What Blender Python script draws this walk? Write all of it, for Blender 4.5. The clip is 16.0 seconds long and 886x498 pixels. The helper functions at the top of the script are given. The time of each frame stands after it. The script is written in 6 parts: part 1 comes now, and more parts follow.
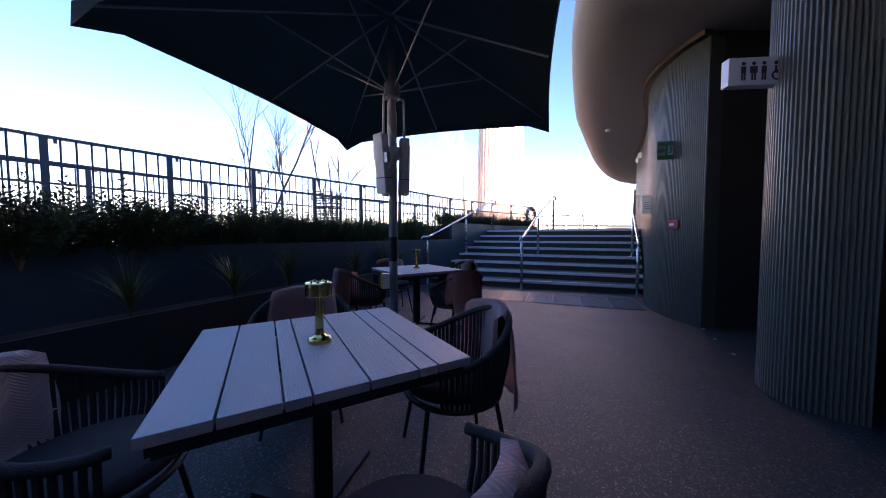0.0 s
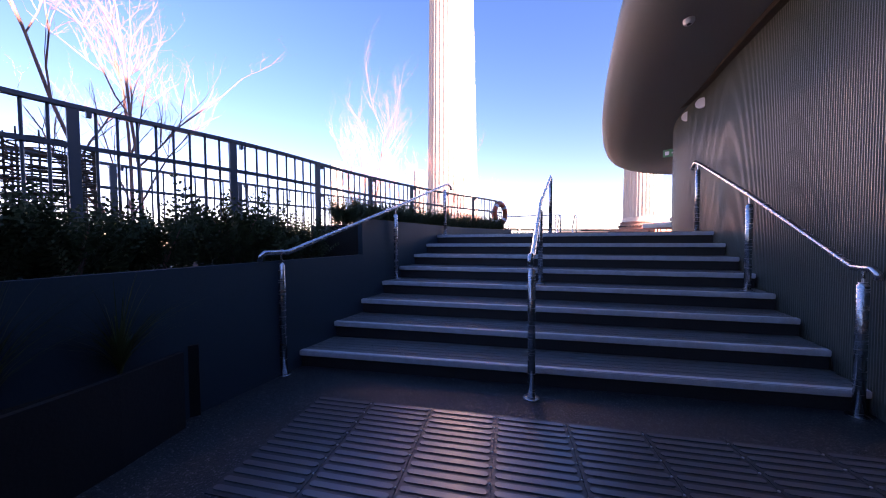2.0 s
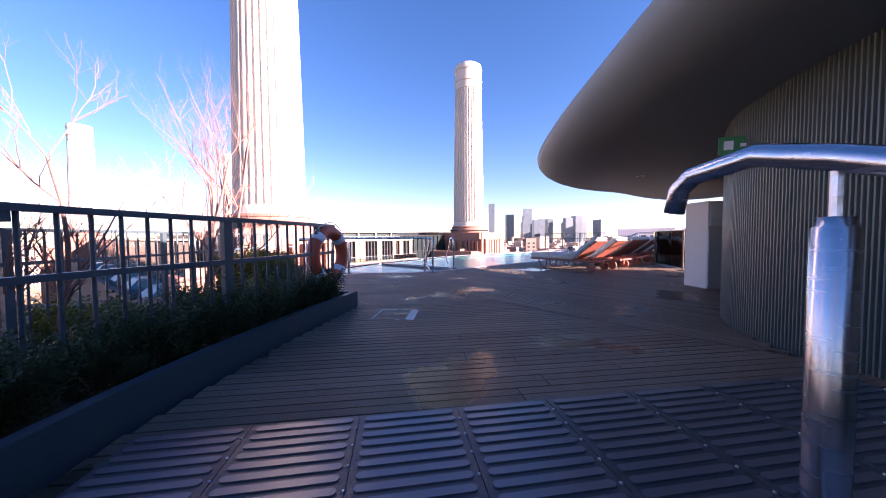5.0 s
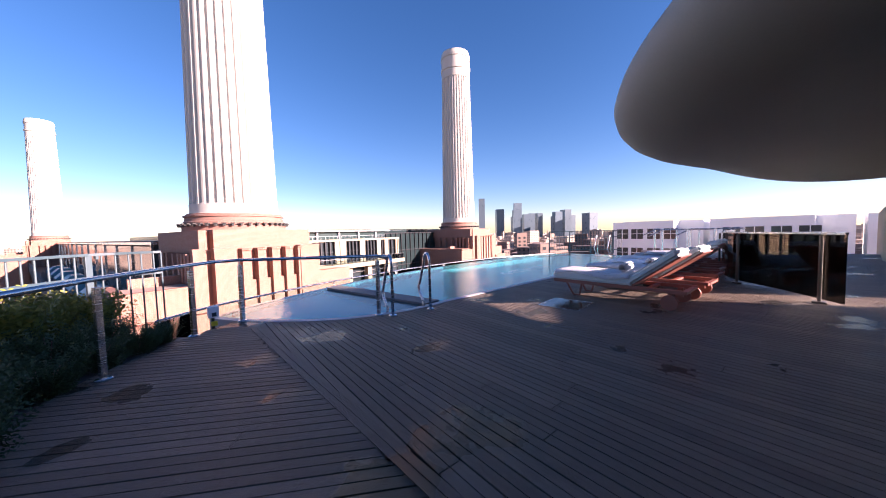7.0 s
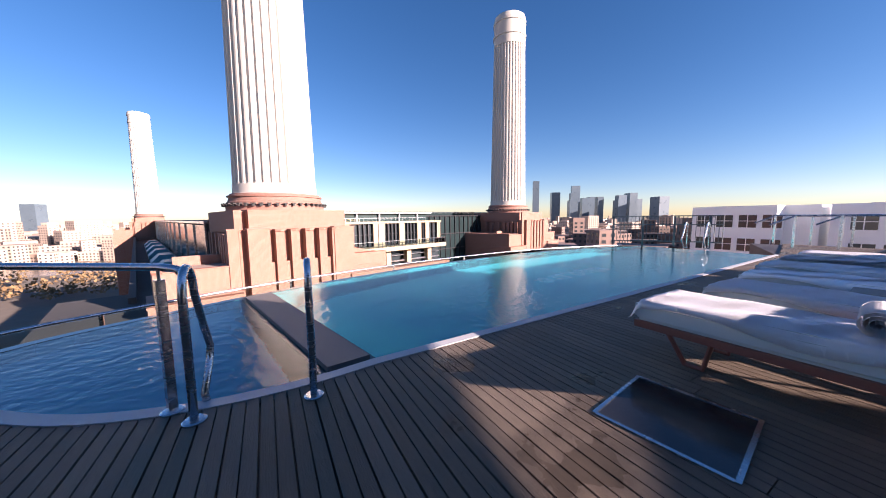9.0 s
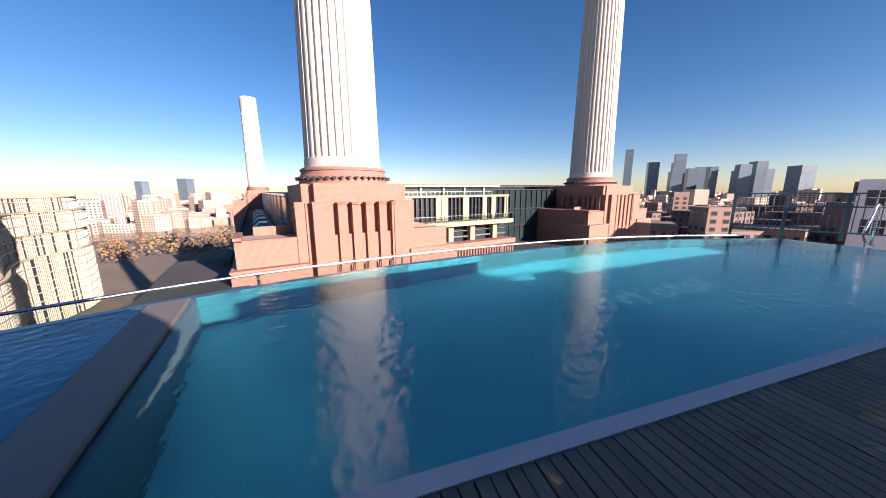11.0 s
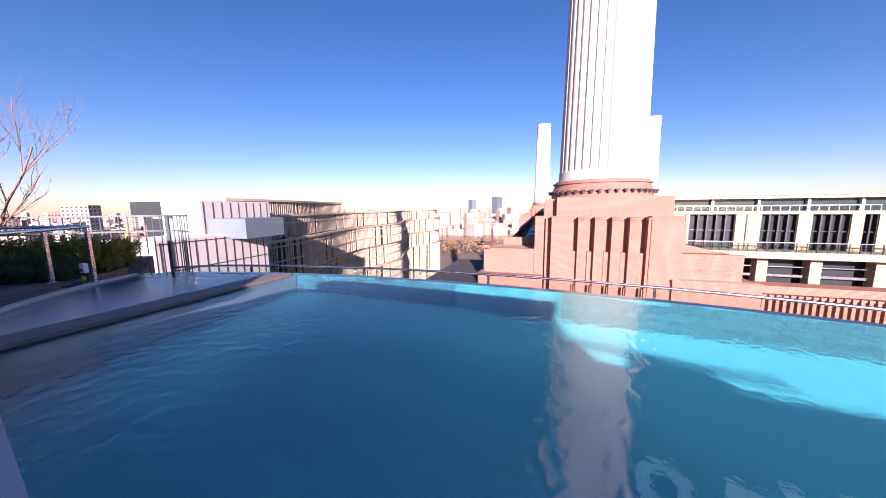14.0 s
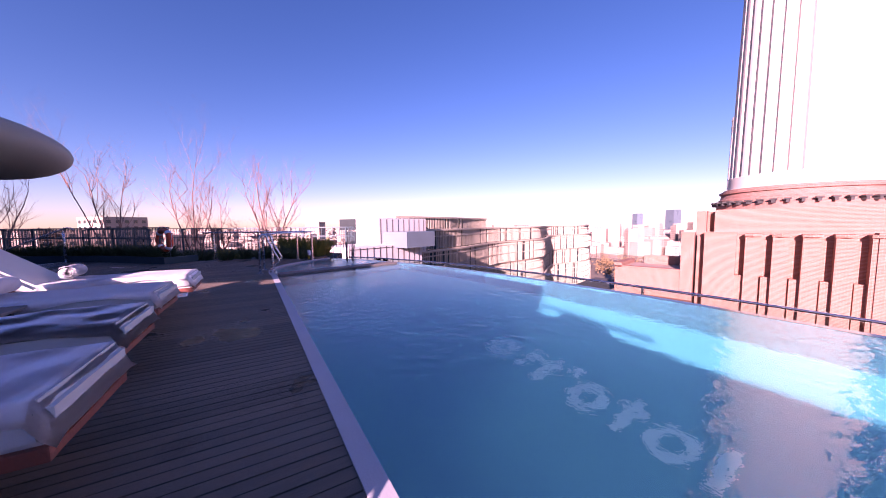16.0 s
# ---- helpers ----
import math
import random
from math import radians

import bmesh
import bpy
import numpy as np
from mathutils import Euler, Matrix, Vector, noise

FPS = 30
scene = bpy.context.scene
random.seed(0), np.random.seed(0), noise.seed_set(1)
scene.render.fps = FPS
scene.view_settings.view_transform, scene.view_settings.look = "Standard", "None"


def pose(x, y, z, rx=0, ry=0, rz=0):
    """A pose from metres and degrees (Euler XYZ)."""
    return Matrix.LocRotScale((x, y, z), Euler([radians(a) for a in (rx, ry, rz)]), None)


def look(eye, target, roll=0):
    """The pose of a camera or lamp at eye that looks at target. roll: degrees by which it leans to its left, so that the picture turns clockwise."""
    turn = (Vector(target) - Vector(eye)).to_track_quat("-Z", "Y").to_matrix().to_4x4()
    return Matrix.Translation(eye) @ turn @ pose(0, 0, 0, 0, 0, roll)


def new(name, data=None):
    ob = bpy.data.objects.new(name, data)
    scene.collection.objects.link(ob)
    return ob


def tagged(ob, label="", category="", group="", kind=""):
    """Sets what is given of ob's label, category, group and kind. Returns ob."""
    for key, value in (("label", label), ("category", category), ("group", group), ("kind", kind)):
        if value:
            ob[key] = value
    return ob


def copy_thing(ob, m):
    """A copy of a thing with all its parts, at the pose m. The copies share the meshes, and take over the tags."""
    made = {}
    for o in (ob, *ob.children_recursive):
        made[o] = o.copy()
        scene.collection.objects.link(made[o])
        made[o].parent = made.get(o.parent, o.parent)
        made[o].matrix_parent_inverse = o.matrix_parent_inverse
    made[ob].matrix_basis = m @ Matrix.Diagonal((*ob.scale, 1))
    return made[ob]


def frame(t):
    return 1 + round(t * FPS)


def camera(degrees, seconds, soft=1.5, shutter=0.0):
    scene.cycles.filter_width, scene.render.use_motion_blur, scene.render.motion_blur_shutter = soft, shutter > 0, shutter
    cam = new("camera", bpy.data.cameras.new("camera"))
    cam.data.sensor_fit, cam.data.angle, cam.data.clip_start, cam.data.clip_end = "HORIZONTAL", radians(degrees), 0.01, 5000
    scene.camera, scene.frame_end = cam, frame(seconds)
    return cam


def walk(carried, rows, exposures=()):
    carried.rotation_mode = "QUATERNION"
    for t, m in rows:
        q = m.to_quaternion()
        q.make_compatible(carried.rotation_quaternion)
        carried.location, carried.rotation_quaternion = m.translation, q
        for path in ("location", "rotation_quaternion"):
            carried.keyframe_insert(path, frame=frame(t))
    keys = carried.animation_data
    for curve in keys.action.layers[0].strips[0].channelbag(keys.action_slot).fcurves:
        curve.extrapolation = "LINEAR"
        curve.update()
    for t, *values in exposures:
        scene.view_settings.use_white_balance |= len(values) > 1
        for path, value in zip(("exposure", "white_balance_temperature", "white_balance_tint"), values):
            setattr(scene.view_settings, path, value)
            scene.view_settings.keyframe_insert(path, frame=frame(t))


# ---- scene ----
cam = camera(110.5, 16.0, soft=1.0)
PATH = [
    (0, (-0.112, -1.525, 1.199), (-0.144, 0.473, 1.108), -0.1),
    (0.5, (0.092, -0.422, 1.211), (0.087, 1.576, 1.124), -0.2),
    (1, (0.215, 0.749, 1.216), (0.265, 2.746, 1.127), -0.3),
    (1.5, (0.349, 1.769, 1.226), (0.49, 3.762, 1.136), -0.1),
    (2, (0.476, 2.921, 1.272), (0.754, 4.9, 1.208), -0.4),
    (2.5, (0.693, 3.978, 1.303), (1.142, 5.927, 1.277), -0.8),
    (3, (0.986, 5.031, 1.37), (1.653, 6.917, 1.341), -0.7),
    (3.5, (1.279, 5.988, 1.47), (2.145, 7.79, 1.407), -0.4),
    (4, (1.607, 6.858, 1.708), (2.635, 8.572, 1.643), -0.2),
    (4.5, (1.949, 7.519, 2.006), (3.084, 9.163, 1.918), 0.3),
    (5, (2.338, 8.183, 2.255), (3.557, 9.767, 2.177), -0.4),
    (7.3, (5.095, 10.983, 2.547), (6.359, 12.528, 2.437), -1.4),
    (7.5, (5.364, 11.196, 2.543), (6.616, 12.751, 2.425), -1.2),
    (8, (6.053, 11.679, 2.525), (7.248, 13.275, 2.372), -1.2),
    (8.5, (6.688, 12.043, 2.489), (7.797, 13.698, 2.312), -0.9),
    (9, (7.317, 12.419, 2.499), (8.307, 14.144, 2.291), -0.6),
    (9.2, (7.525, 12.559, 2.498), (8.476, 14.307, 2.292), -0.2),
    (11.5, (9.689, 14.048, 2.581), (10.035, 15.973, 2.161), -0.6),
    (12, (10.221, 14.424, 2.558), (10.293, 16.374, 2.117), -0.5),
    (12.5, (10.749, 14.74, 2.515), (10.474, 16.674, 2.088), -0.7),
    (13, (11.247, 14.822, 2.487), (10.615, 16.683, 2.118), -0.7),
    (13.5, (11.759, 14.855, 2.477), (10.872, 16.622, 2.175), -0.7),
    (14, (12.363, 14.853, 2.469), (11.28, 16.513, 2.204), -0.5),
    (14.5, (13.074, 14.879, 2.414), (11.819, 16.417, 2.171), -0.3),
    (15, (13.825, 14.755, 2.404), (12.39, 16.129, 2.176), -0.4),
    (15.5, (14.56, 14.695, 2.41), (12.967, 15.887, 2.207), -0.4),
    (16, (15.416, 14.6, 2.402), (13.689, 15.595, 2.245), -0.6),
]
EXPOSURE = [(0.0, 3.78, 8800, 52), (1.0, 3.8, 8800, 56), (1.5, 3.5, 8700, 66), (2.5, 3.28, 8400, 66), (3.5, 3.3, 8050, 60), (5.0, 2.75, 7450, 54), (8.0, 2.03, 7050, 40), (12.0, 1.55, 6850, 30), (13.0, 1.88, 6800, 40), (14.0, 1.7, 6750, 50), (15.0, 1.75, 6780, 66), (16.0, 1.87, 7020, 88)]
walk(cam, [(t, look(e, g, r)) for t, e, g, r in PATH], EXPOSURE)

# ---- light ----
SUN_AZ, SUN_EL = radians(146.0), radians(16.0)
world = bpy.data.worlds.new("sky")
scene.world = world
world.use_nodes = True
wn = world.node_tree
sky = wn.nodes.new("ShaderNodeTexSky")
sky.sky_type = "NISHITA"
sky.sun_disc = False
sky.sun_elevation = SUN_EL
sky.sun_rotation = SUN_AZ
sky.air_density, sky.dust_density, sky.ozone_density = 0.85, 0.18, 2.9
sat = wn.nodes.new("ShaderNodeHueSaturation")
sat.inputs["Saturation"].default_value = 1.26
wn.links.new(sky.outputs[0], sat.inputs["Color"])
wn.links.new(sat.outputs[0], wn.nodes["Background"].inputs[0])
wn.nodes["Background"].inputs[1].default_value = 0.052
sun = new("sun", bpy.data.lights.new("sun", "SUN"))
sun.data.energy, sun.data.angle, sun.data.color = 5.0, radians(0.55), (1.0, 0.93, 0.82)
SUN_DIR = Vector((math.sin(SUN_AZ) * math.cos(SUN_EL), math.cos(SUN_AZ) * math.cos(SUN_EL), math.sin(SUN_EL)))
sun.matrix_world = look(SUN_DIR * 50, (0, 0, 0))

# ---- materials ----
def mat(name, color, rough=0.6, metal=0.0, spec=0.5, var=0.25, scale=6.0, bump=0.15, fine=60.0, rand=0.0, coords="Object", stretch=(1, 1, 1), island=False):
    """A surface with two scales of variation in colour and relief."""
    m = bpy.data.materials.new(name)
    m.use_nodes = True
    n, l = m.node_tree.nodes, m.node_tree.links
    b = n["Principled BSDF"]
    tc = n.new("ShaderNodeTexCoord")
    mp = n.new("ShaderNodeMapping")
    mp.inputs["Scale"].default_value = stretch
    l.new(tc.outputs[coords], mp.inputs[0])
    n1 = n.new("ShaderNodeTexNoise")
    n1.inputs["Scale"].default_value, n1.inputs["Detail"].default_value = scale, 5
    n2 = n.new("ShaderNodeTexNoise")
    n2.inputs["Scale"].default_value, n2.inputs["Detail"].default_value = fine, 3
    for k in (n1, n2):
        l.new(mp.outputs[0], k.inputs["Vector"])
    mix = n.new("ShaderNodeMix")
    mix.data_type = "RGBA"
    c = Vector(color)
    mix.inputs["A"].default_value = (*(c * (1 - var)), 1)
    mix.inputs["B"].default_value = (*(c * (1 + var)), 1)
    add = n.new("ShaderNodeMath")
    add.operation = "MULTIPLY_ADD"
    l.new(n2.outputs[0], add.inputs[0])
    add.inputs[1].default_value = 0.45
    half = n.new("ShaderNodeMath")
    half.operation = "MULTIPLY"
    l.new(n1.outputs[0], half.inputs[0])
    half.inputs[1].default_value = 0.6
    l.new(half.outputs[0], add.inputs[2])
    fac = add.outputs[0]
    if rand:
        src = n.new("ShaderNodeNewGeometry").outputs["Random Per Island"] if island else n.new("ShaderNodeObjectInfo").outputs["Random"]
        r = n.new("ShaderNodeMath")
        r.operation = "MULTIPLY_ADD"
        l.new(src, r.inputs[0])
        r.inputs[1].default_value = rand
        s = n.new("ShaderNodeMath")
        s.operation = "ADD"
        l.new(fac, r.inputs[2])
        l.new(r.outputs[0], s.inputs[0])
        s.inputs[1].default_value = -rand / 2
        fac = s.outputs[0]
    l.new(fac, mix.inputs["Factor"])
    l.new(mix.outputs["Result"], b.inputs["Base Color"])
    rr = n.new("ShaderNodeMapRange")
    rr.inputs["To Min"].default_value, rr.inputs["To Max"].default_value = max(rough - 0.12, 0.02), min(rough + 0.12, 1)
    l.new(n1.outputs[0], rr.inputs[0])
    l.new(rr.outputs[0], b.inputs["Roughness"])
    b.inputs["Metallic"].default_value = metal
    b.inputs["Specular IOR Level"].default_value = spec
    if bump:
        bp = n.new("ShaderNodeBump")
        bp.inputs["Strength"].default_value, bp.inputs["Distance"].default_value = bump, 0.02
        l.new(n2.outputs[0], bp.inputs["Height"])
        l.new(bp.outputs[0], b.inputs["Normal"])
    return m


def glass(name, color, rough=0.0, alpha=0.0):
    """Thin pane: mostly clear with a mirror gloss."""
    m = bpy.data.materials.new(name)
    m.use_nodes = True
    n, l = m.node_tree.nodes, m.node_tree.links
    n.remove(n["Principled BSDF"])
    t, g, f, mx = n.new("ShaderNodeBsdfTransparent"), n.new("ShaderNodeBsdfGlossy"), n.new("ShaderNodeFresnel"), n.new("ShaderNodeMixShader")
    t.inputs[0].default_value = (*color, 1)
    g.inputs[0].default_value = (1, 1, 1, 1)
    g.inputs["Roughness"].default_value = rough
    f.inputs[0].default_value = 1.45
    l.new(f.outputs[0], mx.inputs[0])
    l.new(t.outputs[0], mx.inputs[1])
    l.new(g.outputs[0], mx.inputs[2])
    l.new(mx.outputs[0], n["Material Output"].inputs[0])
    return m


def brick_mat(name, color, mortar, bw=0.225, bh=0.075):
    """Coursed brick at true size on walls of any heading."""
    m = mat(name, color, rough=0.85, var=0.55, scale=0.5, fine=24, bump=0.3)
    n, l = m.node_tree.nodes, m.node_tree.links
    b = n["Principled BSDF"]
    tc, sp, ad, cb = n.new("ShaderNodeTexCoord"), n.new("ShaderNodeSeparateXYZ"), n.new("ShaderNodeMath"), n.new("ShaderNodeCombineXYZ")
    l.new(tc.outputs["Object"], sp.inputs[0])
    ad.operation = "ADD"
    l.new(sp.outputs["X"], ad.inputs[0])
    l.new(sp.outputs["Y"], ad.inputs[1])
    l.new(ad.outputs[0], cb.inputs["X"])
    l.new(sp.outputs["Z"], cb.inputs["Y"])
    br = n.new("ShaderNodeTexBrick")
    br.inputs["Scale"].default_value = 1.0
    br.inputs["Brick Width"].default_value, br.inputs["Row Height"].default_value, br.inputs["Mortar Size"].default_value = bw, bh, 0.008
    c = Vector(color)
    br.inputs["Color1"].default_value, br.inputs["Color2"].default_value, br.inputs["Mortar"].default_value = (*(c * 0.8), 1), (*(c * 1.2), 1), (*mortar, 1)
    l.new(cb.outputs[0], br.inputs["Vector"])
    mx = n.new("ShaderNodeMix")
    mx.data_type, mx.blend_type = "RGBA", "MIX"
    mx.inputs["Factor"].default_value = 0.8
    old = b.inputs["Base Color"].links[0].from_socket
    l.new(old, mx.inputs["A"])
    l.new(br.outputs["Color"], mx.inputs["B"])
    l.new(mx.outputs["Result"], b.inputs["Base Color"])
    return m


def grain_mat(name, color, rough, grooves=0.0, var=0.35, rand=0.5, wet=False, spec=0.5):
    """Weathered timber: grain along local X, optional ribbed face across local Y."""
    m = mat(name, color, rough=rough, var=var, scale=3.0, fine=40, bump=0.25, rand=rand, stretch=(0.25, 5, 5), spec=spec)
    n, l = m.node_tree.nodes, m.node_tree.links
    b = n["Principled BSDF"]
    if grooves:
        tc, wv = n.new("ShaderNodeTexCoord"), n.new("ShaderNodeTexWave")
        l.new(tc.outputs["Object"], wv.inputs["Vector"])
        wv.bands_direction, wv.wave_profile = "Y", "SIN"
        wv.inputs["Scale"].default_value, wv.inputs["Distortion"].default_value = grooves, 0.0
        bp = n.new("ShaderNodeBump")
        bp.inputs["Strength"].default_value, bp.inputs["Distance"].default_value = 0.5, 0.004
        l.new(wv.outputs["Fac"], bp.inputs["Height"])
        l.new(b.inputs["Normal"].links[0].from_socket, bp.inputs["Normal"])
        l.new(bp.outputs[0], b.inputs["Normal"])
    if wet:
        geo, nz, cr = n.new("ShaderNodeNewGeometry"), n.new("ShaderNodeTexNoise"), n.new("ShaderNodeMapRange")
        l.new(geo.outputs["Position"], nz.inputs["Vector"])
        nz.inputs["Scale"].default_value, nz.inputs["Detail"].default_value = 1.3, 6
        cr.inputs["From Min"].default_value, cr.inputs["From Max"].default_value = 0.56, 0.64
        l.new(nz.outputs[0], cr.inputs[0])
        mx = n.new("ShaderNodeMix")
        mx.data_type, mx.blend_type = "RGBA", "MULTIPLY"
        mx.inputs["B"].default_value = (0.45, 0.42, 0.4, 1)
        l.new(cr.outputs[0], mx.inputs["Factor"])
        l.new(b.inputs["Base Color"].links[0].from_socket, mx.inputs["A"])
        l.new(mx.outputs["Result"], b.inputs["Base Color"])
        mr = n.new("ShaderNodeMix")
        l.new(cr.outputs[0], mr.inputs["Factor"])
        l.new(b.inputs["Roughness"].links[0].from_socket, mr.inputs["A"])
        mr.inputs["B"].default_value = 0.2
        l.new(mr.outputs["Result"], b.inputs["Roughness"])
    return m


M_RESIN = mat("resin_floor", (0.018, 0.027, 0.030), rough=0.42, var=0.6, scale=2.0, fine=220, bump=0.35)


def chip_floor(m):
    """Pale stone chips scattered in the dark resin."""
    n, l = m.node_tree.nodes, m.node_tree.links
    b = n["Principled BSDF"]
    tc, vo, cr, mx = n.new("ShaderNodeTexCoord"), n.new("ShaderNodeTexVoronoi"), n.new("ShaderNodeMapRange"), n.new("ShaderNodeMix")
    l.new(tc.outputs["Object"], vo.inputs["Vector"])
    vo.inputs["Scale"].default_value = 150.0
    sp = n.new("ShaderNodeSeparateColor")
    l.new(vo.outputs["Color"], sp.inputs[0])
    cr.inputs["From Min"].default_value, cr.inputs["From Max"].default_value = 0.86, 1.0
    l.new(sp.outputs[0], cr.inputs[0])
    mx.data_type = "RGBA"
    mx.inputs["B"].default_value = (0.22, 0.23, 0.25, 1)
    l.new(cr.outputs[0], mx.inputs["Factor"])
    l.new(b.inputs["Base Color"].links[0].from_socket, mx.inputs["A"])
    l.new(mx.outputs["Result"], b.inputs["Base Color"])


chip_floor(M_RESIN)
M_DECK = grain_mat("deck_timber", (0.16, 0.125, 0.098), 0.58, grooves=110, wet=True, spec=0.2)
M_STEP = grain_mat("step_timber", (0.14, 0.15, 0.155), 0.42, grooves=110, var=0.6, rand=0.6)
M_RISER = mat("riser", (0.045, 0.035, 0.035), rough=0.6)
M_NOSE = mat("nosing_paint", (0.60, 0.63, 0.66), rough=0.5, var=0.4, scale=14, fine=120)
M_STEEL = mat("brushed_steel", (0.55, 0.56, 0.58), rough=0.25, metal=1.0, var=0.08, stretch=(1, 1, 12), bump=0.04)
M_BOLT = mat("steel_stud", (0.7, 0.7, 0.72), rough=0.3, metal=1.0, var=0.05)
M_WALL = mat("retaining_wall_paint", (0.006, 0.050, 0.070), rough=0.55, var=0.15, scale=1.5, fine=50, bump=0.06)
M_RIB = mat("ribbed_tile", (0.09, 0.105, 0.09), rough=0.36, var=0.25, scale=1.2, fine=30, bump=0.05, stretch=(1, 1, 0.2))
M_SOFFIT = mat("canopy_render", (0.185, 0.225, 0.215), rough=0.7, var=0.08, scale=0.8, fine=60, bump=0.05)
M_WALLK = mat("khaki_render", (0.30, 0.27, 0.19), rough=0.8, var=0.12, scale=0.8)
M_TRIM = mat("bronze_trim", (0.09, 0.075, 0.06), rough=0.4, metal=0.5, var=0.1)
M_FENCE = mat("fence_paint", (0.05, 0.085, 0.10), rough=0.4, var=0.15, bump=0.04)
M_SOIL = mat("soil", (0.03, 0.022, 0.016), rough=0.95, var=0.5, scale=14, fine=90, bump=0.6)
M_COPING = mat("coping_stone", (0.42, 0.43, 0.44), rough=0.5, var=0.15, scale=4, fine=90, bump=0.1)
M_DIVIDER = mat("divider_stone", (0.14, 0.125, 0.12), rough=0.6, var=0.2, scale=3, fine=70, bump=0.15)
M_BRICK = brick_mat("station_brick", (0.24, 0.095, 0.062), (0.38, 0.30, 0.25))
M_BRICKD = brick_mat("station_brick_dark", (0.25, 0.11, 0.08), (0.27, 0.22, 0.19))
M_SHAFT = mat("chimney_paint", (0.47, 0.445, 0.40), rough=0.75, var=0.06, scale=0.25, fine=8, bump=0.03)
M_WHITE = mat("white_render", (0.56, 0.55, 0.53), rough=0.8, var=0.05, scale=0.5, fine=10, bump=0.03)
M_CREAM = mat("cream_stone", (0.34, 0.27, 0.18), rough=0.8, var=0.08, scale=0.6, fine=12)
M_PANE = mat("window_pane", (0.03, 0.04, 0.045), rough=0.08, var=0.3, scale=0.3, fine=3, bump=0.0)
M_DARKGLASS = mat("curtain_glass", (0.03, 0.05, 0.05), rough=0.12, var=0.4, scale=0.15, fine=1.0, bump=0.0)
M_ROOF = mat("flat_roof", (0.05, 0.048, 0.047), rough=0.9, var=0.3, scale=0.3, fine=4)
M_GROUND = mat("city_ground", (0.16, 0.13, 0.10), rough=0.95, var=0.5, scale=0.01, fine=0.12)
M_RIVER = mat("river", (0.16, 0.13, 0.09), rough=0.25, var=0.15, scale=0.02, fine=0.4, bump=0.05)
M_GLASS = glass("clear_glass", (0.86, 0.93, 0.92))


def water_mat():
    """Pool water: a tinted clear surface with small ripples."""
    m = bpy.data.materials.new("pool_water")
    m.use_nodes = True
    n, l = m.node_tree.nodes, m.node_tree.links
    n.remove(n["Principled BSDF"])
    tc = n.new("ShaderNodeTexCoord")
    a, b2 = n.new("ShaderNodeTexNoise"), n.new("ShaderNodeTexNoise")
    a.inputs["Scale"].default_value, a.inputs["Detail"].default_value = 9.0, 4
    b2.inputs["Scale"].default_value, b2.inputs["Detail"].default_value = 0.5, 2
    for k in (a, b2):
        l.new(tc.outputs["Object"], k.inputs["Vector"])
    ml = n.new("ShaderNodeMath")
    ml.operation = "MULTIPLY"
    l.new(a.outputs[0], ml.inputs[0])
    l.new(b2.outputs[0], ml.inputs[1])
    bp = n.new("ShaderNodeBump")
    bp.inputs["Strength"].default_value, bp.inputs["Distance"].default_value = 0.6, 0.032
    l.new(ml.outputs[0], bp.inputs["Height"])
    rf, gl, fr, mx = n.new("ShaderNodeBsdfRefraction"), n.new("ShaderNodeBsdfGlossy"), n.new("ShaderNodeFresnel"), n.new("ShaderNodeMixShader")
    rf.inputs["IOR"].default_value, rf.inputs["Roughness"].default_value = 1.33, 0.0
    rf.inputs[0].default_value = (0.52, 0.94, 1.0, 1)
    gl.inputs["Roughness"].default_value = 0.015
    fr.inputs[0].default_value = 1.45
    for k in (rf, gl, fr):
        l.new(bp.outputs[0], k.inputs["Normal"])
    l.new(fr.outputs[0], mx.inputs[0])
    l.new(rf.outputs[0], mx.inputs[1])
    l.new(gl.outputs[0], mx.inputs[2])
    l.new(mx.outputs[0], n["Material Output"].inputs[0])
    return m


M_WATER = water_mat()
M_POOL = mat("pool_tile", (0.05, 0.57, 0.64), rough=0.5, var=0.12, scale=1.0, fine=25, bump=0.03)

# ---- building helpers ----
def part(name, bm, material, parent=None, label="", smooth=False):
    me = bpy.data.meshes.new(name)
    bm.normal_update()
    bm.to_mesh(me)
    bm.free()
    me.materials.append(material)
    if smooth:
        for p in me.polygons:
            p.use_smooth = True
    ob = new(name, me)
    if parent is not None:
        ob.parent = parent
    if label:
        ob["label"] = label
    return ob


def thing(name, label, category, group="", kind=""):
    return tagged(new(name), label, category, group, kind)


def struct(ob, label="", category=""):
    return tagged(ob, label, category, "", "structure")


def box(bm, x, y, z, sx, sy, sz, rz=0.0, rx=0.0, bevel=0.0):
    """A box centred at x, y with its bottom at z."""
    g = bmesh.ops.create_cube(bm, size=1.0, matrix=pose(x, y, z + sz / 2, rx, 0, rz) @ Matrix.Diagonal((sx, sy, sz, 1)))
    if bevel:
        es = {e for v in g["verts"] for e in v.link_edges}
        bmesh.ops.bevel(bm, geom=list(es), offset=bevel, segments=2, affect="EDGES", profile=0.7)
    return bm


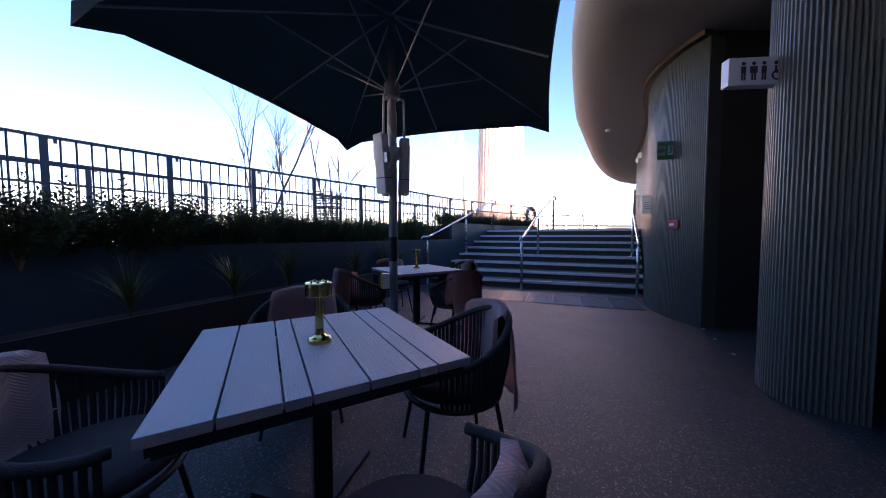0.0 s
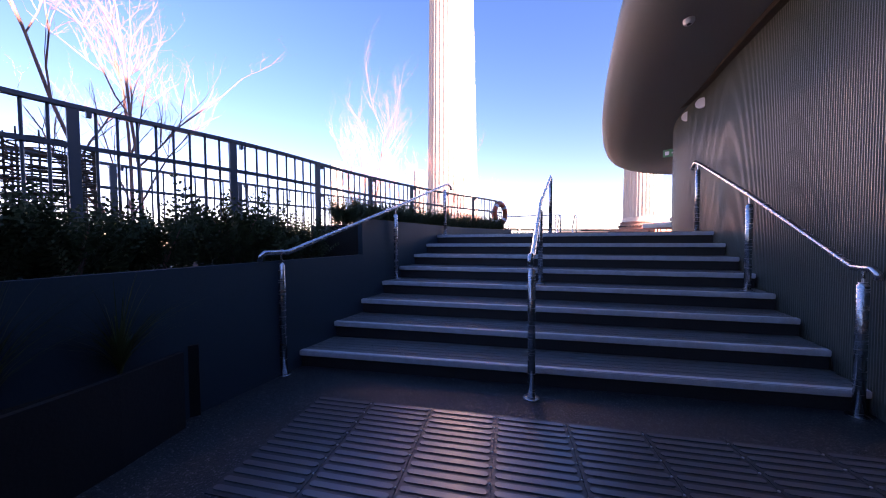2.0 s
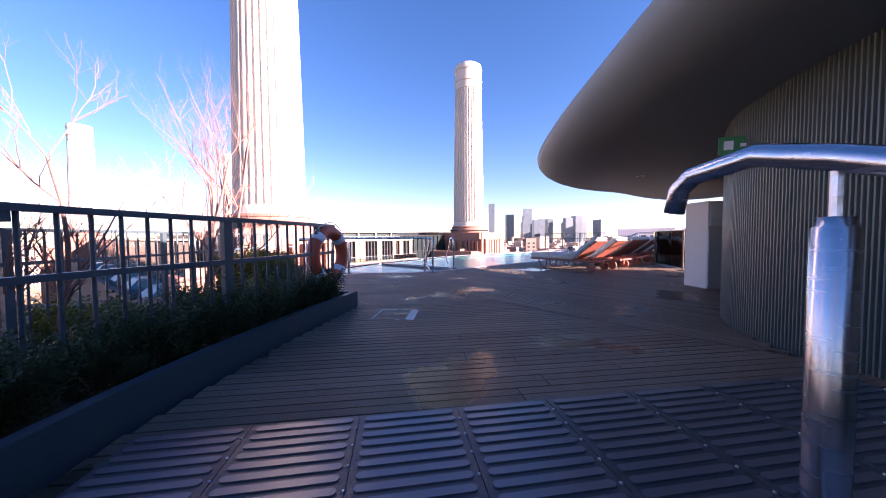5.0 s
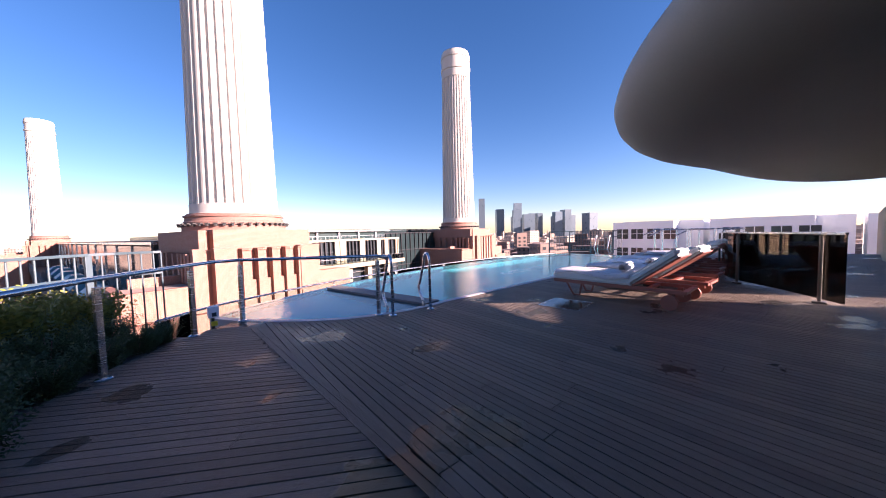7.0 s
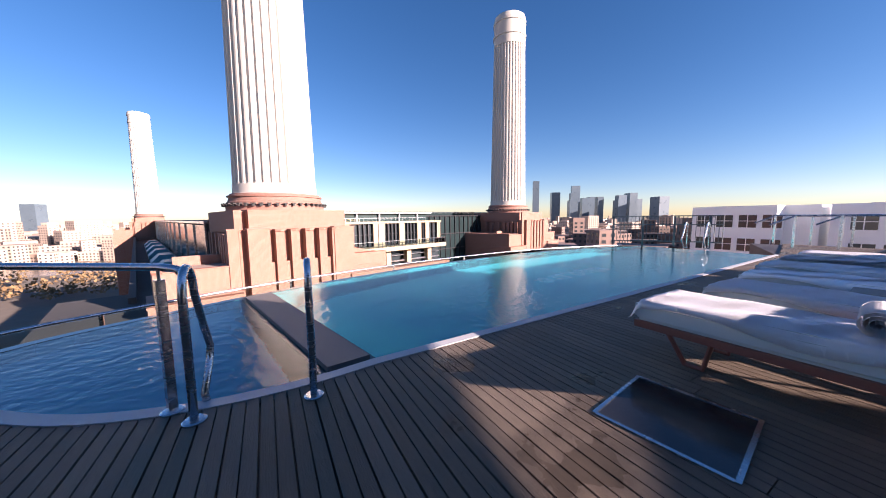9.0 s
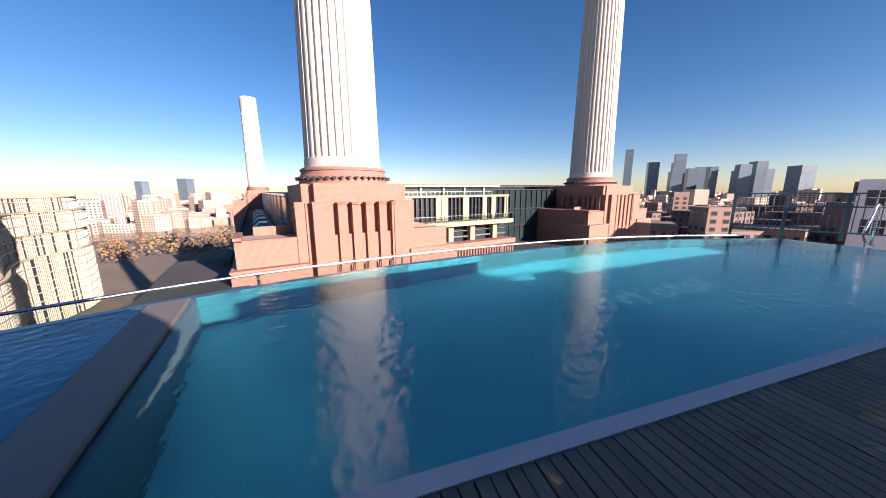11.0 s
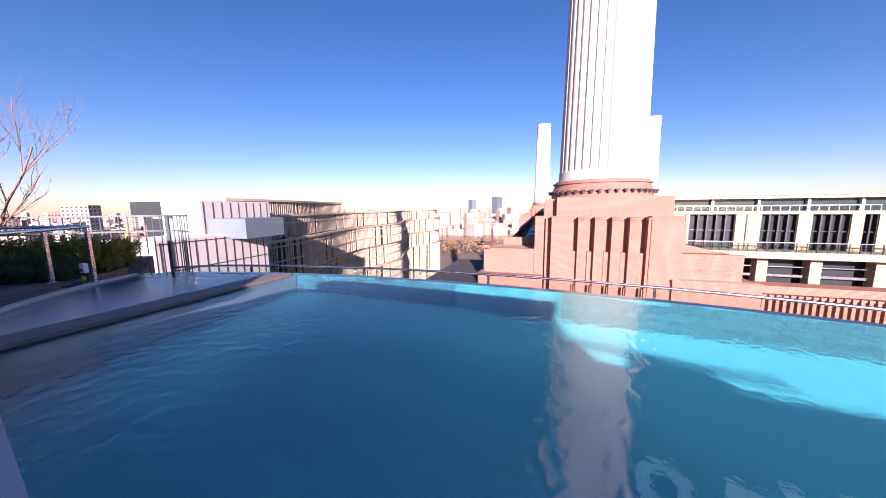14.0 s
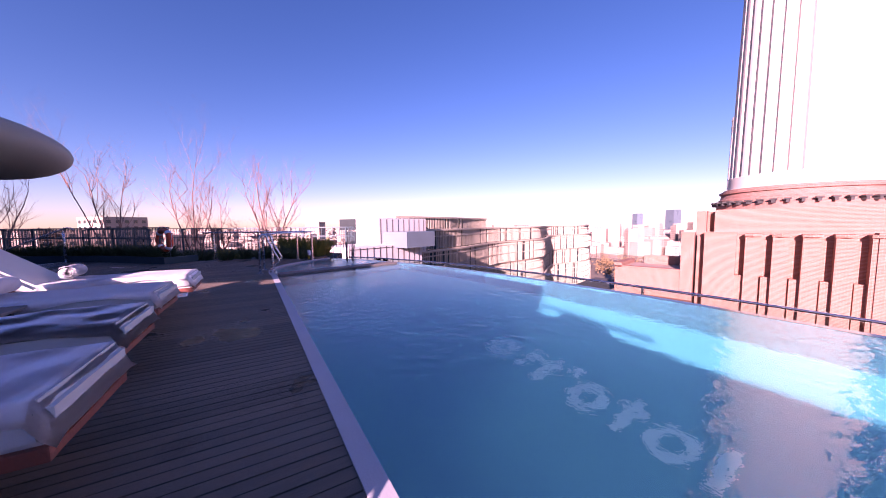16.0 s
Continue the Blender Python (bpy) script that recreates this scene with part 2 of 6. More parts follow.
def sweep(bm, pts, r, seg=10, caps=True):
    """A round tube along points; r is one radius or one for each point."""
    pts = [Vector(p) for p in pts]
    rad = r if isinstance(r, (list, tuple)) else [r] * len(pts)
    rings, side = [], None
    for i, p in enumerate(pts):
        d = ((pts[min(i + 1, len(pts) - 1)] - p).normalized() + (p - pts[max(i - 1, 0)]).normalized()).normalized()
        if side is None:
            side = d.cross(Vector((0, 0, 1)) if abs(d.z) < 0.95 else Vector((1, 0, 0))).normalized()
        side = (side - d * side.dot(d)).normalized()
        up = side.cross(d)
        rings.append([bm.verts.new(p + (side * math.cos(a) + up * math.sin(a)) * rad[i]) for a in (2 * math.pi * k / seg for k in range(seg))])
    for a, b in zip(rings, rings[1:]):
        for k in range(seg):
            bm.faces.new((a[k], a[(k + 1) % seg], b[(k + 1) % seg], b[k]))
    if caps:
        bm.faces.new(rings[0][::-1])
        bm.faces.new(rings[-1])
    return bm


def lathe(bm, prof, seg=24, at=(0, 0, 0)):
    """A turned solid from (radius, height) pairs, closed at both ends."""
    rings = []
    for r, z in prof:
        rings.append([bm.verts.new((at[0] + r * math.cos(2 * math.pi * k / seg), at[1] + r * math.sin(2 * math.pi * k / seg), at[2] + z)) for k in range(seg)])
    for a, b in zip(rings, rings[1:]):
        for k in range(seg):
            bm.faces.new((a[k], a[(k + 1) % seg], b[(k + 1) % seg], b[k]))
    bm.faces.new(rings[0][::-1])
    bm.faces.new(rings[-1])
    return bm


def prism(bm, poly, z0, z1):
    """An upright solid over a plan outline given anticlockwise."""
    lo = [bm.verts.new((x, y, z0)) for x, y in poly]
    hi = [bm.verts.new((x, y, z1)) for x, y in poly]
    n = len(poly)
    for i in range(n):
        bm.faces.new((lo[i], lo[(i + 1) % n], hi[(i + 1) % n], hi[i]))
    bm.faces.new(hi)
    bm.faces.new(lo[::-1])
    bmesh.ops.recalc_face_normals(bm, faces=bm.faces[:])
    return bm


def smooth_line(pts, step):
    """A Catmull-Rom line through plan points, resampled at even steps."""
    p = [Vector((*q, 0)) for q in pts]
    p = [2 * p[0] - p[1]] + p + [2 * p[-1] - p[-2]]
    fine = []
    for i in range(1, len(p) - 2):
        for k in range(24):
            t = k / 24
            fine.append(0.5 * (2 * p[i] + (p[i + 1] - p[i - 1]) * t + (2 * p[i - 1] - 5 * p[i] + 4 * p[i + 1] - p[i + 2]) * t * t + (3 * p[i] - p[i - 1] - 3 * p[i + 1] + p[i + 2]) * t ** 3))
    fine.append(p[-2])
    out, run = [fine[0]], 0.0
    for a, b in zip(fine, fine[1:]):
        d = (b - a).length
        while run + d >= step:
            a = a.lerp(b, (step - run) / d)
            d = (b - a).length
            out.append(a)
            run = 0.0
        run += d
    if (out[-1] - fine[-1]).length > step * 0.3:
        out.append(fine[-1])
    return [(v.x, v.y) for v in out]


def offset(line, d):
    """The plan line moved d metres to its left."""
    out = []
    for i in range(len(line)):
        a, b = Vector(line[max(i - 1, 0)]), Vector(line[min(i + 1, len(line) - 1)])
        t = (b - a).normalized()
        out.append((line[i][0] - t.y * d, line[i][1] + t.x * d))
    return out


def ribbon(bm, left, right, z0, z1):
    """A solid strip between two plan lines of equal count; z0, z1 may be lists."""
    n = len(left)
    zl = z0 if isinstance(z0, list) else [z0] * n
    zh = z1 if isinstance(z1, list) else [z1] * n
    v = [[bm.verts.new((*left[i], zl[i])), bm.verts.new((*right[i], zl[i])), bm.verts.new((*right[i], zh[i])), bm.verts.new((*left[i], zh[i]))] for i in range(n)]
    for a, b in zip(v, v[1:]):
        for k in range(4):
            bm.faces.new((a[k], a[(k + 1) % 4], b[(k + 1) % 4], b[k]))
    bm.faces.new(v[0][::-1])
    bm.faces.new(v[-1])
    bmesh.ops.recalc_face_normals(bm, faces=bm.faces[:])
    return bm

# ---- the place: levels and plan lines ----
RISE, STEPS = 0.17, 8
DECK = RISE * STEPS
WATER = DECK - 0.025
SOFFIT = 3.72
FENCE_TOP = 2.42

# building wall, from the lower terrace along the stairs and round the pool deck
WALL_LINE = smooth_line([(3.14, 2.42), (3.09, 2.75), (3.11, 3.2), (3.28, 3.75), (3.68, 4.42), (4.12, 5.05), (4.52, 5.78), (4.92, 6.5), (5.27, 7.15), (5.55, 7.8), (5.86, 8.32), (6.40, 8.82), (7.3, 9.05), (8.6, 9.15), (10.0, 9.15)], 0.009)
# retaining wall on the other side
FACE_LINE = smooth_line([(-4.6, -2.5), (-3.75, 0.9), (-2.81, 2.55), (-1.63, 4.37), (-0.52, 6.16), (0.0, 7.0)], 0.25)
FACE_HIGH = smooth_line([(0.0, 7.0), (0.62, 8.05), (1.27, 9.12), (1.95, 10.15), (2.75, 11.02), (3.90, 12.07)], 0.25)
COPING = [(8.0 + k * 1.15, 14.77 + 0.035 * k * 1.15) for k in range(11)]
SPA_RIM = smooth_line([(4.93, 16.38), (5.2, 15.95), (5.53, 15.58), (6.04, 15.13), (6.48, 14.88), (7.01, 14.74), (7.56, 14.72), (8.0, 14.77)], 0.15)
FAR_RIM = smooth_line([(4.93, 16.38), (5.42, 16.87), (6.1, 17.25), (7.2, 17.8), (8.5, 18.3), (10.36, 18.82), (12.2, 19.17), (14.0, 19.35), (16.0, 19.35), (17.8, 19.05), (19.5, 18.6)], 0.3)

# lower terrace floor
bm = bmesh.new()
prism(bm, [(-7, -6), (9, -6), (9, 2.0), (5.2, 7.5), (1.5, 9.6), (-3, 9), (-7, 2)], -0.2, 0.0)
struct(part("floor", bm, M_RESIN), "dark exposed-aggregate resin terrace floor", "floor")

# stairs
A1, A8 = Vector((-0.56, 6.15)), Vector((1.215, 9.03))
B1, B8 = Vector((3.785, 4.62)), Vector((5.06, 6.85))
stairs = struct(new("staircase"), "eight wide dark timber steps with pale painted nosings", "stairs")
for k in range(STEPS):
    a, b = A1.lerp(A8, k / 7), B1.lerp(B8, k / 7)
    a2, b2 = A1.lerp(A8, (k + 1) / 7), B1.lerp(B8, (k + 1) / 7)
    if k == 7:
        a2, b2 = a + (a - A1.lerp(A8, 6 / 7)) * 0.5, b + (b - B1.lerp(B8, 6 / 7)) * 0.5
    run = (a2 - a).lerp(b2 - b, 0.5)
    fwd = run.normalized()
    z = RISE * (k + 1)
    bm = bmesh.new()
    prism(bm, [tuple(a + fwd * 0.03), tuple(b + fwd * 0.03), tuple(b + fwd * 0.07), tuple(a + fwd * 0.07)], z - RISE, z - 0.03)
    part("riser", bm, M_RISER, stairs)
    bm = bmesh.new()
    prism(bm, [tuple(a), tuple(b), tuple(b + fwd * 0.055), tuple(a + fwd * 0.055)], z - 0.055, z)
    bmesh.ops.bevel(bm, geom=bm.edges[:], offset=0.006, segments=2, affect="EDGES")
    part("nosing", bm, M_NOSE, stairs, "chipped pale painted nosing strip")
    if k < 7:
        count = 3
        for j in range(count):
            s0, s1 = 0.06 + j * 0.145, 0.06 + j * 0.145 + 0.138
            bm = bmesh.new()
            d = (b - a).normalized()
            mid = a.lerp(b, 0.5)
            ln = (b - a).length
            half = (s1 - s0 - 0.006) / 2
            for side in (-1, 1):
                box(bm, 0, side * (half + 0.006) / 2, -0.028, ln, half, 0.026)
            tb = part("tread_board", bm, M_STEP, stairs)
            c = mid + fwd * ((s0 + s1) / 2)
            tb.matrix_basis = pose(c.x, c.y, z - 0.002, 0, 0, math.degrees(math.atan2(d.y, d.x)))
bm = bmesh.new()
prism(bm, [(-0.45, 6.4), (3.85, 4.75), (5.15, 6.86), (1.25, 9.06)], -0.1, 0.02)
struct(part("stair_base", bm, M_RISER), "dark base slab under the steps", "stairs")

# retaining wall, low and high length, with planting beds behind
for nm, line, top in (("wall_retaining_low", FACE_LINE, 1.08), ("wall_retaining_high", FACE_HIGH, 1.55)):
    bm = bmesh.new()
    ribbon(bm, line, offset(line, 0.07), -0.1, top)
    struct(part(nm, bm, M_WALL), "blue-green painted steel retaining wall", "wall")
bm = bmesh.new()
e0, e1 = Vector(FACE_HIGH[-1]), Vector((3.35, 12.75))
ribbon(bm, [tuple(e0), tuple(e1)], offset([tuple(e0), tuple(e1)], 0.07), DECK - 0.1, 1.55)
struct(part("wall_planter_end", bm, M_WALL), "blue-green painted end of the planter", "wall")
bm = bmesh.new()
ribbon(bm, offset(FACE_LINE, 0.075), offset(FACE_LINE, 2.6), 0.3, 1.0)
struct(part("soil_bed_low", bm, M_SOIL), "dark soil of the raised planting bed", "soil")
bm = bmesh.new()
ribbon(bm, offset(FACE_HIGH, 0.075), offset(FACE_HIGH, 0.85), 0.9, 1.47)
struct(part("soil_bed_high", bm, M_SOIL), "dark soil of the deck planter", "soil")

# deck base and roof slab under the pool and the planting
bm = bmesh.new()
n8 = [(1.3, 9.2), (5.2, 6.95)]
prism(bm, [(1.3, 9.2), (5.2, 6.95), (9.9, 8.9), (16, 5), (24, 5), (24, 16.9), (19.5, 15.1), (8.0, 14.7), (6.4, 14.8), (4.9, 15.3), (3.6, 16.5), (2.0, 14.6), (3.2, 12.7), (3.85, 12.0)], -0.4, DECK - 0.035)
struct(part("deck_base", bm, M_RISER), "dark substructure under the deck boards", "floor")
bm = bmesh.new()
prism(bm, [(-9, -6), (-7, -6), (-3, 9), (1.4, 9.7), (3.3, 12.6), (3.6, 16.6), (-1.0, 18.0), (-9, 12)], 0.2, 1.0)
struct(part("roof_garden", bm, M_SOIL), "planted roof strip behind the railing", "ground")

# deck boards
def deck_board(name, x0, y0, x1, y1, w):
    bm = bmesh.new()
    ln = math.hypot(x1 - x0, y1 - y0)
    s = (w - 0.007) / 2
    for side in (-1, 1):
        box(bm, 0, side * (s + 0.007) / 2, -0.03, ln, s, 0.03)
    ob = part(name, bm, M_DECK, DECKING)
    ob.matrix_basis = pose((x0 + x1) / 2, (y0 + y1) / 2, DECK, 0, 0, math.degrees(math.atan2(y1 - y0, x1 - x0)))
    return ob


def clip_line(p, d, poly):
    """Where an endless line crosses a plan polygon: the outermost pair of cuts as distances."""
    ts = []
    for i in range(len(poly)):
        a, b = Vector(poly[i]), Vector(poly[(i + 1) % len(poly)])
        e = b - a
        den = d.x * e.y - d.y * e.x
        if abs(den) > 1e-9:
            w = a - p
            t, s = (w.x * e.y - w.y * e.x) / den, (w.x * d.y - w.y * d.x) / den
            if 0 <= s < 1:
                ts.append(t)
    return sorted(ts)


DECKING = struct(new("deck"), "weathered grey-brown grooved timber decking, wet in places", "decking")
JOINT = [(5.26, 15.7), (5.33, 14.6), (5.42, 13.2), (5.48, 12.3), (5.60, 10.2), (5.75, 8.6)]
REGION_A = [(1.33, 9.2), (5.24, 6.98), (5.5, 7.75), (5.78, 8.3), (5.73, 8.6), (5.58, 10.2), (5.46, 12.3), (5.40, 13.2), (5.28, 14.6), (5.24, 15.75), (5.1, 15.85), (4.55, 15.45), (3.95, 14.65), (3.5, 13.6), (3.4, 12.75), (3.93, 12.05), (2.78, 11.0), (1.98, 10.12)]
da = Vector((0.865, -0.5)).normalized()
na = Vector((0.5, 0.865)).normalized()
k = 0
while k < 62:
    p = Vector((1.3, 9.2)) + na * (0.075 + k * 0.15)
    ts = clip_line(p, da, REGION_A)
    for t0, t1 in zip(ts[::2], ts[1::2]):
        if t1 - t0 > 0.15:
            cuts = [t0] + [c for c in (t0 + 1.1 + 1.7 * random.random(),) if c < t1 - 0.5] + [t1]
            for c0, c1 in zip(cuts, cuts[1:]):
                q0, q1 = p + da * (c0 + 0.003), p + da * (c1 - 0.003)
                deck_board("plank", q0.x, q0.y, q1.x, q1.y, 0.139)
    k += 1
REGION_B = [(5.79, 8.4), (6.4, 8.85), (7.3, 9.08), (8.6, 9.18), (10.0, 9.18), (11.5, 9.0), (24, 9.0), (24, 16.0), (19.5, 15.08), (8.0, 14.67), (7.2, 14.67), (6.45, 14.79), (6.04, 15.03), (5.53, 15.46), (5.24, 15.75), (5.30, 14.6), (5.42, 13.2), (5.48, 12.3), (5.60, 10.2), (5.75, 8.6)]
k = 0
while k < 126:
    p = Vector((5.12 + 0.075 + k * 0.15, 0))
    ts = clip_line(p, Vector((0, 1)), REGION_B)
    for t0, t1 in zip(ts[::2], ts[1::2]):
        if t1 - t0 > 0.15:
            cuts = [t0] + [c for c in (t0 + 1.0 + 3.4 * random.random(),) if c < t1 - 0.5] + [t1]
            for c0, c1 in zip(cuts, cuts[1:]):
                deck_board("plank", p.x, c0 + 0.003, p.x, c1 - 0.003, 0.139)
    k += 1

for (x0, y0), (x1, y1) in zip(JOINT, JOINT[1:]):
    ob = deck_board("border_plank", x0, y0, x1, y1, 0.11)
    ob.location.z = DECK + 0.004

# ribbed building wall
def ribbed(bm, line, z0, z1, depth=0.022, pitch=3):
    """A wall of half-round vertical ribs along a fine plan line, thick behind."""
    front = []
    for i in range(len(line)):
        a, b = Vector(line[max(i - 1, 0)]), Vector(line[min(i + 1, len(line) - 1)])
        t = (b - a).normalized()
        d = depth * (0, 0.9, 0.9)[i % pitch]
        front.append((line[i][0] - t.y * d, line[i][1] + t.x * d))
    back = offset(line, -0.3)
    return ribbon(bm, front, back, z0, z1)


bm = bmesh.new()
ribbed(bm, WALL_LINE, -0.1, SOFFIT - 0.06)
struct(part("wall_ribbed", bm, M_RIB), "curved dark bronze-green wall of narrow vertical ribs", "wall")
PIER = smooth_line([(2.88, 1.25), (2.55, 1.08), (2.36, 0.9), (2.29, 0.68), (2.35, 0.5), (2.53, 0.38)], 0.009)
bm = bmesh.new()
ribbed(bm, PIER[::-1], -0.1, SOFFIT - 0.06)
struct(part("wall_pier", bm, M_RIB), "rounded dark ribbed pier beside the entrance", "wall")
for nm, x, y, sx, sy in (("wall_recess_back", 4.4, 1.9, 0.2, 3.6), ("wall_recess_north", 3.82, 2.55, 1.04, 0.2), ("wall_recess_south", 3.6, 0.95, 1.38, 0.2)):
    bm = bmesh.new()
    box(bm, x, y, -0.1, sx, sy, SOFFIT + 0.1)
    struct(part(nm, bm, M_RISER), "dark inside wall of the entrance recess", "wall")

# canopy with a rounded edge
CANOPY_EDGE = smooth_line([(0.55, -3.0), (0.9, 0.2), (1.42, 2.3), (1.95, 3.75), (2.9, 5.9), (3.42, 6.85), (4.3, 8.3), (5.05, 9.4), (5.89, 10.47), (6.86, 11.4), (7.97, 11.94), (9.2, 12.07), (10.6, 11.72), (11.6, 11.0), (12.3, 9.7), (12.6, 8.0), (12.6, 5.5)], 0.15)
CANOPY = offset(CANOPY_EDGE, -0.27)
def tip(x):
    """How far a place lies out along the canopy's thinner, lower tip."""
    f = min(max((x - 10.0) / 2.0, 0.0), 1.0)
    return f * f * (3 - 2 * f)


def soffit(y, x=0.0):
    """Height of the canopy's underside, which falls towards the pool and the tip."""
    f = min(max((y - 6.3) / 5.0, 0.0), 1.0)
    return SOFFIT - 0.46 * f * f * (3 - 2 * f) - 0.22 * tip(x)


bm = bmesh.new()
prof = [(0.0, 0.0)] + [(0.62 * math.sin(a), 0.30 - 0.30 * math.cos(a)) for a in (radians(x) for x in range(15, 181, 15))]
rows = [[bm.verts.new((q[0], q[1], soffit(e[1], e[0]) + h * (1 - 0.4 * tip(e[0])))) for q, e in zip(offset(CANOPY, w - 0.35), CANOPY)] for w, h in [(-2.0, 0.0), (-1.0, 0.0)] + prof + [(-1.0, 0.60), (-2.0, 0.60)]]
for a, b in zip(rows, rows[1:]):
    for i in range(len(a) - 1):
        bm.faces.new((a[i], a[i + 1], b[i + 1], b[i]))
inner = [bm.verts.new((q[0], q[1], SOFFIT)) for q in ((10.2, 4.0), (10.2, -3.0))]
bm.faces.new(rows[0] + inner)
top = [bm.verts.new((q[0], q[1], SOFFIT + 0.60)) for q in ((10.2, 4.0), (10.2, -3.0))]
bm.faces.new(rows[-1] + top)
bmesh.ops.recalc_face_normals(bm, faces=bm.faces[:])
can = struct(part("ceiling_canopy", bm, M_SOFFIT, smooth=True), "pale grey flowing canopy soffit with a rounded edge", "canopy")
bm = bmesh.new()
TL = WALL_LINE[::8]
ribbon(bm, offset(TL, 0.0), offset(TL, 0.11), [soffit(p[1]) - 0.07 for p in TL], [soffit(p[1]) - 0.005 for p in TL])
struct(part("trim_wall_top", bm, M_TRIM), "bronze trim where the wall meets the canopy", "trim")

# unseen blocks added to shade terrace and deck, and the khaki east wing
# added block out of view, tall enough to shade the retaining wall
bm = bmesh.new()
prism(bm, [(-10, -14), (14, -14), (14, -5.5), (-10, -5.5)], -0.1, 8.5)
struct(part("wall_hotel_south", bm, M_RISER), "added unseen block that keeps the sun off the terrace", "wall")
# added block out of view; its slanted edge bounds the sun patch on the deck
bm = bmesh.new()
prism(bm, [(10.2, -3.0), (15.2, -3.0), (15.2, 5.44), (11.5, 2.95), (10.2, 2.95)], -0.1, 4.23)
struct(part("wall_low_storey", bm, M_RISER), "added unseen block whose roof edge shades the deck", "wall")
bm = bmesh.new()
# wing top set low enough to let sun reach the far pool floor
prism(bm, [(14.6, 7.6), (34.0, 7.2), (34.0, 8.6), (21.0, 9.4), (14.6, 8.5)], -0.1, 3.0)
# raised length added out of view to shade the left of the pool
prism(bm, [(14.65, 7.65), (18.3, 7.55), (18.3, 8.9), (14.65, 8.45)], 3.0, 4.4)
struct(part("wall_hotel_east", bm, M_WALLK), "khaki rendered hotel wing beyond the canopy, with an added raised length that shades the pool", "wall")

# building volumes behind the wall that close the place
bm = bmesh.new()
prism(bm, [(5.6, 7.2), (5.2, 6.2), (4.6, 5.2), (4.55, 0.0), (10.0, 0.0), (10.0, 8.85), (7.0, 8.75)], -0.1, SOFFIT - 0.02)
struct(part("wall_core", bm, M_RISER), "dark inner volume of the building", "wall")

# ---- pool ----
bm = bmesh.new()
outline = SPA_RIM + COPING[1:] + FAR_RIM[::-1]
pool_poly = [p for i, p in enumerate(outline) if i == 0 or (Vector(p) - Vector(outline[i - 1])).length > 0.02]
if (Vector(pool_poly[0]) - Vector(pool_poly[-1])).length < 0.02:
    pool_poly.pop()
vs = [bm.verts.new((*p, WATER)) for p in pool_poly]
bm.faces.new(vs)
bmesh.ops.recalc_face_normals(bm, faces=bm.faces[:])
if bm.faces[:][0].normal.z < 0:
    bmesh.ops.reverse_faces(bm, faces=bm.faces[:])
pw = struct(part("water", bm, M_WATER), "clear blue rippled pool water", "water")
pw.visible_shadow = False
bm = bmesh.new()
floor = [bm.verts.new((*p, DECK - 1.15)) for p in pool_poly]
rim = [bm.verts.new((*p, WATER - 0.004)) for p in pool_poly]
bm.faces.new(floor)
for i in range(len(floor)):
    j = (i + 1) % len(floor)
    bm.faces.new((floor[i], floor[j], rim[j], rim[i]))
struct(part("pool_basin", bm, M_POOL), "blue tiled pool basin", "pool")
bm = bmesh.new()
spa = [p for p in SPA_RIM if p[0] < 7.4] + [(7.5, 14.73), (6.9, 17.62)] + [p for p in FAR_RIM if 5.0 < p[0] < 6.8][::-1]
prism(bm, spa, DECK - 0.5, DECK - 0.45)
struct(part("pool_basin_shallow", bm, M_POOL), "raised blue tiled floor of the shallow pool", "pool")
bm = bmesh.new()
ribbon(bm, offset(COPING, 0.0), offset(COPING, -0.10), DECK - 0.2, DECK + 0.006)
struct(part("coping_long", bm, M_COPING), "pale grey pool coping edge", "coping")
bm = bmesh.new()
ribbon(bm, SPA_RIM, offset(SPA_RIM, -0.10), DECK - 0.2, DECK + 0.006)
struct(part("coping_spa", bm, M_COPING), "pale grey curved coping of the shallow pool", "coping")
bm = bmesh.new()
ribbon(bm, offset(FAR_RIM, 0.0), offset(FAR_RIM, 0.12), -1.4, WATER + 0.003)
struct(part("overflow_edge", bm, M_DARKGLASS), "dark overflow edge of the infinity pool", "pool")
bm = bmesh.new()
ribbon(bm, offset(FAR_RIM, 0.12), offset(FAR_RIM, 1.05), -1.6, 0.0)
struct(part("gutter", bm, M_RISER), "dark overflow gutter below the pool edge", "pool")
bm = bmesh.new()
prism(bm, [(7.62, 14.74), (8.06, 14.8), (7.36, 17.84), (6.94, 17.66)], DECK - 1.12, DECK + 0.012)
bmesh.ops.bevel(bm, geom=[e for e in bm.edges if all(v.co.z > DECK for v in e.verts)], offset=0.05, segments=2, affect="EDGES")
struct(part("pool_divider", bm, M_DIVIDER), "warm grey stone divider between the two pools", "pool")
GL = offset(FAR_RIM, 1.0)
bm = bmesh.new()
ribbon(bm, GL, offset(GL, 0.015), -0.2, 1.26)
gp = struct(part("glass_balustrade", bm, M_GLASS), "clear glass balustrade below the pool edge", "balustrade")
gp.visible_shadow = False
bm = bmesh.new()
sweep(bm, [(*p, 1.285) for p in offset(GL, 0.007)], 0.022, 8)
part("rail", bm, M_STEEL, gp, smooth=True)
for p in offset(GL, 0.03)[4::8]:
    bm = bmesh.new()
    box(bm, p[0], p[1], -0.2, 0.04, 0.04, 1.46)
    part("post", bm, M_STEEL, gp)

# ---- power station beyond ----
C1, C2, C3 = Vector((8.5, 49.3, 0)), Vector((54.8, 65.7, 0)), Vector((-33.3, 180.0, 0))
ROT = 15.0


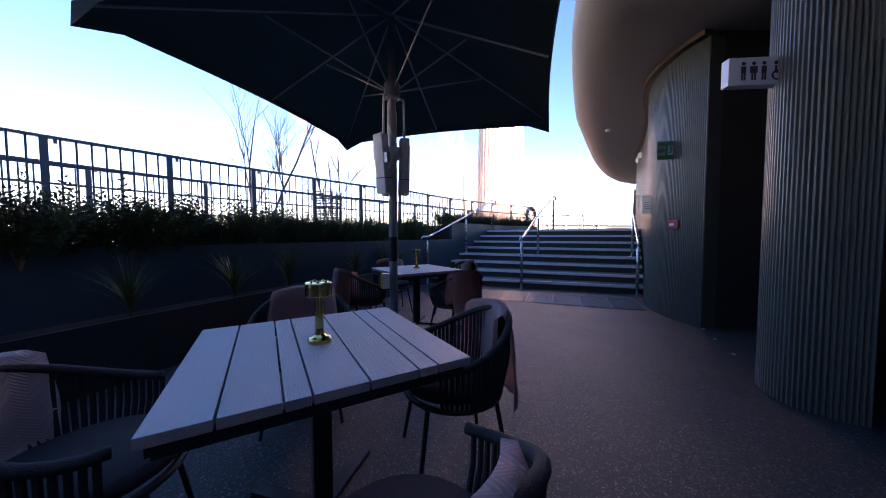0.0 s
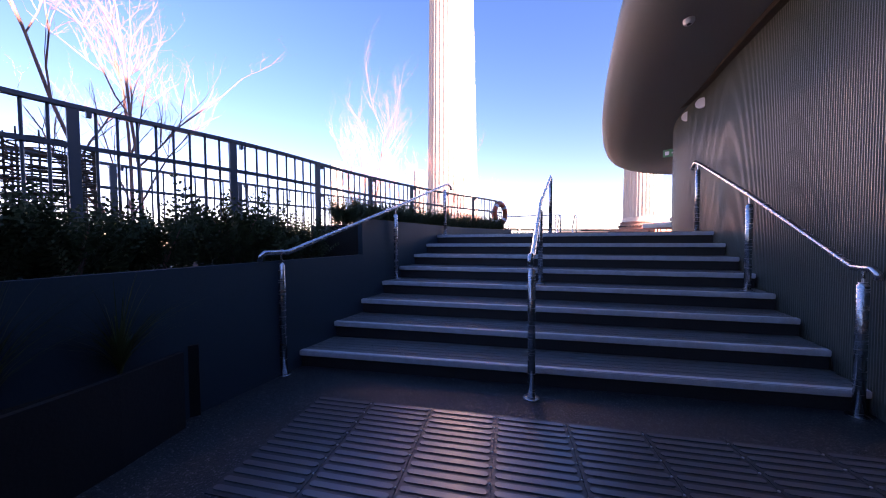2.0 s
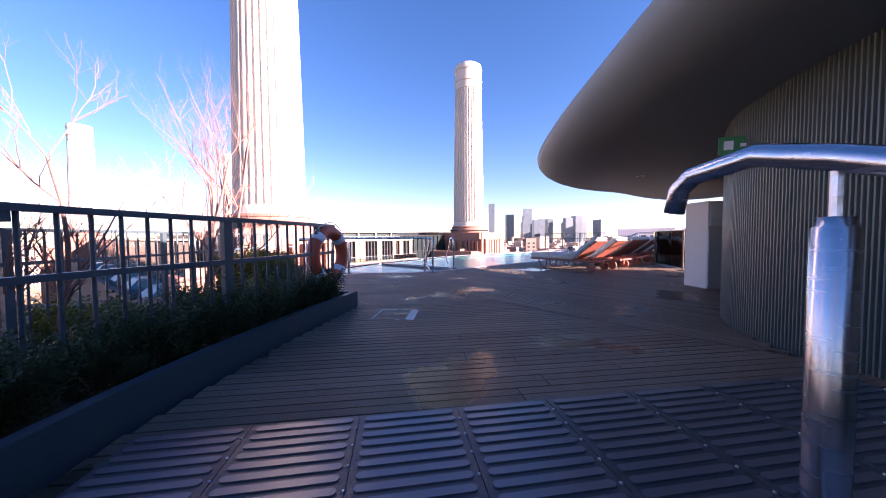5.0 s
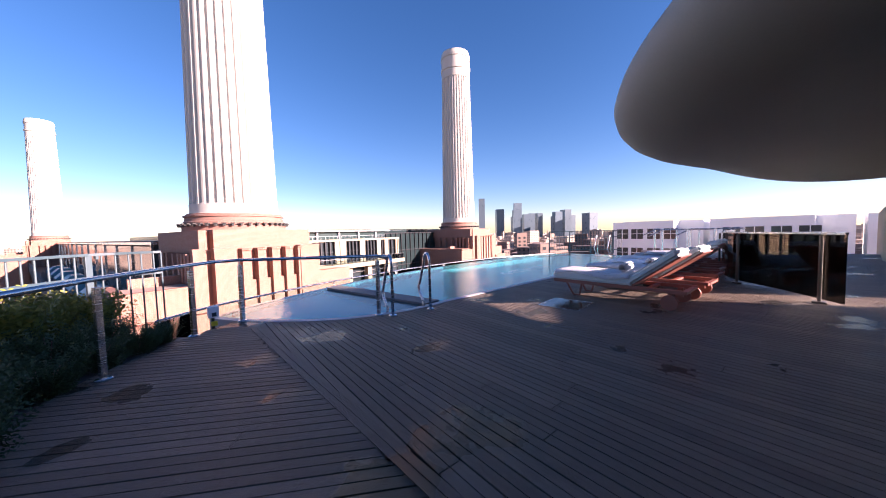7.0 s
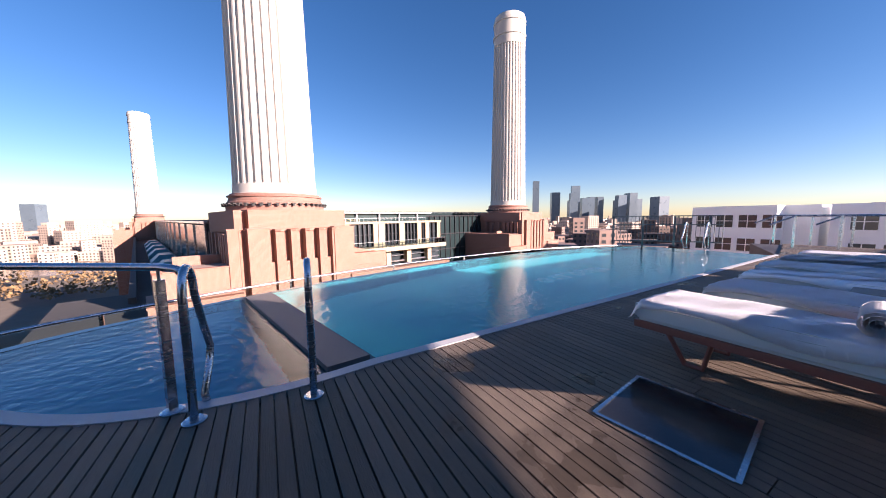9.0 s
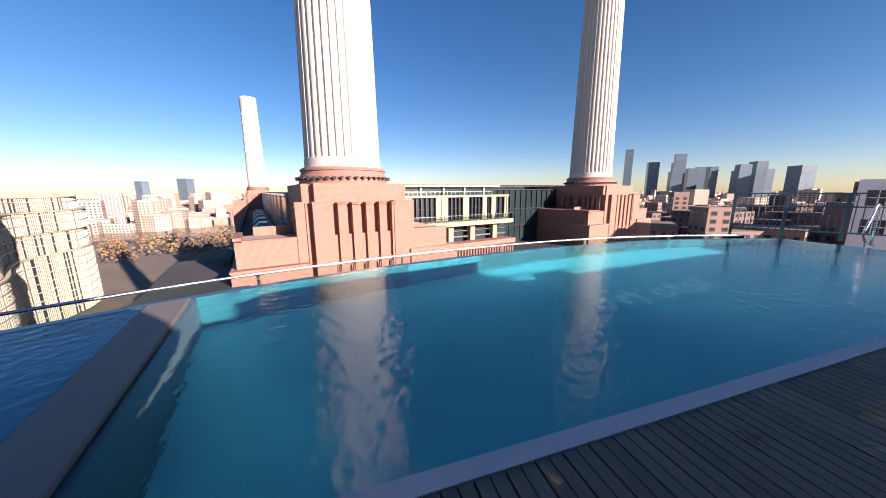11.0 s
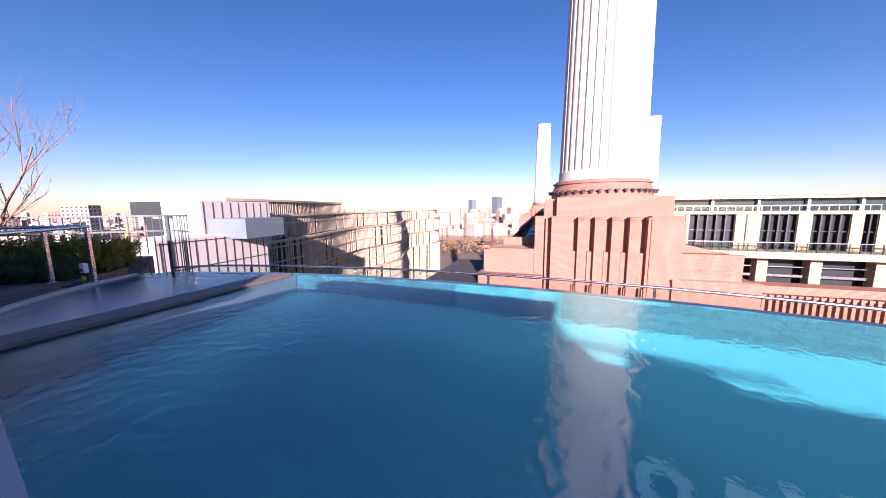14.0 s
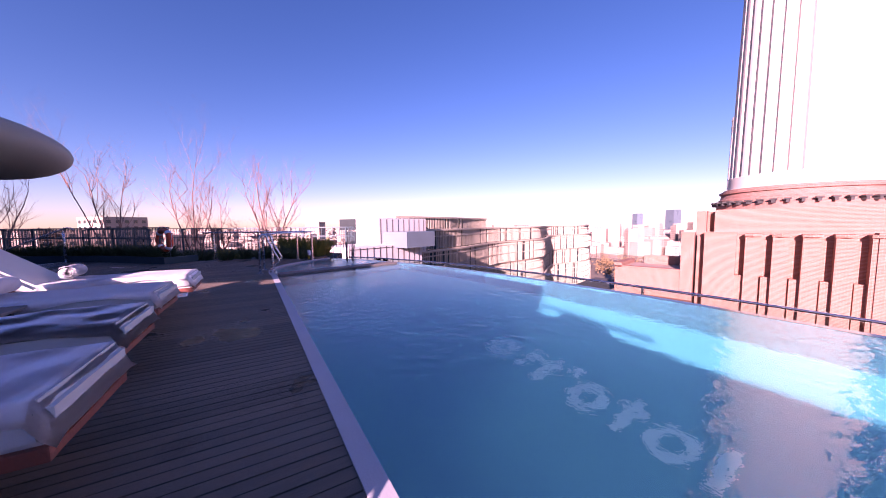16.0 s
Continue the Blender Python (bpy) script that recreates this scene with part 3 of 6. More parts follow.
def chimney_mesh():
    """A tapered fluted shaft with a collar of bands at the top."""
    bm = bmesh.new()
    flutes, seg = 34, 204
    rows = []
    H0, H1 = 4.8, 43.9
    for z, r, d in [(H0, 3.98, 0), (H0 + 0.12, 3.98, 0), (H0 + 0.15, 3.86, 0), (H0 + 1.0, 3.84, 0), (H0 + 1.05, 3.80, 0.2), (H1 - 6.0, 3.26, 0.17), (H1 - 5.95, 3.3, 0), (H1 - 4.2, 3.26, 0), (H1 - 4.15, 3.42, 0), (H1 - 3.6, 3.42, 0), (H1 - 3.55, 3.28, 0), (H1 - 1.5, 3.26, 0), (H1 - 1.45, 3.4, 0), (H1 - 0.9, 3.38, 0), (H1, 3.15, 0), (H1, 2.75, 0), (H1 - 2, 2.75, 0)]:
        ring = []
        for k in range(seg):
            a = 2 * math.pi * k / seg
            f = (k * flutes / seg) % 1.0
            rr = r - (d if f < 0.34 else 0)
            ring.append(bm.verts.new((rr * math.cos(a), rr * math.sin(a), z)))
        rows.append(ring)
    for a, b in zip(rows, rows[1:]):
        for k in range(seg):
            bm.faces.new((a[k], a[(k + 1) % seg], b[(k + 1) % seg], b[k]))
    bm.faces.new(rows[-1])
    return bm


def bar(bm, u0, u1, v0, v1, z0, z1):
    return box(bm, (u0 + u1) / 2, (v0 + v1) / 2, z0, u1 - u0, v1 - v0, z1 - z0)


def plinth(c):
    """Brick plinth with buttress fins and stepped wings below a chimney."""
    t = thing("chimney", "tall white fluted power station chimney on a brick plinth", "chimney", "station chimneys")
    part("shaft", chimney_mesh(), M_SHAFT, t)
    bm = bmesh.new()
    lathe(bm, [(4.5, 3.1), (4.5, 3.72), (4.4, 3.8), (4.4, 4.1), (4.3, 4.2), (4.22, 4.55), (4.36, 4.58), (4.36, 4.72), (4.15, 4.76), (4.1, 4.9)], 64)
    part("collar", bm, M_BRICKD, t, "dark brick collar")
    for k in range(44):
        a = 2 * math.pi * k / 44
        bm = bmesh.new()
        box(bm, 4.55 * math.cos(a), 4.55 * math.sin(a), 3.66, 0.5, 0.16, 0.26, math.degrees(a))
        box(bm, 4.72 * math.cos(a), 4.72 * math.sin(a), 3.86, 0.26, 0.34, 0.1, math.degrees(a))
        part("bracket", bm, M_ROOF, t)
    for nm, blk in (("upper_block", (-4.15, 4.3, -6.2, 6.2, 1.4, 3.25)), ("corner_pier", (-5.15, -4.6, -6.2, 5.6, 1.4, 3.2)), ("link_wall", (-4.6, -4.15, -5.3, 5.0, 1.4, 3.15))):
        bm = bmesh.new()
        bar(bm, *blk)
        part(nm, bm, M_BRICK, t)
    bm = bmesh.new()
    bar(bm, -5.0, 4.6, -6.7, 6.7, -30, 1.55)
    part("middle_block", bm, M_BRICK, t)
    for u0, u1, front in ((-5.85, -5.12, -7.2), (-4.55, -2.95, -7.5), (2.55, 4.55, -7.5)):
        bm = bmesh.new()
        bar(bm, u0, u1, front, -6.6, -30, 1.6)
        bar(bm, u0 - 0.04, u1 + 0.04, front - 0.05, -6.6, 1.6, 1.72)
        part("pier", bm, M_BRICK, t)
    for i in range(5):
        u = -2.45 + 1.22 * i
        bm = bmesh.new()
        bar(bm, u - 0.08, u + 0.62, -7.42, -6.6, -30, 1.45)
        prism(bm, [(u - 0.12, -7.48), (u + 0.27, -7.62), (u + 0.66, -7.48), (u + 0.66, -6.6), (u - 0.12, -6.6)], 1.45, 1.62)
        part("buttress", bm, M_BRICK, t)
        bm = bmesh.new()
        bar(bm, u - 0.5, u - 0.08, -7.08, -6.6, -30, -1.15)
        for d in (-0.40, -0.22):
            bar(bm, u + d, u + d + 0.07, -7.4, -7.0, -30, -3.95)
        part("infill_panel", bm, M_BRICK, t)
    for i, v in enumerate((-5.6, -4.7, -3.8, -2.9, -1.4, 0.4, 1.8)):
        bm = bmesh.new()
        box(bm, -5.3, v, -30, 0.9, 0.5, 31.3)
        box(bm, 4.9, v, -30, 0.9, 0.5, 31.3)
        part("side_buttress", bm, M_BRICK, t)
    bm = bmesh.new()
    bar(bm, -10.2, -5.5, -7.1, -3.0, -30, -1.2)
    bar(bm, -10.25, -9.7, -7.15, -3.0, -1.2, -0.85)
    bar(bm, -10.25, -5.5, -7.15, -6.7, -1.2, -1.08)
    bar(bm, -8.9, -5.6, -3.4, -3.0, -1.2, -0.45)
    part("upper_wing", bm, M_BRICK, t)
    bm = bmesh.new()
    bar(bm, -10.6, -5.15, -7.75, -3.0, -30, -3.3)
    bar(bm, -10.65, -5.1, -7.82, -7.1, -3.42, -3.26)
    bar(bm, -10.5, -5.9, -7.8, -7.6, -5.1, -4.95)
    part("lower_wing", bm, M_BRICK, t)
    bm = bmesh.new()
    bar(bm, 4.4, 8.5, -7.1, -3.0, -30, -1.25)
    bar(bm, 4.4, 8.55, -7.15, -6.7, -1.25, -1.08)
    g = [bm.verts.new(p) for p in ((4.6, -5.0, -1.25), (8.2, -5.0, -1.25), (4.6, -5.0, -0.35), (4.6, -3.0, -1.25), (8.2, -3.0, -1.25), (4.6, -3.0, -0.35))]
    for f in ((0, 1, 2), (3, 5, 4), (1, 4, 5, 2), (0, 2, 5, 3), (0, 3, 4, 1)):
        bm.faces.new([g[k] for k in f])
    bmesh.ops.recalc_face_normals(bm, faces=bm.faces[:])
    part("upper_wing", bm, M_BRICK, t)
    bm = bmesh.new()
    bar(bm, 4.1, 9.4, -7.7, -3.0, -30, -3.05)
    bar(bm, 4.05, 9.45, -7.77, -7.1, -3.2, -3.0)
    bar(bm, 4.05, 9.45, -7.78, -7.5, -4.85, -4.65)
    bar(bm, 4.5, 8.4, -7.18, -7.05, -2.45, -2.3)
    part("lower_wing", bm, M_BRICK, t)
    t.matrix_basis = pose(c.x, c.y, 0, 0, 0, ROT)
    return t


ch = plinth(C1)
copy_thing(ch, pose(C2.x, C2.y, 0, 0, 0, ROT))
copy_thing(ch, pose(C3.x, C3.y, 0, 0, 0, ROT))
C4 = C2 + (C3 - C1)
copy_thing(ch, pose(C4.x, C4.y, 0, 0, 0, ROT))

M_SMOKED = mat("smoked_glass", (0.014, 0.026, 0.028), rough=0.22, var=0.5, scale=0.25, fine=1.2, spec=0.25, bump=0.0)
M_TEAL = mat("teal_glass", (0.03, 0.20, 0.23), rough=0.45, var=0.2, scale=0.3, fine=2, bump=0.0)


def station_box(name, u0, u1, v0, v1, z0, z1, material, label, category="building"):
    bm = bmesh.new()
    box(bm, (u0 + u1) / 2, (v0 + v1) / 2, z0, u1 - u0, v1 - v0, z1 - z0)
    ob = part(name, bm, material)
    ob.matrix_basis = pose(C1.x, C1.y, 0, 0, 0, ROT)
    return tagged(ob, label, category)


hall = thing("turbine_hall", "long dark station hall with a glazed side wall", "building")
hall.matrix_basis = pose(C1.x, C1.y, 0, 0, 0, ROT)
bm = bmesh.new()
box(bm, 23.5, 79, -46, 57, 142, 48.4)
part("body", bm, M_ROOF, hall)
for k in range(14):
    bm = bmesh.new()
    box(bm, -5.1, 13 + 10 * k, -5.5, 0.1, 9.7, 7.3)
    part("glass_panel", bm, M_DARKGLASS, hall)
    bm = bmesh.new()
    box(bm, -5.2, 8 + 10 * k, -5.6, 0.2, 0.2, 7.6)
    part("mullion", bm, M_STEEL, hall)
bm = bmesh.new()
box(bm, -5.2, 78.5, 2.0, 0.5, 143, 0.3)
part("eaves", bm, M_STEEL, hall)
station_box("boiler_roof", 12, 64, 14, 130, -20, 3.6, M_SMOKED, "dark glazed rooftop storey of the power station")
west = thing("west_hall", "dark lower hall with teal rooflights along the river front", "building")
west.matrix_basis = pose(C1.x, C1.y, 0, 0, 0, ROT)
bm = bmesh.new()
box(bm, -8.2, 75, -46, 6.0, 150, 40.5)
part("body", bm, M_ROOF, west)
# south wing in near-black roof colour, which holds the shade on its wall
bm = bmesh.new()
box(bm, -12.7, -4, -46, 6.4, 19, 41.6)
part("south_wing", bm, M_ROOF, west)
bm = bmesh.new()
box(bm, -11.4, 75, -6.5, 0.5, 149, 2.6)
part("parapet", bm, M_ROOF, west)
for k in range(7):
    bm = bmesh.new()
    prism(bm, [(-9.4, 10 + 13 * k), (-5.4, 10 + 13 * k), (-5.4, 19 + 13 * k), (-9.4, 16 + 13 * k)], -5.5, -3.6)
    bmesh.ops.bevel(bm, geom=[e for e in bm.edges if all(v.co.z > -4 for v in e.verts)], offset=1.2, segments=1, affect="EDGES")
    part("rooflight", bm, M_TEAL, west, "teal glass rooflight")
# cream apartment block between the chimneys
M_LEADED = mat("dark_mullion", (0.035, 0.035, 0.04), rough=0.4, metal=0.6, var=0.1, bump=0.0)
M_CURTAIN = mat("net_curtain", (0.42, 0.42, 0.36), rough=0.9, var=0.3, scale=1.5, fine=14, stretch=(3, 3, 0.2), bump=0.0)
apt = thing("apartment_block", "cream stone terrace apartments with tall windows", "apartment building")
apt.matrix_basis = pose(C1.x, C1.y, 0, 0, 0, ROT)
bm = bmesh.new()
bar(bm, 5.2, 21.4, -1.9, 8.7, -46, 1.7)
part("wall", bm, M_PANE, apt, "dark glazed wall")
SPANS = ((6.75, 9.95), (11.6, 13.9), (14.75, 17.0), (17.7, 18.5), (19.2, 20.8))
edges = [5.2] + [e for sp in SPANS for e in sp] + [21.4]
for u0, u1 in zip(edges[::2], edges[1::2]):
    bm = bmesh.new()
    bar(bm, u0, u1, -2.5, -1.8, -1.1, 1.75)
    part("pier", bm, M_CREAM, apt)
for u0, u1 in SPANS:
    n = max(int((u1 - u0) / 0.55), 2)
    w = thing("window", "", "")
    w.parent = apt
    bm = bmesh.new()
    bar(bm, u0, u1, -2.12, -2.08, -1.05, 1.6)
    part("pane", bm, M_PANE, w)
    for k in range(n + 1):
        u = u0 + (u1 - u0) * k / n
        bm = bmesh.new()
        bar(bm, u - 0.05, u + 0.05, -2.42, -2.05, -1.1, 1.7)
        part("mullion", bm, M_LEADED, w)
        if k % 2 and k < n:
            bm = bmesh.new()
            bar(bm, u + 0.08, u + (u1 - u0) / n - 0.08, -2.07, -2.03, -1.0, 1.4)
            part("curtain", bm, M_CURTAIN, w, "pale net curtain")
    bm = bmesh.new()
    bar(bm, u0, u1, -2.3, -2.05, 0.35, 0.42)
    part("transom", bm, M_LEADED, w)
for k in range(16):
    u = 5.4 + k * 1.05
    if not any(a - 0.2 < u < b + 0.2 for a, b in SPANS):
        bm = bmesh.new()
        bar(bm, u - 0.03, u + 0.03, -2.56, -2.5, -1.1, 1.75)
        part("joint", bm, M_LEADED, apt)
bm = bmesh.new()
bar(bm, 5.2, 21.5, -2.6, -1.8, 1.75, 2.0)
part("cornice", bm, M_CREAM, apt)
bm = bmesh.new()
bar(bm, 5.2, 21.0, -4.1, -1.8, -1.65, -1.12)
part("balcony_slab", bm, M_CREAM, apt)
for u0, u1 in ((8.6, 9.3), (11.4, 12.1), (14.7, 15.4), (18.4, 19.1)):
    bm = bmesh.new()
    bar(bm, u0, u1, -3.0, -2.2, -6.5, -1.65)
    part("column", bm, M_CREAM, apt)
bm = bmesh.new()
bar(bm, 9.0, 21.0, -2.6, -2.5, -3.3, -3.1)
bar(bm, 9.0, 21.0, -2.6, -2.5, -2.5, -2.44)
part("lower_rail", bm, M_STEEL, apt)
bm = bmesh.new()
bar(bm, 5.4, 20.9, -4.02, -3.98, -1.12, -0.42)
part("balcony_glass", bm, M_GLASS, apt)
bm = bmesh.new()
bar(bm, 5.4, 20.9, -4.05, -3.97, -0.42, -0.36)
part("rail", bm, M_STEEL, apt)
for k in range(27):
    bm = bmesh.new()
    bar(bm, 5.42 + 0.59 * k, 5.46 + 0.59 * k, -4.06, -4.0, -1.12, -0.4)
    part("balcony_post", bm, M_LEADED, apt)
bm = bmesh.new()
bar(bm, 5.2, 18.6, -2.4, -2.34, 2.4, 2.46)
part("rail", bm, M_STEEL, apt)
bm = bmesh.new()
bar(bm, 5.2, 18.6, -2.39, -2.36, 2.0, 2.4)
part("roof_glass", bm, M_GLASS, apt)
for k in range(24):
    bm = bmesh.new()
    bar(bm, 5.2 + 0.58 * k, 5.24 + 0.58 * k, -2.4, -2.34, 2.0, 2.4)
    part("baluster", bm, M_STEEL, apt)
bm = bmesh.new()
bar(bm, 4.6, 22.0, 1.2, 9.0, 1.7, 3.05)
part("roof_storey", bm, M_DARKGLASS, apt, "dark set-back roof storey")
bm = bmesh.new()
bar(bm, 4.4, 22.4, 0.4, 9.2, 3.05, 3.25)
part("roof_edge", bm, M_COPING, apt)
for k in range(5):
    bm = bmesh.new()
    bar(bm, 6.2 + 3.4 * k, 6.4 + 3.4 * k, 0.9, 1.3, 1.75, 3.05)
    part("roof_post", bm, M_COPING, apt)
# low brick wall with close fins
lw = thing("brick_parapet", "low red brick parapet with close vertical fins", "parapet")
lw.matrix_basis = pose(C1.x, C1.y, 0, 0, 0, ROT)
bm = bmesh.new()
bar(bm, 9.4, 18.5, -6.5, -5.6, -30, -3.7)
part("wall", bm, M_BRICKD, lw)
bm = bmesh.new()
bar(bm, 9.4, 18.7, -6.95, -5.5, -3.75, -3.2)
part("cap", bm, M_BRICK, lw)
for k in range(23):
    bm = bmesh.new()
    bar(bm, 9.5 + k * 0.4, 9.7 + k * 0.4, -6.85, -6.45, -12, -3.95)
    prism(bm, [(9.46 + k * 0.4, -6.9), (9.74 + k * 0.4, -6.9), (9.74 + k * 0.4, -6.45), (9.46 + k * 0.4, -6.45)], -4.0, -3.85)
    part("fin", bm, M_BRICK, lw)
# west side of the far chimney wing; darker brick holds its shade
station_box("wing_side", 38.7, 46, -2.6, 24, -46, -0.95, M_BRICKD, "side wall of the far chimney wing, its shade put in as darker brick")
station_box("lower_roof", 21.4, 38.7, -3.5, 8, -46, -7.0, M_ROOF, "dark flat roof between the chimneys")
front = thing("hall_front", "dark glazed front of the station hall with thin mullions", "building")
front.matrix_basis = pose(C1.x, C1.y, 0, 0, 0, ROT)
for k in range(22):
    bm = bmesh.new()
    bar(bm, 21.5 + 1.4 * k, 22.84 + 1.4 * k, 7.6, 7.9, -7.0, -1.0 if k % 5 else -0.4)
    part("lower_panel", bm, M_SMOKED, front)
    bm = bmesh.new()
    bar(bm, 21.5 + 1.4 * k, 22.84 + 1.4 * k, 7.7, 7.95, -0.8, 2.6)
    part("glass_panel", bm, M_SMOKED, front)
    bm = bmesh.new()
    bar(bm, 21.42 + 1.4 * k, 21.5 + 1.4 * k, 7.45, 7.9, -7.0, 2.7)
    part("mullion", bm, M_LEADED, front)
for z in (-3.9, -0.9, 2.6):
    bm = bmesh.new()
    bar(bm, 21.4, 52.4, 7.4, 7.95, z, z + 0.16)
    part("floor_band", bm, M_LEADED, front)
bm = bmesh.new()
bar(bm, 21.4, 52.0, 7.5, 7.6, 3.25, 3.3)
part("roof_rail", bm, M_STEEL, front)

# ---- distance ----
bm = bmesh.new()
bmesh.ops.create_circle(bm, cap_ends=True, segments=64, radius=4500, matrix=Matrix.Translation((0, 0, -47)))
struct(part("ground", bm, M_GROUND), "hazy city ground out to the horizon", "ground")
bm = bmesh.new()
prism(bm, [(-900, 330), (-150, 430), (200, 560), (600, 760), (580, 900), (150, 690), (-200, 560), (-900, 470)], -46.9, -46.8)
struct(part("river", bm, M_RIVER), "brown winter river", "river")

M_CITY = mat("city_walls", (0.40, 0.31, 0.25), rough=0.9, var=0.35, scale=0.02, fine=0.5, rand=0.9, island=True, bump=0.0)
M_CITYDARK = mat("dark_city_walls", (0.17, 0.115, 0.095), rough=0.9, var=0.4, scale=0.02, fine=0.5, rand=0.9, island=True, bump=0.0)
M_CITYGLASS = mat("tower_glass", (0.10, 0.14, 0.17), rough=0.3, var=0.3, scale=0.05, fine=0.4, rand=0.8, bump=0.0)


def city(name, count, az0, az1, d0, d1, h0, h1, seed, label, material):
    """A spread of joined blocks with stepped roofs, too far to tell apart."""
    rnd = random.Random(seed)
    vs, fs, pv, pf = [], [], [], []
    for _ in range(count):
        az, d = radians(rnd.uniform(az0, az1)), d0 * (d1 / d0) ** rnd.random()
        cx, cy = d * math.sin(az), d * math.cos(az)
        w, l, h, r = rnd.uniform(8, 26), rnd.uniform(8, 30), rnd.uniform(h0, h1) * (1 if rnd.random() < 0.93 else 1.9), rnd.uniform(0, 3.14)
        if -200 < cx < 700 and 300 < cy < 900 and abs((cy - 470) - 0.45 * cx) < 130:
            continue
        b0 = len(vs)
        co, si = math.cos(r), math.sin(r)
        for z in (-47, -47 + h):
            for sx, sy in ((-1, -1), (1, -1), (1, 1), (-1, 1)):
                vs.append((cx + co * sx * w / 2 - si * sy * l / 2, cy + si * sx * w / 2 + co * sy * l / 2, z))
        if d < 1000:
            for k in range(4):
                p0, p1 = Vector(vs[b0 + k]), Vector(vs[b0 + (k + 1) % 4])
                u = p1 - p0
                nw = max(int(u.length / 3.6), 1)
                out = Vector((u.y, -u.x, 0)).normalized() * 0.12
                if (p0 + p1).dot(out) > 0:
                    continue
                for i in range(nw):
                    for j in range(int(h / 3.4)):
                        q = p0 + u * ((i + 0.28) / nw) + out + Vector((0, 0, 1.1 + 3.4 * j))
                        e = u * (0.44 / nw)
                        g0 = len(pv)
                        pv += [tuple(q), tuple(q + e), tuple(q + e + Vector((0, 0, 1.7))), tuple(q + Vector((0, 0, 1.7)))]
                        pf.append((g0, g0 + 1, g0 + 2, g0 + 3))
        fs += [(b0, b0 + 1, b0 + 5, b0 + 4), (b0 + 1, b0 + 2, b0 + 6, b0 + 5), (b0 + 2, b0 + 3, b0 + 7, b0 + 6), (b0 + 3, b0, b0 + 4, b0 + 7), (b0 + 4, b0 + 5, b0 + 6, b0 + 7)]
    me = bpy.data.meshes.new(name)
    me.from_pydata(vs, [], fs)
    me.materials.append(material)
    ob = tagged(new(name, me), label, "city", "", "stuff")
    panes = bpy.data.meshes.new("window_panes")
    panes.from_pydata(pv, [], pf)
    panes.materials.append(M_PANE)
    po = new("window_panes", panes)
    po.parent = ob
    po["kind"] = "stuff"
    return ob


city("city_blocks", 9000, -115, 100, 560, 3800, 9, 26, 3, "hazy spread of brick and white city blocks", M_CITY)
city("near_city_blocks", 160, -110, -78, 150, 560, 12, 30, 4, "low rooftops beyond the terrace railing", M_CITY)
city("east_city_blocks", 260, 44, 100, 190, 600, 14, 34, 5, "brick and glass blocks beyond the pool", M_CITYDARK)

# glass residential block with finned curved facade
M_FINS = mat("facade_fins", (0.48, 0.41, 0.31), rough=0.6, var=0.15, scale=0.3, fine=3, rand=0.3, bump=0.0)
blk = thing("finned_block", "long curved glass apartment block with pale vertical fins", "apartment building")
FACADE = smooth_line([(-50, 44), (-58, 62), (-72, 88), (-80, 120), (-100, 150), (-104, 185), (-128, 225)], 2.0)
for lev, (z0, z1, back) in enumerate(((-46, -20.5, 0.0), (-20, -12.5, 0.8), (-12, -4.5, 0.0), (-4, 0.8, 2.2), (1.2, 4.2, 5.5))):
    ln = offset(FACADE, back)
    if lev == 4:
        ln = ln[:26]
    bm = bmesh.new()
    ribbon(bm, ln, offset(ln, 22), z0, z1)
    part("storey", bm, M_PANE, blk)
    bm = bmesh.new()
    ribbon(bm, offset(ln, -0.5), offset(ln, 0.4), z1, z1 + 0.5)
    part("floor_band", bm, M_FINS, blk)
    fine = smooth_line([tuple(p) for p in ln], 0.75)
    bm = bmesh.new()
    for i, p in enumerate(fine):
        a, b = Vector(fine[max(i - 1, 0)]), Vector(fine[min(i + 1, len(fine) - 1)])
        ang = math.degrees(math.atan2((b - a).y, (b - a).x))
        if random.random() < 0.9:
            box(bm, p[0], p[1], z0, 0.2 if random.random() < 0.6 else 0.34, 0.5, z1 - z0, ang)
    fm = part("fin_screen", bm, M_FINS, blk)
    fm["kind"] = "stuff"
    for k in range(1, int((z1 - z0) / 3.2) + 1):
        if z0 + 3.2 * k < z1 - 1.0:
            bm = bmesh.new()
            ribbon(bm, offset(ln, -0.32), offset(ln, 0.2), z0 + 3.2 * k, z0 + 3.2 * k + 0.28)
            part("floor_line", bm, M_FINS, blk)
wb = thing("white_block", "white rendered block with grid windows and a roof storey", "apartment building")
bm = bmesh.new()
box(bm, -46, 34, -46, 9, 18, 44.6, 20)
part("wall", bm, M_WHITE, wb)
bm = bmesh.new()
box(bm, -52, 40, -4, 8, 14, 7.9, 20)
part("roof_storey", bm, M_WHITE, wb)
bm = bmesh.new()
box(bm, -43.5, 40.5, -2, 7, 8, 3.1, 20)
part("glass_storey", bm, M_CITYGLASS, wb, "green glass roof pavilion")
for k in range(12):
    bm = bmesh.new()
    v = -8.4 + 1.5 * k
    q = pose(-46, 34, 0, 0, 0, 20) @ Vector((4.52, v, 0))
    box(bm, q.x, q.y, -40, 0.08, 0.09, 38.4, 20)
    part("panel_joint", bm, M_TRIM, wb)
for k in range(9):
    bm = bmesh.new()
    q = pose(-52, 40, 0, 0, 0, 20) @ Vector((4.02, -6.6 + 1.6 * k, 0))
    box(bm, q.x, q.y, -3.6, 0.08, 0.08, 7.3, 20)
    part("panel_joint", bm, M_TRIM, wb)
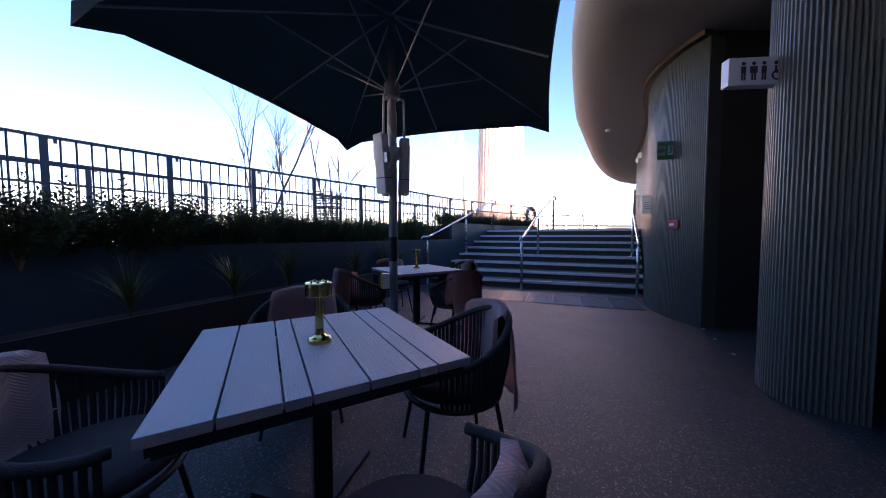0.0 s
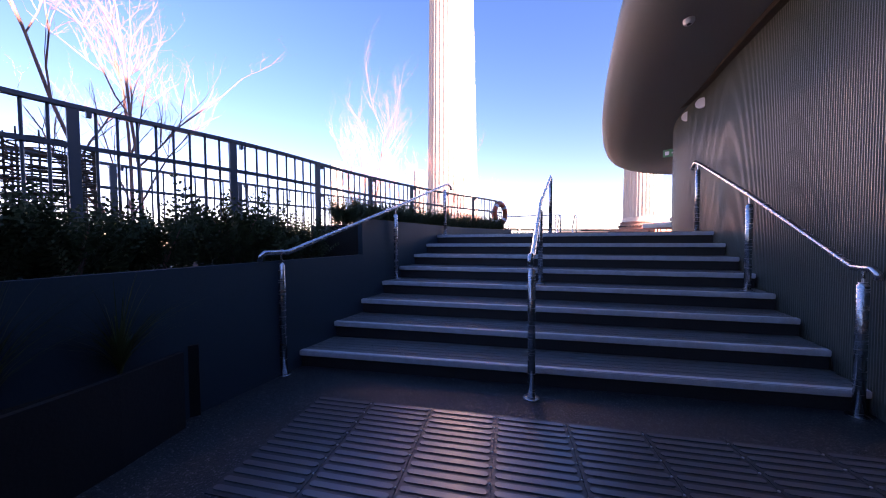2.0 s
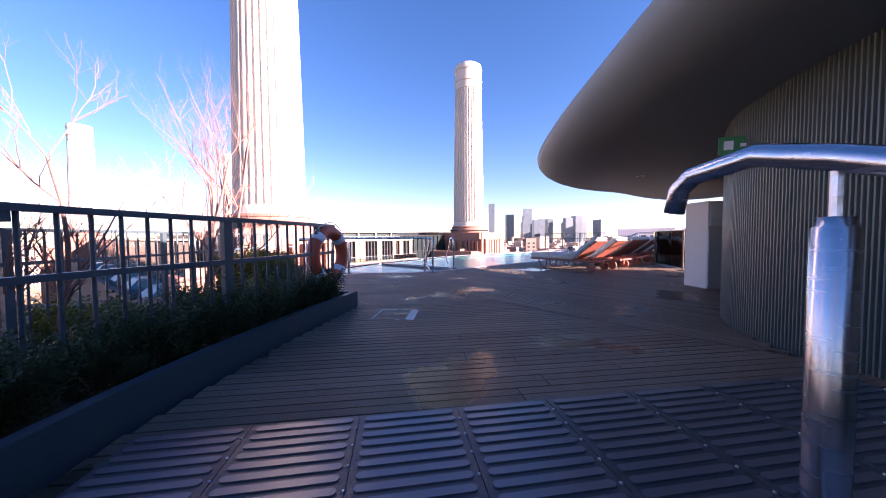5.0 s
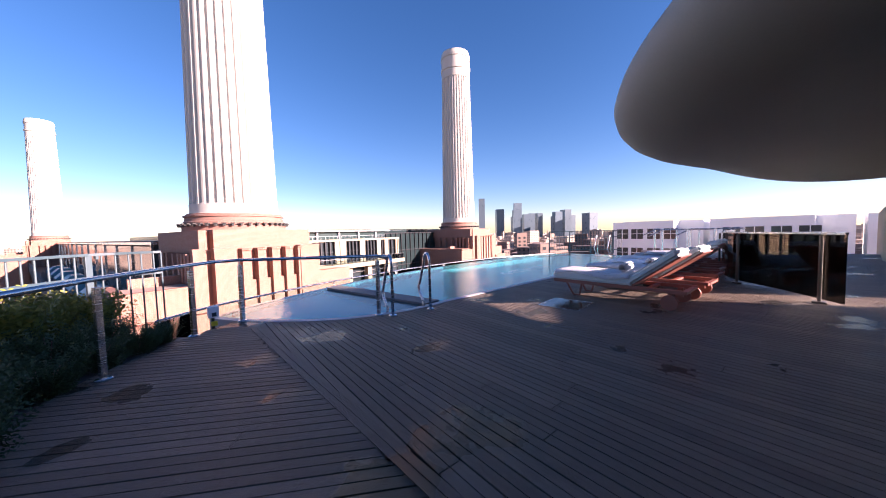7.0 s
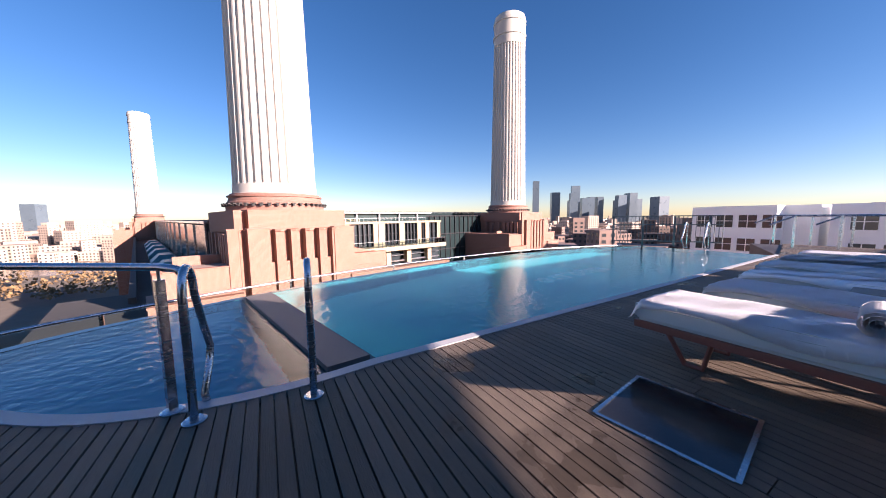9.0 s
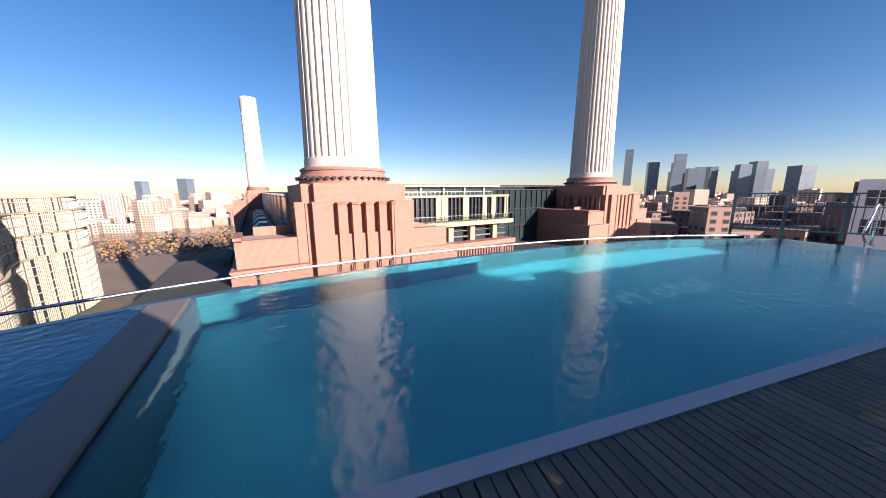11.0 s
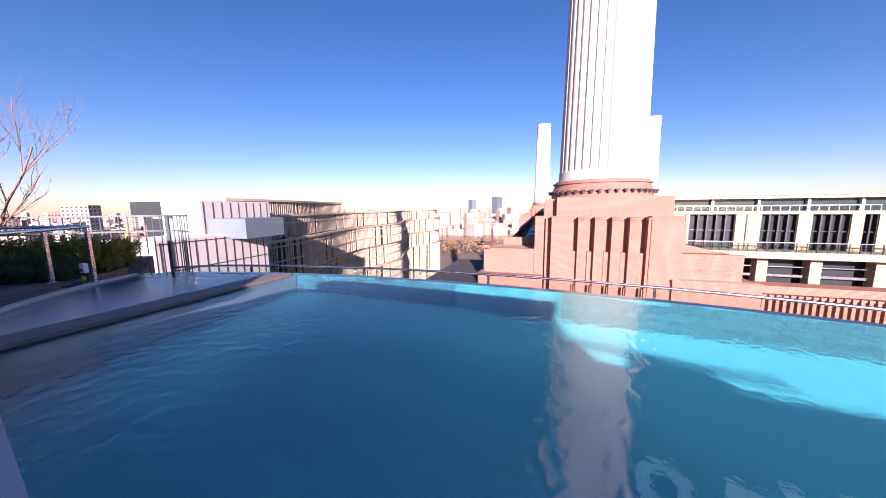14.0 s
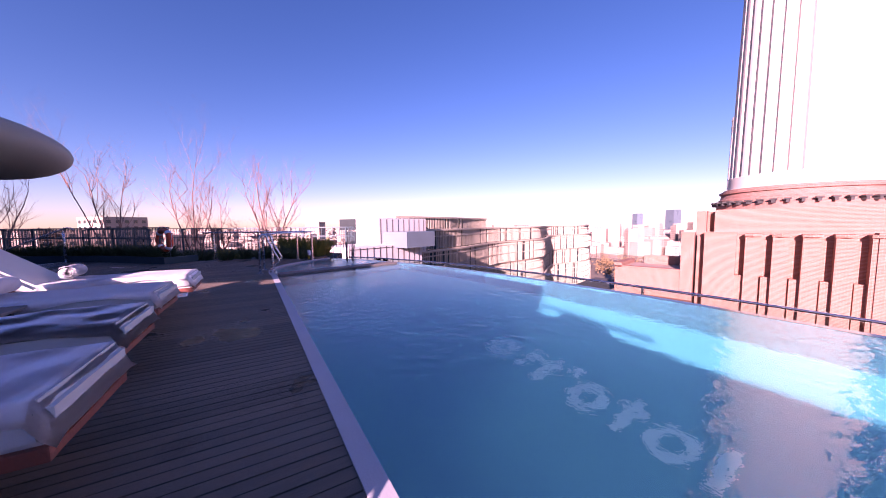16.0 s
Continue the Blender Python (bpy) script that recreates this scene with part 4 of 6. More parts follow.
for z in (-1.9, -5.6, -9.3):
    bm = bmesh.new()
    q = pose(-46, 34, 0, 0, 0, 20) @ Vector((4.53, 0, 0))
    box(bm, q.x, q.y, z, 0.08, 17.8, 0.1, 20)
    part("floor_line", bm, M_TRIM, wb)

# white curved building on the other side
# white render made lighter in colour to stand in for light on shaded west faces
M_WHITELIFT = mat("lifted_white_render", (0.86, 0.86, 0.85), rough=0.8, var=0.05, scale=0.5, fine=10, bump=0.03)
we = thing("white_terrace_building", "white rendered terrace building with paired windows", "apartment building")
for x, y, r, w in ((78, 31, 3.5, 15), (77, 15, 3.5, 15), (78, -1, 3.5, 15)):
    bm = bmesh.new()
    box(bm, x, y, -46, 14, w, 49.7)
    bmesh.ops.bevel(bm, geom=[e for e in bm.edges if abs(e.verts[0].co.z - e.verts[1].co.z) > 5], offset=r, segments=6, affect="EDGES")
    part("wall", bm, M_WHITELIFT, we)
    for k in (-4.5, -1.2, 2.2, 5.4):
        for z in (0.4, -3.2):
            bm = bmesh.new()
            box(bm, x - 7.02, y + k * 0.8, z, 0.1, 2.0, 1.9)
            part("window", bm, M_PANE, we)
            bm = bmesh.new()
            box(bm, x - 7.06, y + k * 0.8, z, 0.1, 0.09, 1.9)
            box(bm, x - 7.06, y + k * 0.8, z + 0.95, 0.1, 2.0, 0.08)
            part("window_frame", bm, M_WHITELIFT, we)

# far towers
for az, d, w, h, steps in ((46.4, 1500, 34, 158, 1), (49.6, 1550, 46, 108, 1), (52.4, 1500, 44, 132, 3), (54.2, 1600, 40, 82, 1), (55.3, 1650, 46, 88, 1), (56.4, 1500, 30, 80, 1), (59.3, 1500, 42, 84, 2), (60.8, 1550, 40, 94, 1), (61.7, 1600, 30, 70, 1), (64.5, 1500, 50, 72, 1), (-27, 1500, 30, 40, 1), (-22.5, 1400, 36, 48, 1)):
    t = thing("tower", "distant glass and concrete tower", "tower", "far towers")
    a = radians(az)
    for s in range(steps):
        bm = bmesh.new()
        box(bm, s * w * 0.18, 0, 0, w * (1 - 0.28 * s), w * 0.8, 47 + h * (1 - 0.24 * (steps - 1 - s)), az)
        part("shaft", bm, M_CITYGLASS, t)
    t.matrix_basis = pose(d * math.sin(a), d * math.cos(a), -47)


# bare winter trees along the river bank
M_FARWOOD = mat("winter_trees", (0.20, 0.125, 0.06), rough=0.95, var=0.4, scale=0.05, fine=0.6, rand=0.8, island=True, bump=0.0)


def far_woods(count, seed):
    rnd = random.Random(seed)
    vs, fs = [], []
    for _ in range(count):
        az, d = radians(rnd.uniform(-48, 12)), rnd.uniform(300, 420)
        cx, cy, h = d * math.sin(az), d * math.cos(az), rnd.uniform(8, 15)
        for _k in range(26):
            a, r = rnd.uniform(0, 6.283), 4.2 * math.sqrt(rnd.random())
            p = Vector((cx + r * math.cos(a), cy + r * math.sin(a), -47 + h * rnd.uniform(0.25, 1.0)))
            u = Vector((rnd.uniform(-1, 1), rnd.uniform(-1, 1), rnd.uniform(-1, 1))).normalized() * 1.1
            w = u.cross(Vector((rnd.uniform(-1, 1), rnd.uniform(-1, 1), rnd.uniform(-1, 1)))).normalized() * 0.9
            b0 = len(vs)
            vs += [tuple(p - u), tuple(p + w), tuple(p + u), tuple(p - w)]
            fs.append((b0, b0 + 1, b0 + 2, b0 + 3))
    me = bpy.data.meshes.new("far_woods")
    me.from_pydata(vs, [], fs)
    me.materials.append(M_FARWOOD)
    return tagged(new("far_woods", me), "brown bare winter trees along the river bank", "trees", "", "stuff")


far_woods(260, 21)

# ---- handrails, tactile plates, railing ----
M_PIN = M_BOLT


def handrail(label, b, tip_lo, tip_hi, heights):
    """A steel stair rail on three posts with turned-down ends."""
    t = thing("handrail", label, "handrail", "stair handrails")
    for p, hgt in zip(b, heights):
        post = bmesh.new()
        lathe(post, [(0.030, 0.0), (0.030, hgt - 0.12), (0.024, hgt - 0.115), (0.024, hgt - 0.10)], 18, p)
        po = part("post", post, M_STEEL, t, smooth=True)
        fl = bmesh.new()
        lathe(fl, [(0.062, 0.0), (0.062, 0.008), (0.056, 0.012), (0.03, 0.014)], 20, p)
        part("flange", fl, M_STEEL, po)
        pin = bmesh.new()
        sweep(pin, [(p[0], p[1], p[2] + hgt - 0.11), (p[0], p[1], p[2] + hgt - 0.01)], 0.009, 8)
        part("pin", pin, M_PIN, po)
    bm = bmesh.new()
    lo, hi = Vector(b[0]) + Vector((0, 0, heights[0])), Vector(b[-1]) + Vector((0, 0, heights[2]))
    f = Vector((hi.x - lo.x, hi.y - lo.y, 0)).normalized()
    e0, e1 = lo - f * tip_lo, hi + f * tip_hi
    pts = [e0 + Vector((0, 0, -0.07)) - f * 0.015, e0 + Vector((0, 0, -0.03)) - f * 0.005, e0 + f * 0.03, lo - f * 0.02, lo + f * 0.08, Vector(b[1]) + Vector((0, 0, heights[1])), hi - f * 0.12 - Vector((0, 0, 0.045)), hi, hi + f * tip_hi * 0.4 + Vector((0, 0, 0.035)), e1 - f * 0.04 + Vector((0, 0, 0.02)), e1 - Vector((0, 0, 0.01)), e1 + f * 0.015 - Vector((0, 0, 0.07))]
    sweep(bm, pts, 0.0235, 16)
    part("rail", bm, M_STEEL, t, smooth=True)
    return t


handrail("brushed steel handrail beside the retaining wall", [(-0.62, 5.97, 0.0), (0.42, 7.58, RISE * 4), (1.41, 9.22, DECK)], 0.2, 0.32, (1.16, 1.07, 1.03))
handrail("brushed steel handrail in the middle of the steps", [(1.50, 5.21, 0.0), (2.29, 6.71, RISE * 4), (3.19, 8.19, DECK)], 0.1, 0.30, (1.14, 1.06, 1.025))
handrail("brushed steel handrail beside the ribbed wall", [(3.66, 4.62, 0.0), (4.22, 5.76, RISE * 4), (5.06, 7.12, DECK)], 0.1, 0.2, (1.05, 1.05, 1.06))

M_PLATE = mat("tactile_base", (0.05, 0.055, 0.06), rough=0.35, var=0.2, fine=90)
M_BAR = mat("tactile_bar", (0.17, 0.18, 0.20), rough=0.34, var=0.1, metal=0.6, bump=0.03)


def bar_mesh():
    bm = bmesh.new()
    w, l = 0.017, 0.2
    out = [(l + w * math.cos(a), w * math.sin(a)) for a in (radians(x) for x in range(-90, 91, 45))]
    out += [(-l + w * math.cos(a), w * math.sin(a)) for a in (radians(x) for x in range(90, 271, 45))]
    prism(bm, out, 0.0, 0.006)
    me = bpy.data.meshes.new("bar")
    bm.to_mesh(me)
    bm.free()
    me.materials.append(M_BAR)
    return me


BAR = bar_mesh()
STUD = bpy.data.meshes.new("stud")
_b = bmesh.new()
lathe(_b, [(0.007, 0.0), (0.006, 0.004), (0.003, 0.006)], 8)
_b.to_mesh(STUD)
_b.free()
STUD.materials.append(M_BOLT)


def tactile(o, u, cols, rows, z, label, pitch=0.47):
    """Rows of raised steel warning bars in panels."""
    u = Vector(u).normalized()
    v = Vector((-u.y, u.x))
    ang = math.degrees(math.atan2(u.y, u.x))
    for c in range(cols):
        t = thing("tactile_panel", label, "tactile paving", "warning panels by the stairs")
        q = Vector(o) + u * ((c + 0.5) * pitch) + v * (rows * 0.03)
        bm = bmesh.new()
        box(bm, 0, 0, 0, pitch - 0.004, rows * 0.06 + 0.02, 0.005)
        part("plate", bm, M_PLATE, t)
        for r in range(rows):
            ob = new("bar", BAR)
            ob.parent = t
            ob.location = (0, (r - rows / 2 + 0.5) * 0.06, 0.005)
            if r % 2:
                sd = new("stud", STUD)
                sd.parent = t
                sd.location = (pitch / 2 - 0.006, (r - rows / 2 + 0.5) * 0.06, 0.005)
        t.matrix_basis = pose(q.x, q.y, z, 0, 0, ang)


tactile((-0.51, 4.59), (0.94, -0.342), 8, 16, 0.001, "dark panel of raised warning bars on the terrace")
tactile((1.62, 9.30), (0.875, -0.484), 8, 15, DECK + 0.005, "dark panel of raised warning bars on the deck", 0.49)


def fence_run(line, z0, top, label, gap=0.13, post_every=9, mid=0.33):
    """A painted metal railing: top and middle rail, flat posts, thin bars."""
    t = thing("metal_fence", label, "fence")
    pts = smooth_line(line, gap)
    for h, r in ((top, 0.030), (top - mid, 0.022), (z0 + 0.12, 0.02)):
        bm = bmesh.new()
        ribbon(bm, offset(pts, r), offset(pts, -r), h - 0.035, h)
        part("rail", bm, M_FENCE, t)
    bar = None
    for i, p in enumerate(pts):
        a, b = Vector(pts[max(i - 1, 0)]), Vector(pts[min(i + 1, len(pts) - 1)])
        ang = math.degrees(math.atan2((b - a).y, (b - a).x))
        if i % post_every == 0:
            bm = bmesh.new()
            box(bm, p[0], p[1], z0 - 0.1, 0.07, 0.045, top - z0 + 0.07, ang, bevel=0.004)
            po = part("post", bm, M_FENCE, t)
            bm = bmesh.new()
            box(bm, p[0] + 0.09 * math.cos(radians(ang)), p[1] + 0.09 * math.sin(radians(ang)), top - 0.085, 0.03, 0.05, 0.055, ang)
            part("bracket", bm, M_FENCE, po)
        else:
            if bar is None:
                bm = bmesh.new()
                sweep(bm, [(0, 0, z0 + 0.1), (0, 0, top - 0.03)], 0.011, 8)
                ob = part("bar", bm, M_FENCE, t)
                bar = ob.data
            else:
                ob = new("bar", bar)
                ob.parent = t
            ob.location = (p[0], p[1], 0)
    return t


fence_run([(-6.5, -1.0), (-5.4, 1.5), (-4.3, 3.2), (-3.2, 4.7), (-2.2, 5.95), (-1.2, 7.0), (-0.25, 8.4), (0.75, 9.55), (1.85, 10.62), (2.95, 11.5), (3.62, 12.15)], 1.05, FENCE_TOP, "dark blue-grey metal railing with close upright bars")
fence_run([(-8.2, -1.0), (-6.8, 2.4), (-5.0, 5.6), (-3.0, 8.6), (-0.6, 11.4), (1.6, 14.0), (3.3, 17.0), (4.3, 17.35)], 0.95, FENCE_TOP - 0.05, "outer dark metal railing along the roof edge", 0.14, 12)
fence_run([(19.7, 19.9), (20.9, 18.4), (21.6, 17.0)], DECK, DECK + 1.1, "dark metal railing at the end of the pool", 0.13, 8)

# ---- pool edge metalwork ----
def flange(parent, x, y, z):
    bm = bmesh.new()
    lathe(bm, [(0.06, 0.0), (0.06, 0.010), (0.05, 0.016), (0.026, 0.018)], 20, (x, y, z))
    part("flange", bm, M_STEEL, parent)


def pool_ladder(x0, y0, x1, y1, dx, dy, label, h=0.87):
    """A pair of bent steel grab rails, one foot on the deck, one in the water."""
    t = thing("pool_ladder", label, "pool ladder", "pool ladders")
    for x, y in ((x0, y0), (x1, y1)):
        pts = [(x, y, DECK), (x, y, DECK + h - 0.16)]
        pts += [(x + dx * s, y + dy * s, DECK + h - 0.16 + 0.16 * math.sin(a)) for s, a in ((0.09 * (1 - math.cos(radians(k))), radians(k)) for k in range(15, 181, 15))]
        s = 0.18
        pts += [(x + dx * (s + 0.12), y + dy * (s + 0.12), DECK + h - 0.42), (x + dx * (s + 0.20), y + dy * (s + 0.20), DECK + 0.30), (x + dx * (s + 0.15), y + dy * (s + 0.15), DECK + 0.20), (x + dx * (s + 0.02), y + dy * (s + 0.02), DECK + 0.06), (x + dx * (s + 0.06), y + dy * (s + 0.06), DECK - 0.06), (x + dx * (s + 0.06), y + dy * (s + 0.06), DECK - 0.88)]
        bm = bmesh.new()
        sweep(bm, pts, 0.0215, 14)
        r = part("grab_rail", bm, M_STEEL, t, smooth=True)
        flange(r, x, y, DECK)
    for z in (-0.3, -0.6):
        bm = bmesh.new()
        box(bm, (x0 + x1) / 2 + dx * 0.24, (y0 + y1) / 2 + dy * 0.24, DECK + z, abs(x1 - x0) + abs(y1 - y0) * 0.9 if abs(dy) > 0.5 else 0.09, 0.09 if abs(dy) > 0.5 else abs(y1 - y0), 0.03)
        part("tread", bm, M_STEEL, t)
    return t


pool_ladder(6.90, 14.54, 7.52, 14.46, 0.12, 0.99, "polished steel pool ladder rails on the wet deck")
pool_ladder(19.75, 17.35, 19.75, 16.75, -1.0, 0.0, "polished steel pool ladder rails at the end of the pool")

rail = thing("pool_rail", "steel handrail on slim posts beside the shallow pool", "railing")
RP = [(3.55, 13.2), (4.05, 14.5), (4.66, 15.45), (5.20, 15.82), (6.77, 14.72)]
for x, y in RP:
    bm = bmesh.new()
    box(bm, x, y, DECK, 0.045, 0.045, 0.80, 30, bevel=0.004)
    po = part("post", bm, M_STEEL, rail)
    flange(po, x, y, DECK)
    bm = bmesh.new()
    sweep(bm, [(x, y, DECK + 0.80), (x, y, DECK + 0.86)], 0.009, 8)
    part("pin", bm, M_STEEL, po)
bm = bmesh.new()
sweep(bm, [(3.4, 12.9, DECK + 0.87), (4.05, 14.5, DECK + 0.87), (4.66, 15.45, DECK + 0.87), (4.9, 15.78, DECK + 0.87), (5.20, 15.84, DECK + 0.87), (6.77, 14.74, DECK + 0.87), (6.87, 14.66, DECK + 0.86), (6.90, 14.63, DECK + 0.82)], 0.023, 14)
part("rail", bm, M_STEEL, rail, smooth=True)

# glass screen beyond the loungers
gs = thing("glass_screen", "curved clear glass screen with dark posts", "balustrade")
SCREEN = smooth_line([(11.6, 10.4), (12.5, 11.0), (13.7, 11.85), (15.6, 12.25), (17.8, 12.3)], 0.3)
bm = bmesh.new()
ribbon(bm, SCREEN, offset(SCREEN, 0.014), DECK + 0.06, DECK + 1.02)
gg = part("glass", bm, M_GLASS, gs)
gg.visible_shadow = False
bm = bmesh.new()
ribbon(bm, offset(SCREEN, -0.012), offset(SCREEN, 0.026), DECK + 1.02, DECK + 1.05)
part("rail", bm, M_STEEL, gs)
for p in SCREEN[1::6]:
    bm = bmesh.new()
    sweep(bm, [(p[0], p[1] + 0.06, DECK), (p[0], p[1] + 0.06, DECK + 1.0)], 0.022, 10)
    part("post", bm, M_TRIM, gs)
    bm = bmesh.new()
    box(bm, p[0], p[1] + 0.06, DECK, 0.14, 0.14, 0.03)
    part("foot", bm, M_TRIM, gs)
# stair rails and posts beyond the pool end
for x, y in ((22.2, 15.4), (23.4, 14.6), (24.6, 16.4)):
    t = thing("steel_rail", "steel rail on posts at the far end of the deck", "railing", "far deck rails")
    for k in range(3):
        bm = bmesh.new()
        box(bm, x + 0.3 * k, y - 0.9 * k, DECK - 0.06, 0.06, 0.06, 1.12)
        part("post", bm, M_STEEL, t)
    bm = bmesh.new()
    sweep(bm, [(x - 0.3, y + 0.5, DECK + 0.75), (x, y, DECK + 1.05), (x + 0.6, y - 1.8, DECK + 1.05)], 0.03, 8)
    part("rail", bm, M_STEEL, t)

# ---- hatches, shapes on the pool floor ----
M_HATCH = mat("hatch_panel", (0.02, 0.02, 0.022), rough=0.12, var=0.3, scale=5, fine=60, bump=0.03)
M_LETTER = mat("pool_inlay", (0.94, 0.96, 0.96), rough=0.4, var=0.04)
hatch = thing("deck_hatch", "dark glossy access hatch with a steel frame in the deck", "hatch")
bm = bmesh.new()
box(bm, 0, 0, 0, 0.62, 0.60, 0.004)
part("panel", bm, M_HATCH, hatch)
for x, y, w, l in ((0, 0.305, 0.65, 0.022), (0, -0.305, 0.65, 0.022), (0.32, 0, 0.022, 0.59), (-0.32, 0, 0.022, 0.59)):
    bm = bmesh.new()
    box(bm, x, y, 0, w, l, 0.008)
    part("frame_side", bm, M_STEEL, hatch)
hatch.matrix_basis = pose(9.26, 13.18, DECK, 0, 0, 8)
hatch = thing("floor_box", "small steel-framed deck hatch with a white plate", "hatch")
for x, y, w, l in ((0, 0.22, 0.46, 0.008), (0, -0.22, 0.46, 0.008), (0.226, 0, 0.008, 0.43), (-0.226, 0, 0.008, 0.43)):
    bm = bmesh.new()
    box(bm, x, y, 0, w, l, 0.006)
    part("frame_side", bm, M_STEEL, hatch)
bm = bmesh.new()
box(bm, 0.18, 0.0, 0, 0.075, 0.40, 0.008)
part("plate", bm, M_WHITE, hatch)
hatch.matrix_basis = pose(4.06, 11.31, DECK, 0, 0, -42)


def flat_ring(bm, cx, cy, r0, r1, seg=24, a0=0.0, a1=360.0):
    n = seg + 1
    v = [(bm.verts.new((cx + r0 * math.cos(radians(a0 + (a1 - a0) * k / seg)), cy + r0 * math.sin(radians(a0 + (a1 - a0) * k / seg)), 0)), bm.verts.new((cx + r1 * math.cos(radians(a0 + (a1 - a0) * k / seg)), cy + r1 * math.sin(radians(a0 + (a1 - a0) * k / seg)), 0))) for k in range(n)]
    for a, b in zip(v, v[1:]):
        bm.faces.new((a[0], a[1], b[1], b[0]))
    return bm


def flat_box(bm, x, y, w, l, rz=0):
    bmesh.ops.create_grid(bm, x_segments=1, y_segments=1, size=0.5, matrix=pose(x, y, 0, 0, 0, rz) @ Matrix.Diagonal((w, l, 1, 1)))
    return bm


inlay = thing("pool_inlay", "row of pale plain shapes set in the pool floor", "inlay")
SHAPES = ("ring", "stroke", "cross", "tick", "ring", "cross", "ring", "stroke")
for i, kind in enumerate(SHAPES):
    bm = bmesh.new()
    x = (0, 0.52, 0.92, 1.24, 1.62, 2.10, 2.58, 3.0)[i]
    if kind == "ring":
        flat_ring(bm, x, 0, 0.11, 0.24)
    elif kind == "stroke":
        flat_box(bm, x, 0.04, 0.12, 0.56 if i == 7 else 0.44)
        if i == 1:
            flat_box(bm, x + 0.12, 0.17, 0.14, 0.12)
    elif kind == "cross":
        flat_box(bm, x, 0.06, 0.12, 0.6)
        flat_box(bm, x - 0.115, 0.16, 0.11, 0.11)
        flat_box(bm, x + 0.115, 0.16, 0.11, 0.11)
    else:
        flat_box(bm, x, 0.26, 0.13, 0.18, 20)
    part("shape", bm, M_LETTER, inlay)
inlay.matrix_basis = pose(12.58, 17.08, DECK - 1.145, 0, 0, 1.5) @ Matrix.Diagonal((0.70, 0.86, 1, 1))

# ---- terrace furniture ----
M_TABLE = grain_mat("table_slats", (0.34, 0.32, 0.33), 0.5, var=0.2, rand=0.35)
M_BLACK = mat("black_steel", (0.018, 0.018, 0.02), rough=0.45, var=0.2)
M_ROPE = mat("black_rope", (0.022, 0.021, 0.022), rough=0.8, var=0.3, scale=30, fine=200, bump=0.3)
M_CUSHION = mat("dark_cushion", (0.03, 0.03, 0.034), rough=0.9, var=0.2, fine=150)
M_BRASS = mat("brass", (0.72, 0.52, 0.20), rough=0.16, metal=1.0, var=0.06, bump=0.02)
M_POLE = mat("grey_aluminium", (0.46, 0.51, 0.55), rough=0.35, metal=0.2, var=0.08, bump=0.03)
M_HEAT = mat("heater_white", (0.78, 0.79, 0.8), rough=0.45, var=0.06, bump=0.03)
M_YELLOW = mat("yellow_label", (0.7, 0.5, 0.03), rough=0.6, var=0.05)


def blanket_mat():
    """Pink wool with a herringbone relief."""
    m = mat("pink_wool", (0.82, 0.50, 0.48), rough=0.95, var=0.18, scale=5, fine=120, bump=0.3)
    n, l = m.node_tree.nodes, m.node_tree.links
    b = n["Principled BSDF"]
    tc, sp, pp, ad, sn = n.new("ShaderNodeTexCoord"), n.new("ShaderNodeSeparateXYZ"), n.new("ShaderNodeMath"), n.new("ShaderNodeMath"), n.new("ShaderNodeMath")
    l.new(tc.outputs["Object"], sp.inputs[0])
    pp.operation = "PINGPONG"
    l.new(sp.outputs["X"], pp.inputs[0])
    pp.inputs[1].default_value = 0.035
    ad.operation = "ADD"
    l.new(pp.outputs[0], ad.inputs[0])
    l.new(sp.outputs["Z"], ad.inputs[1])
    sn.operation = "PINGPONG"
    l.new(ad.outputs[0], sn.inputs[0])
    sn.inputs[1].default_value = 0.006
    sc = n.new("ShaderNodeMath")
    sc.operation = "MULTIPLY"
    l.new(sn.outputs[0], sc.inputs[0])
    sc.inputs[1].default_value = 166.0
    bp = n.new("ShaderNodeBump")
    bp.inputs["Strength"].default_value, bp.inputs["Distance"].default_value = 0.5, 0.004
    l.new(sc.outputs[0], bp.inputs["Height"])
    l.new(bp.outputs[0], b.inputs["Normal"])
    mx = n.new("ShaderNodeMix")
    mx.data_type, mx.blend_type = "RGBA", "MULTIPLY"
    mx.inputs["B"].default_value = (0.82, 0.76, 0.78, 1)
    l.new(sc.outputs[0], mx.inputs["Factor"])
    l.new(b.inputs["Base Color"].links[0].from_socket, mx.inputs["A"])
    l.new(mx.outputs["Result"], b.inputs["Base Color"])
    return m


M_WOOL = blanket_mat()


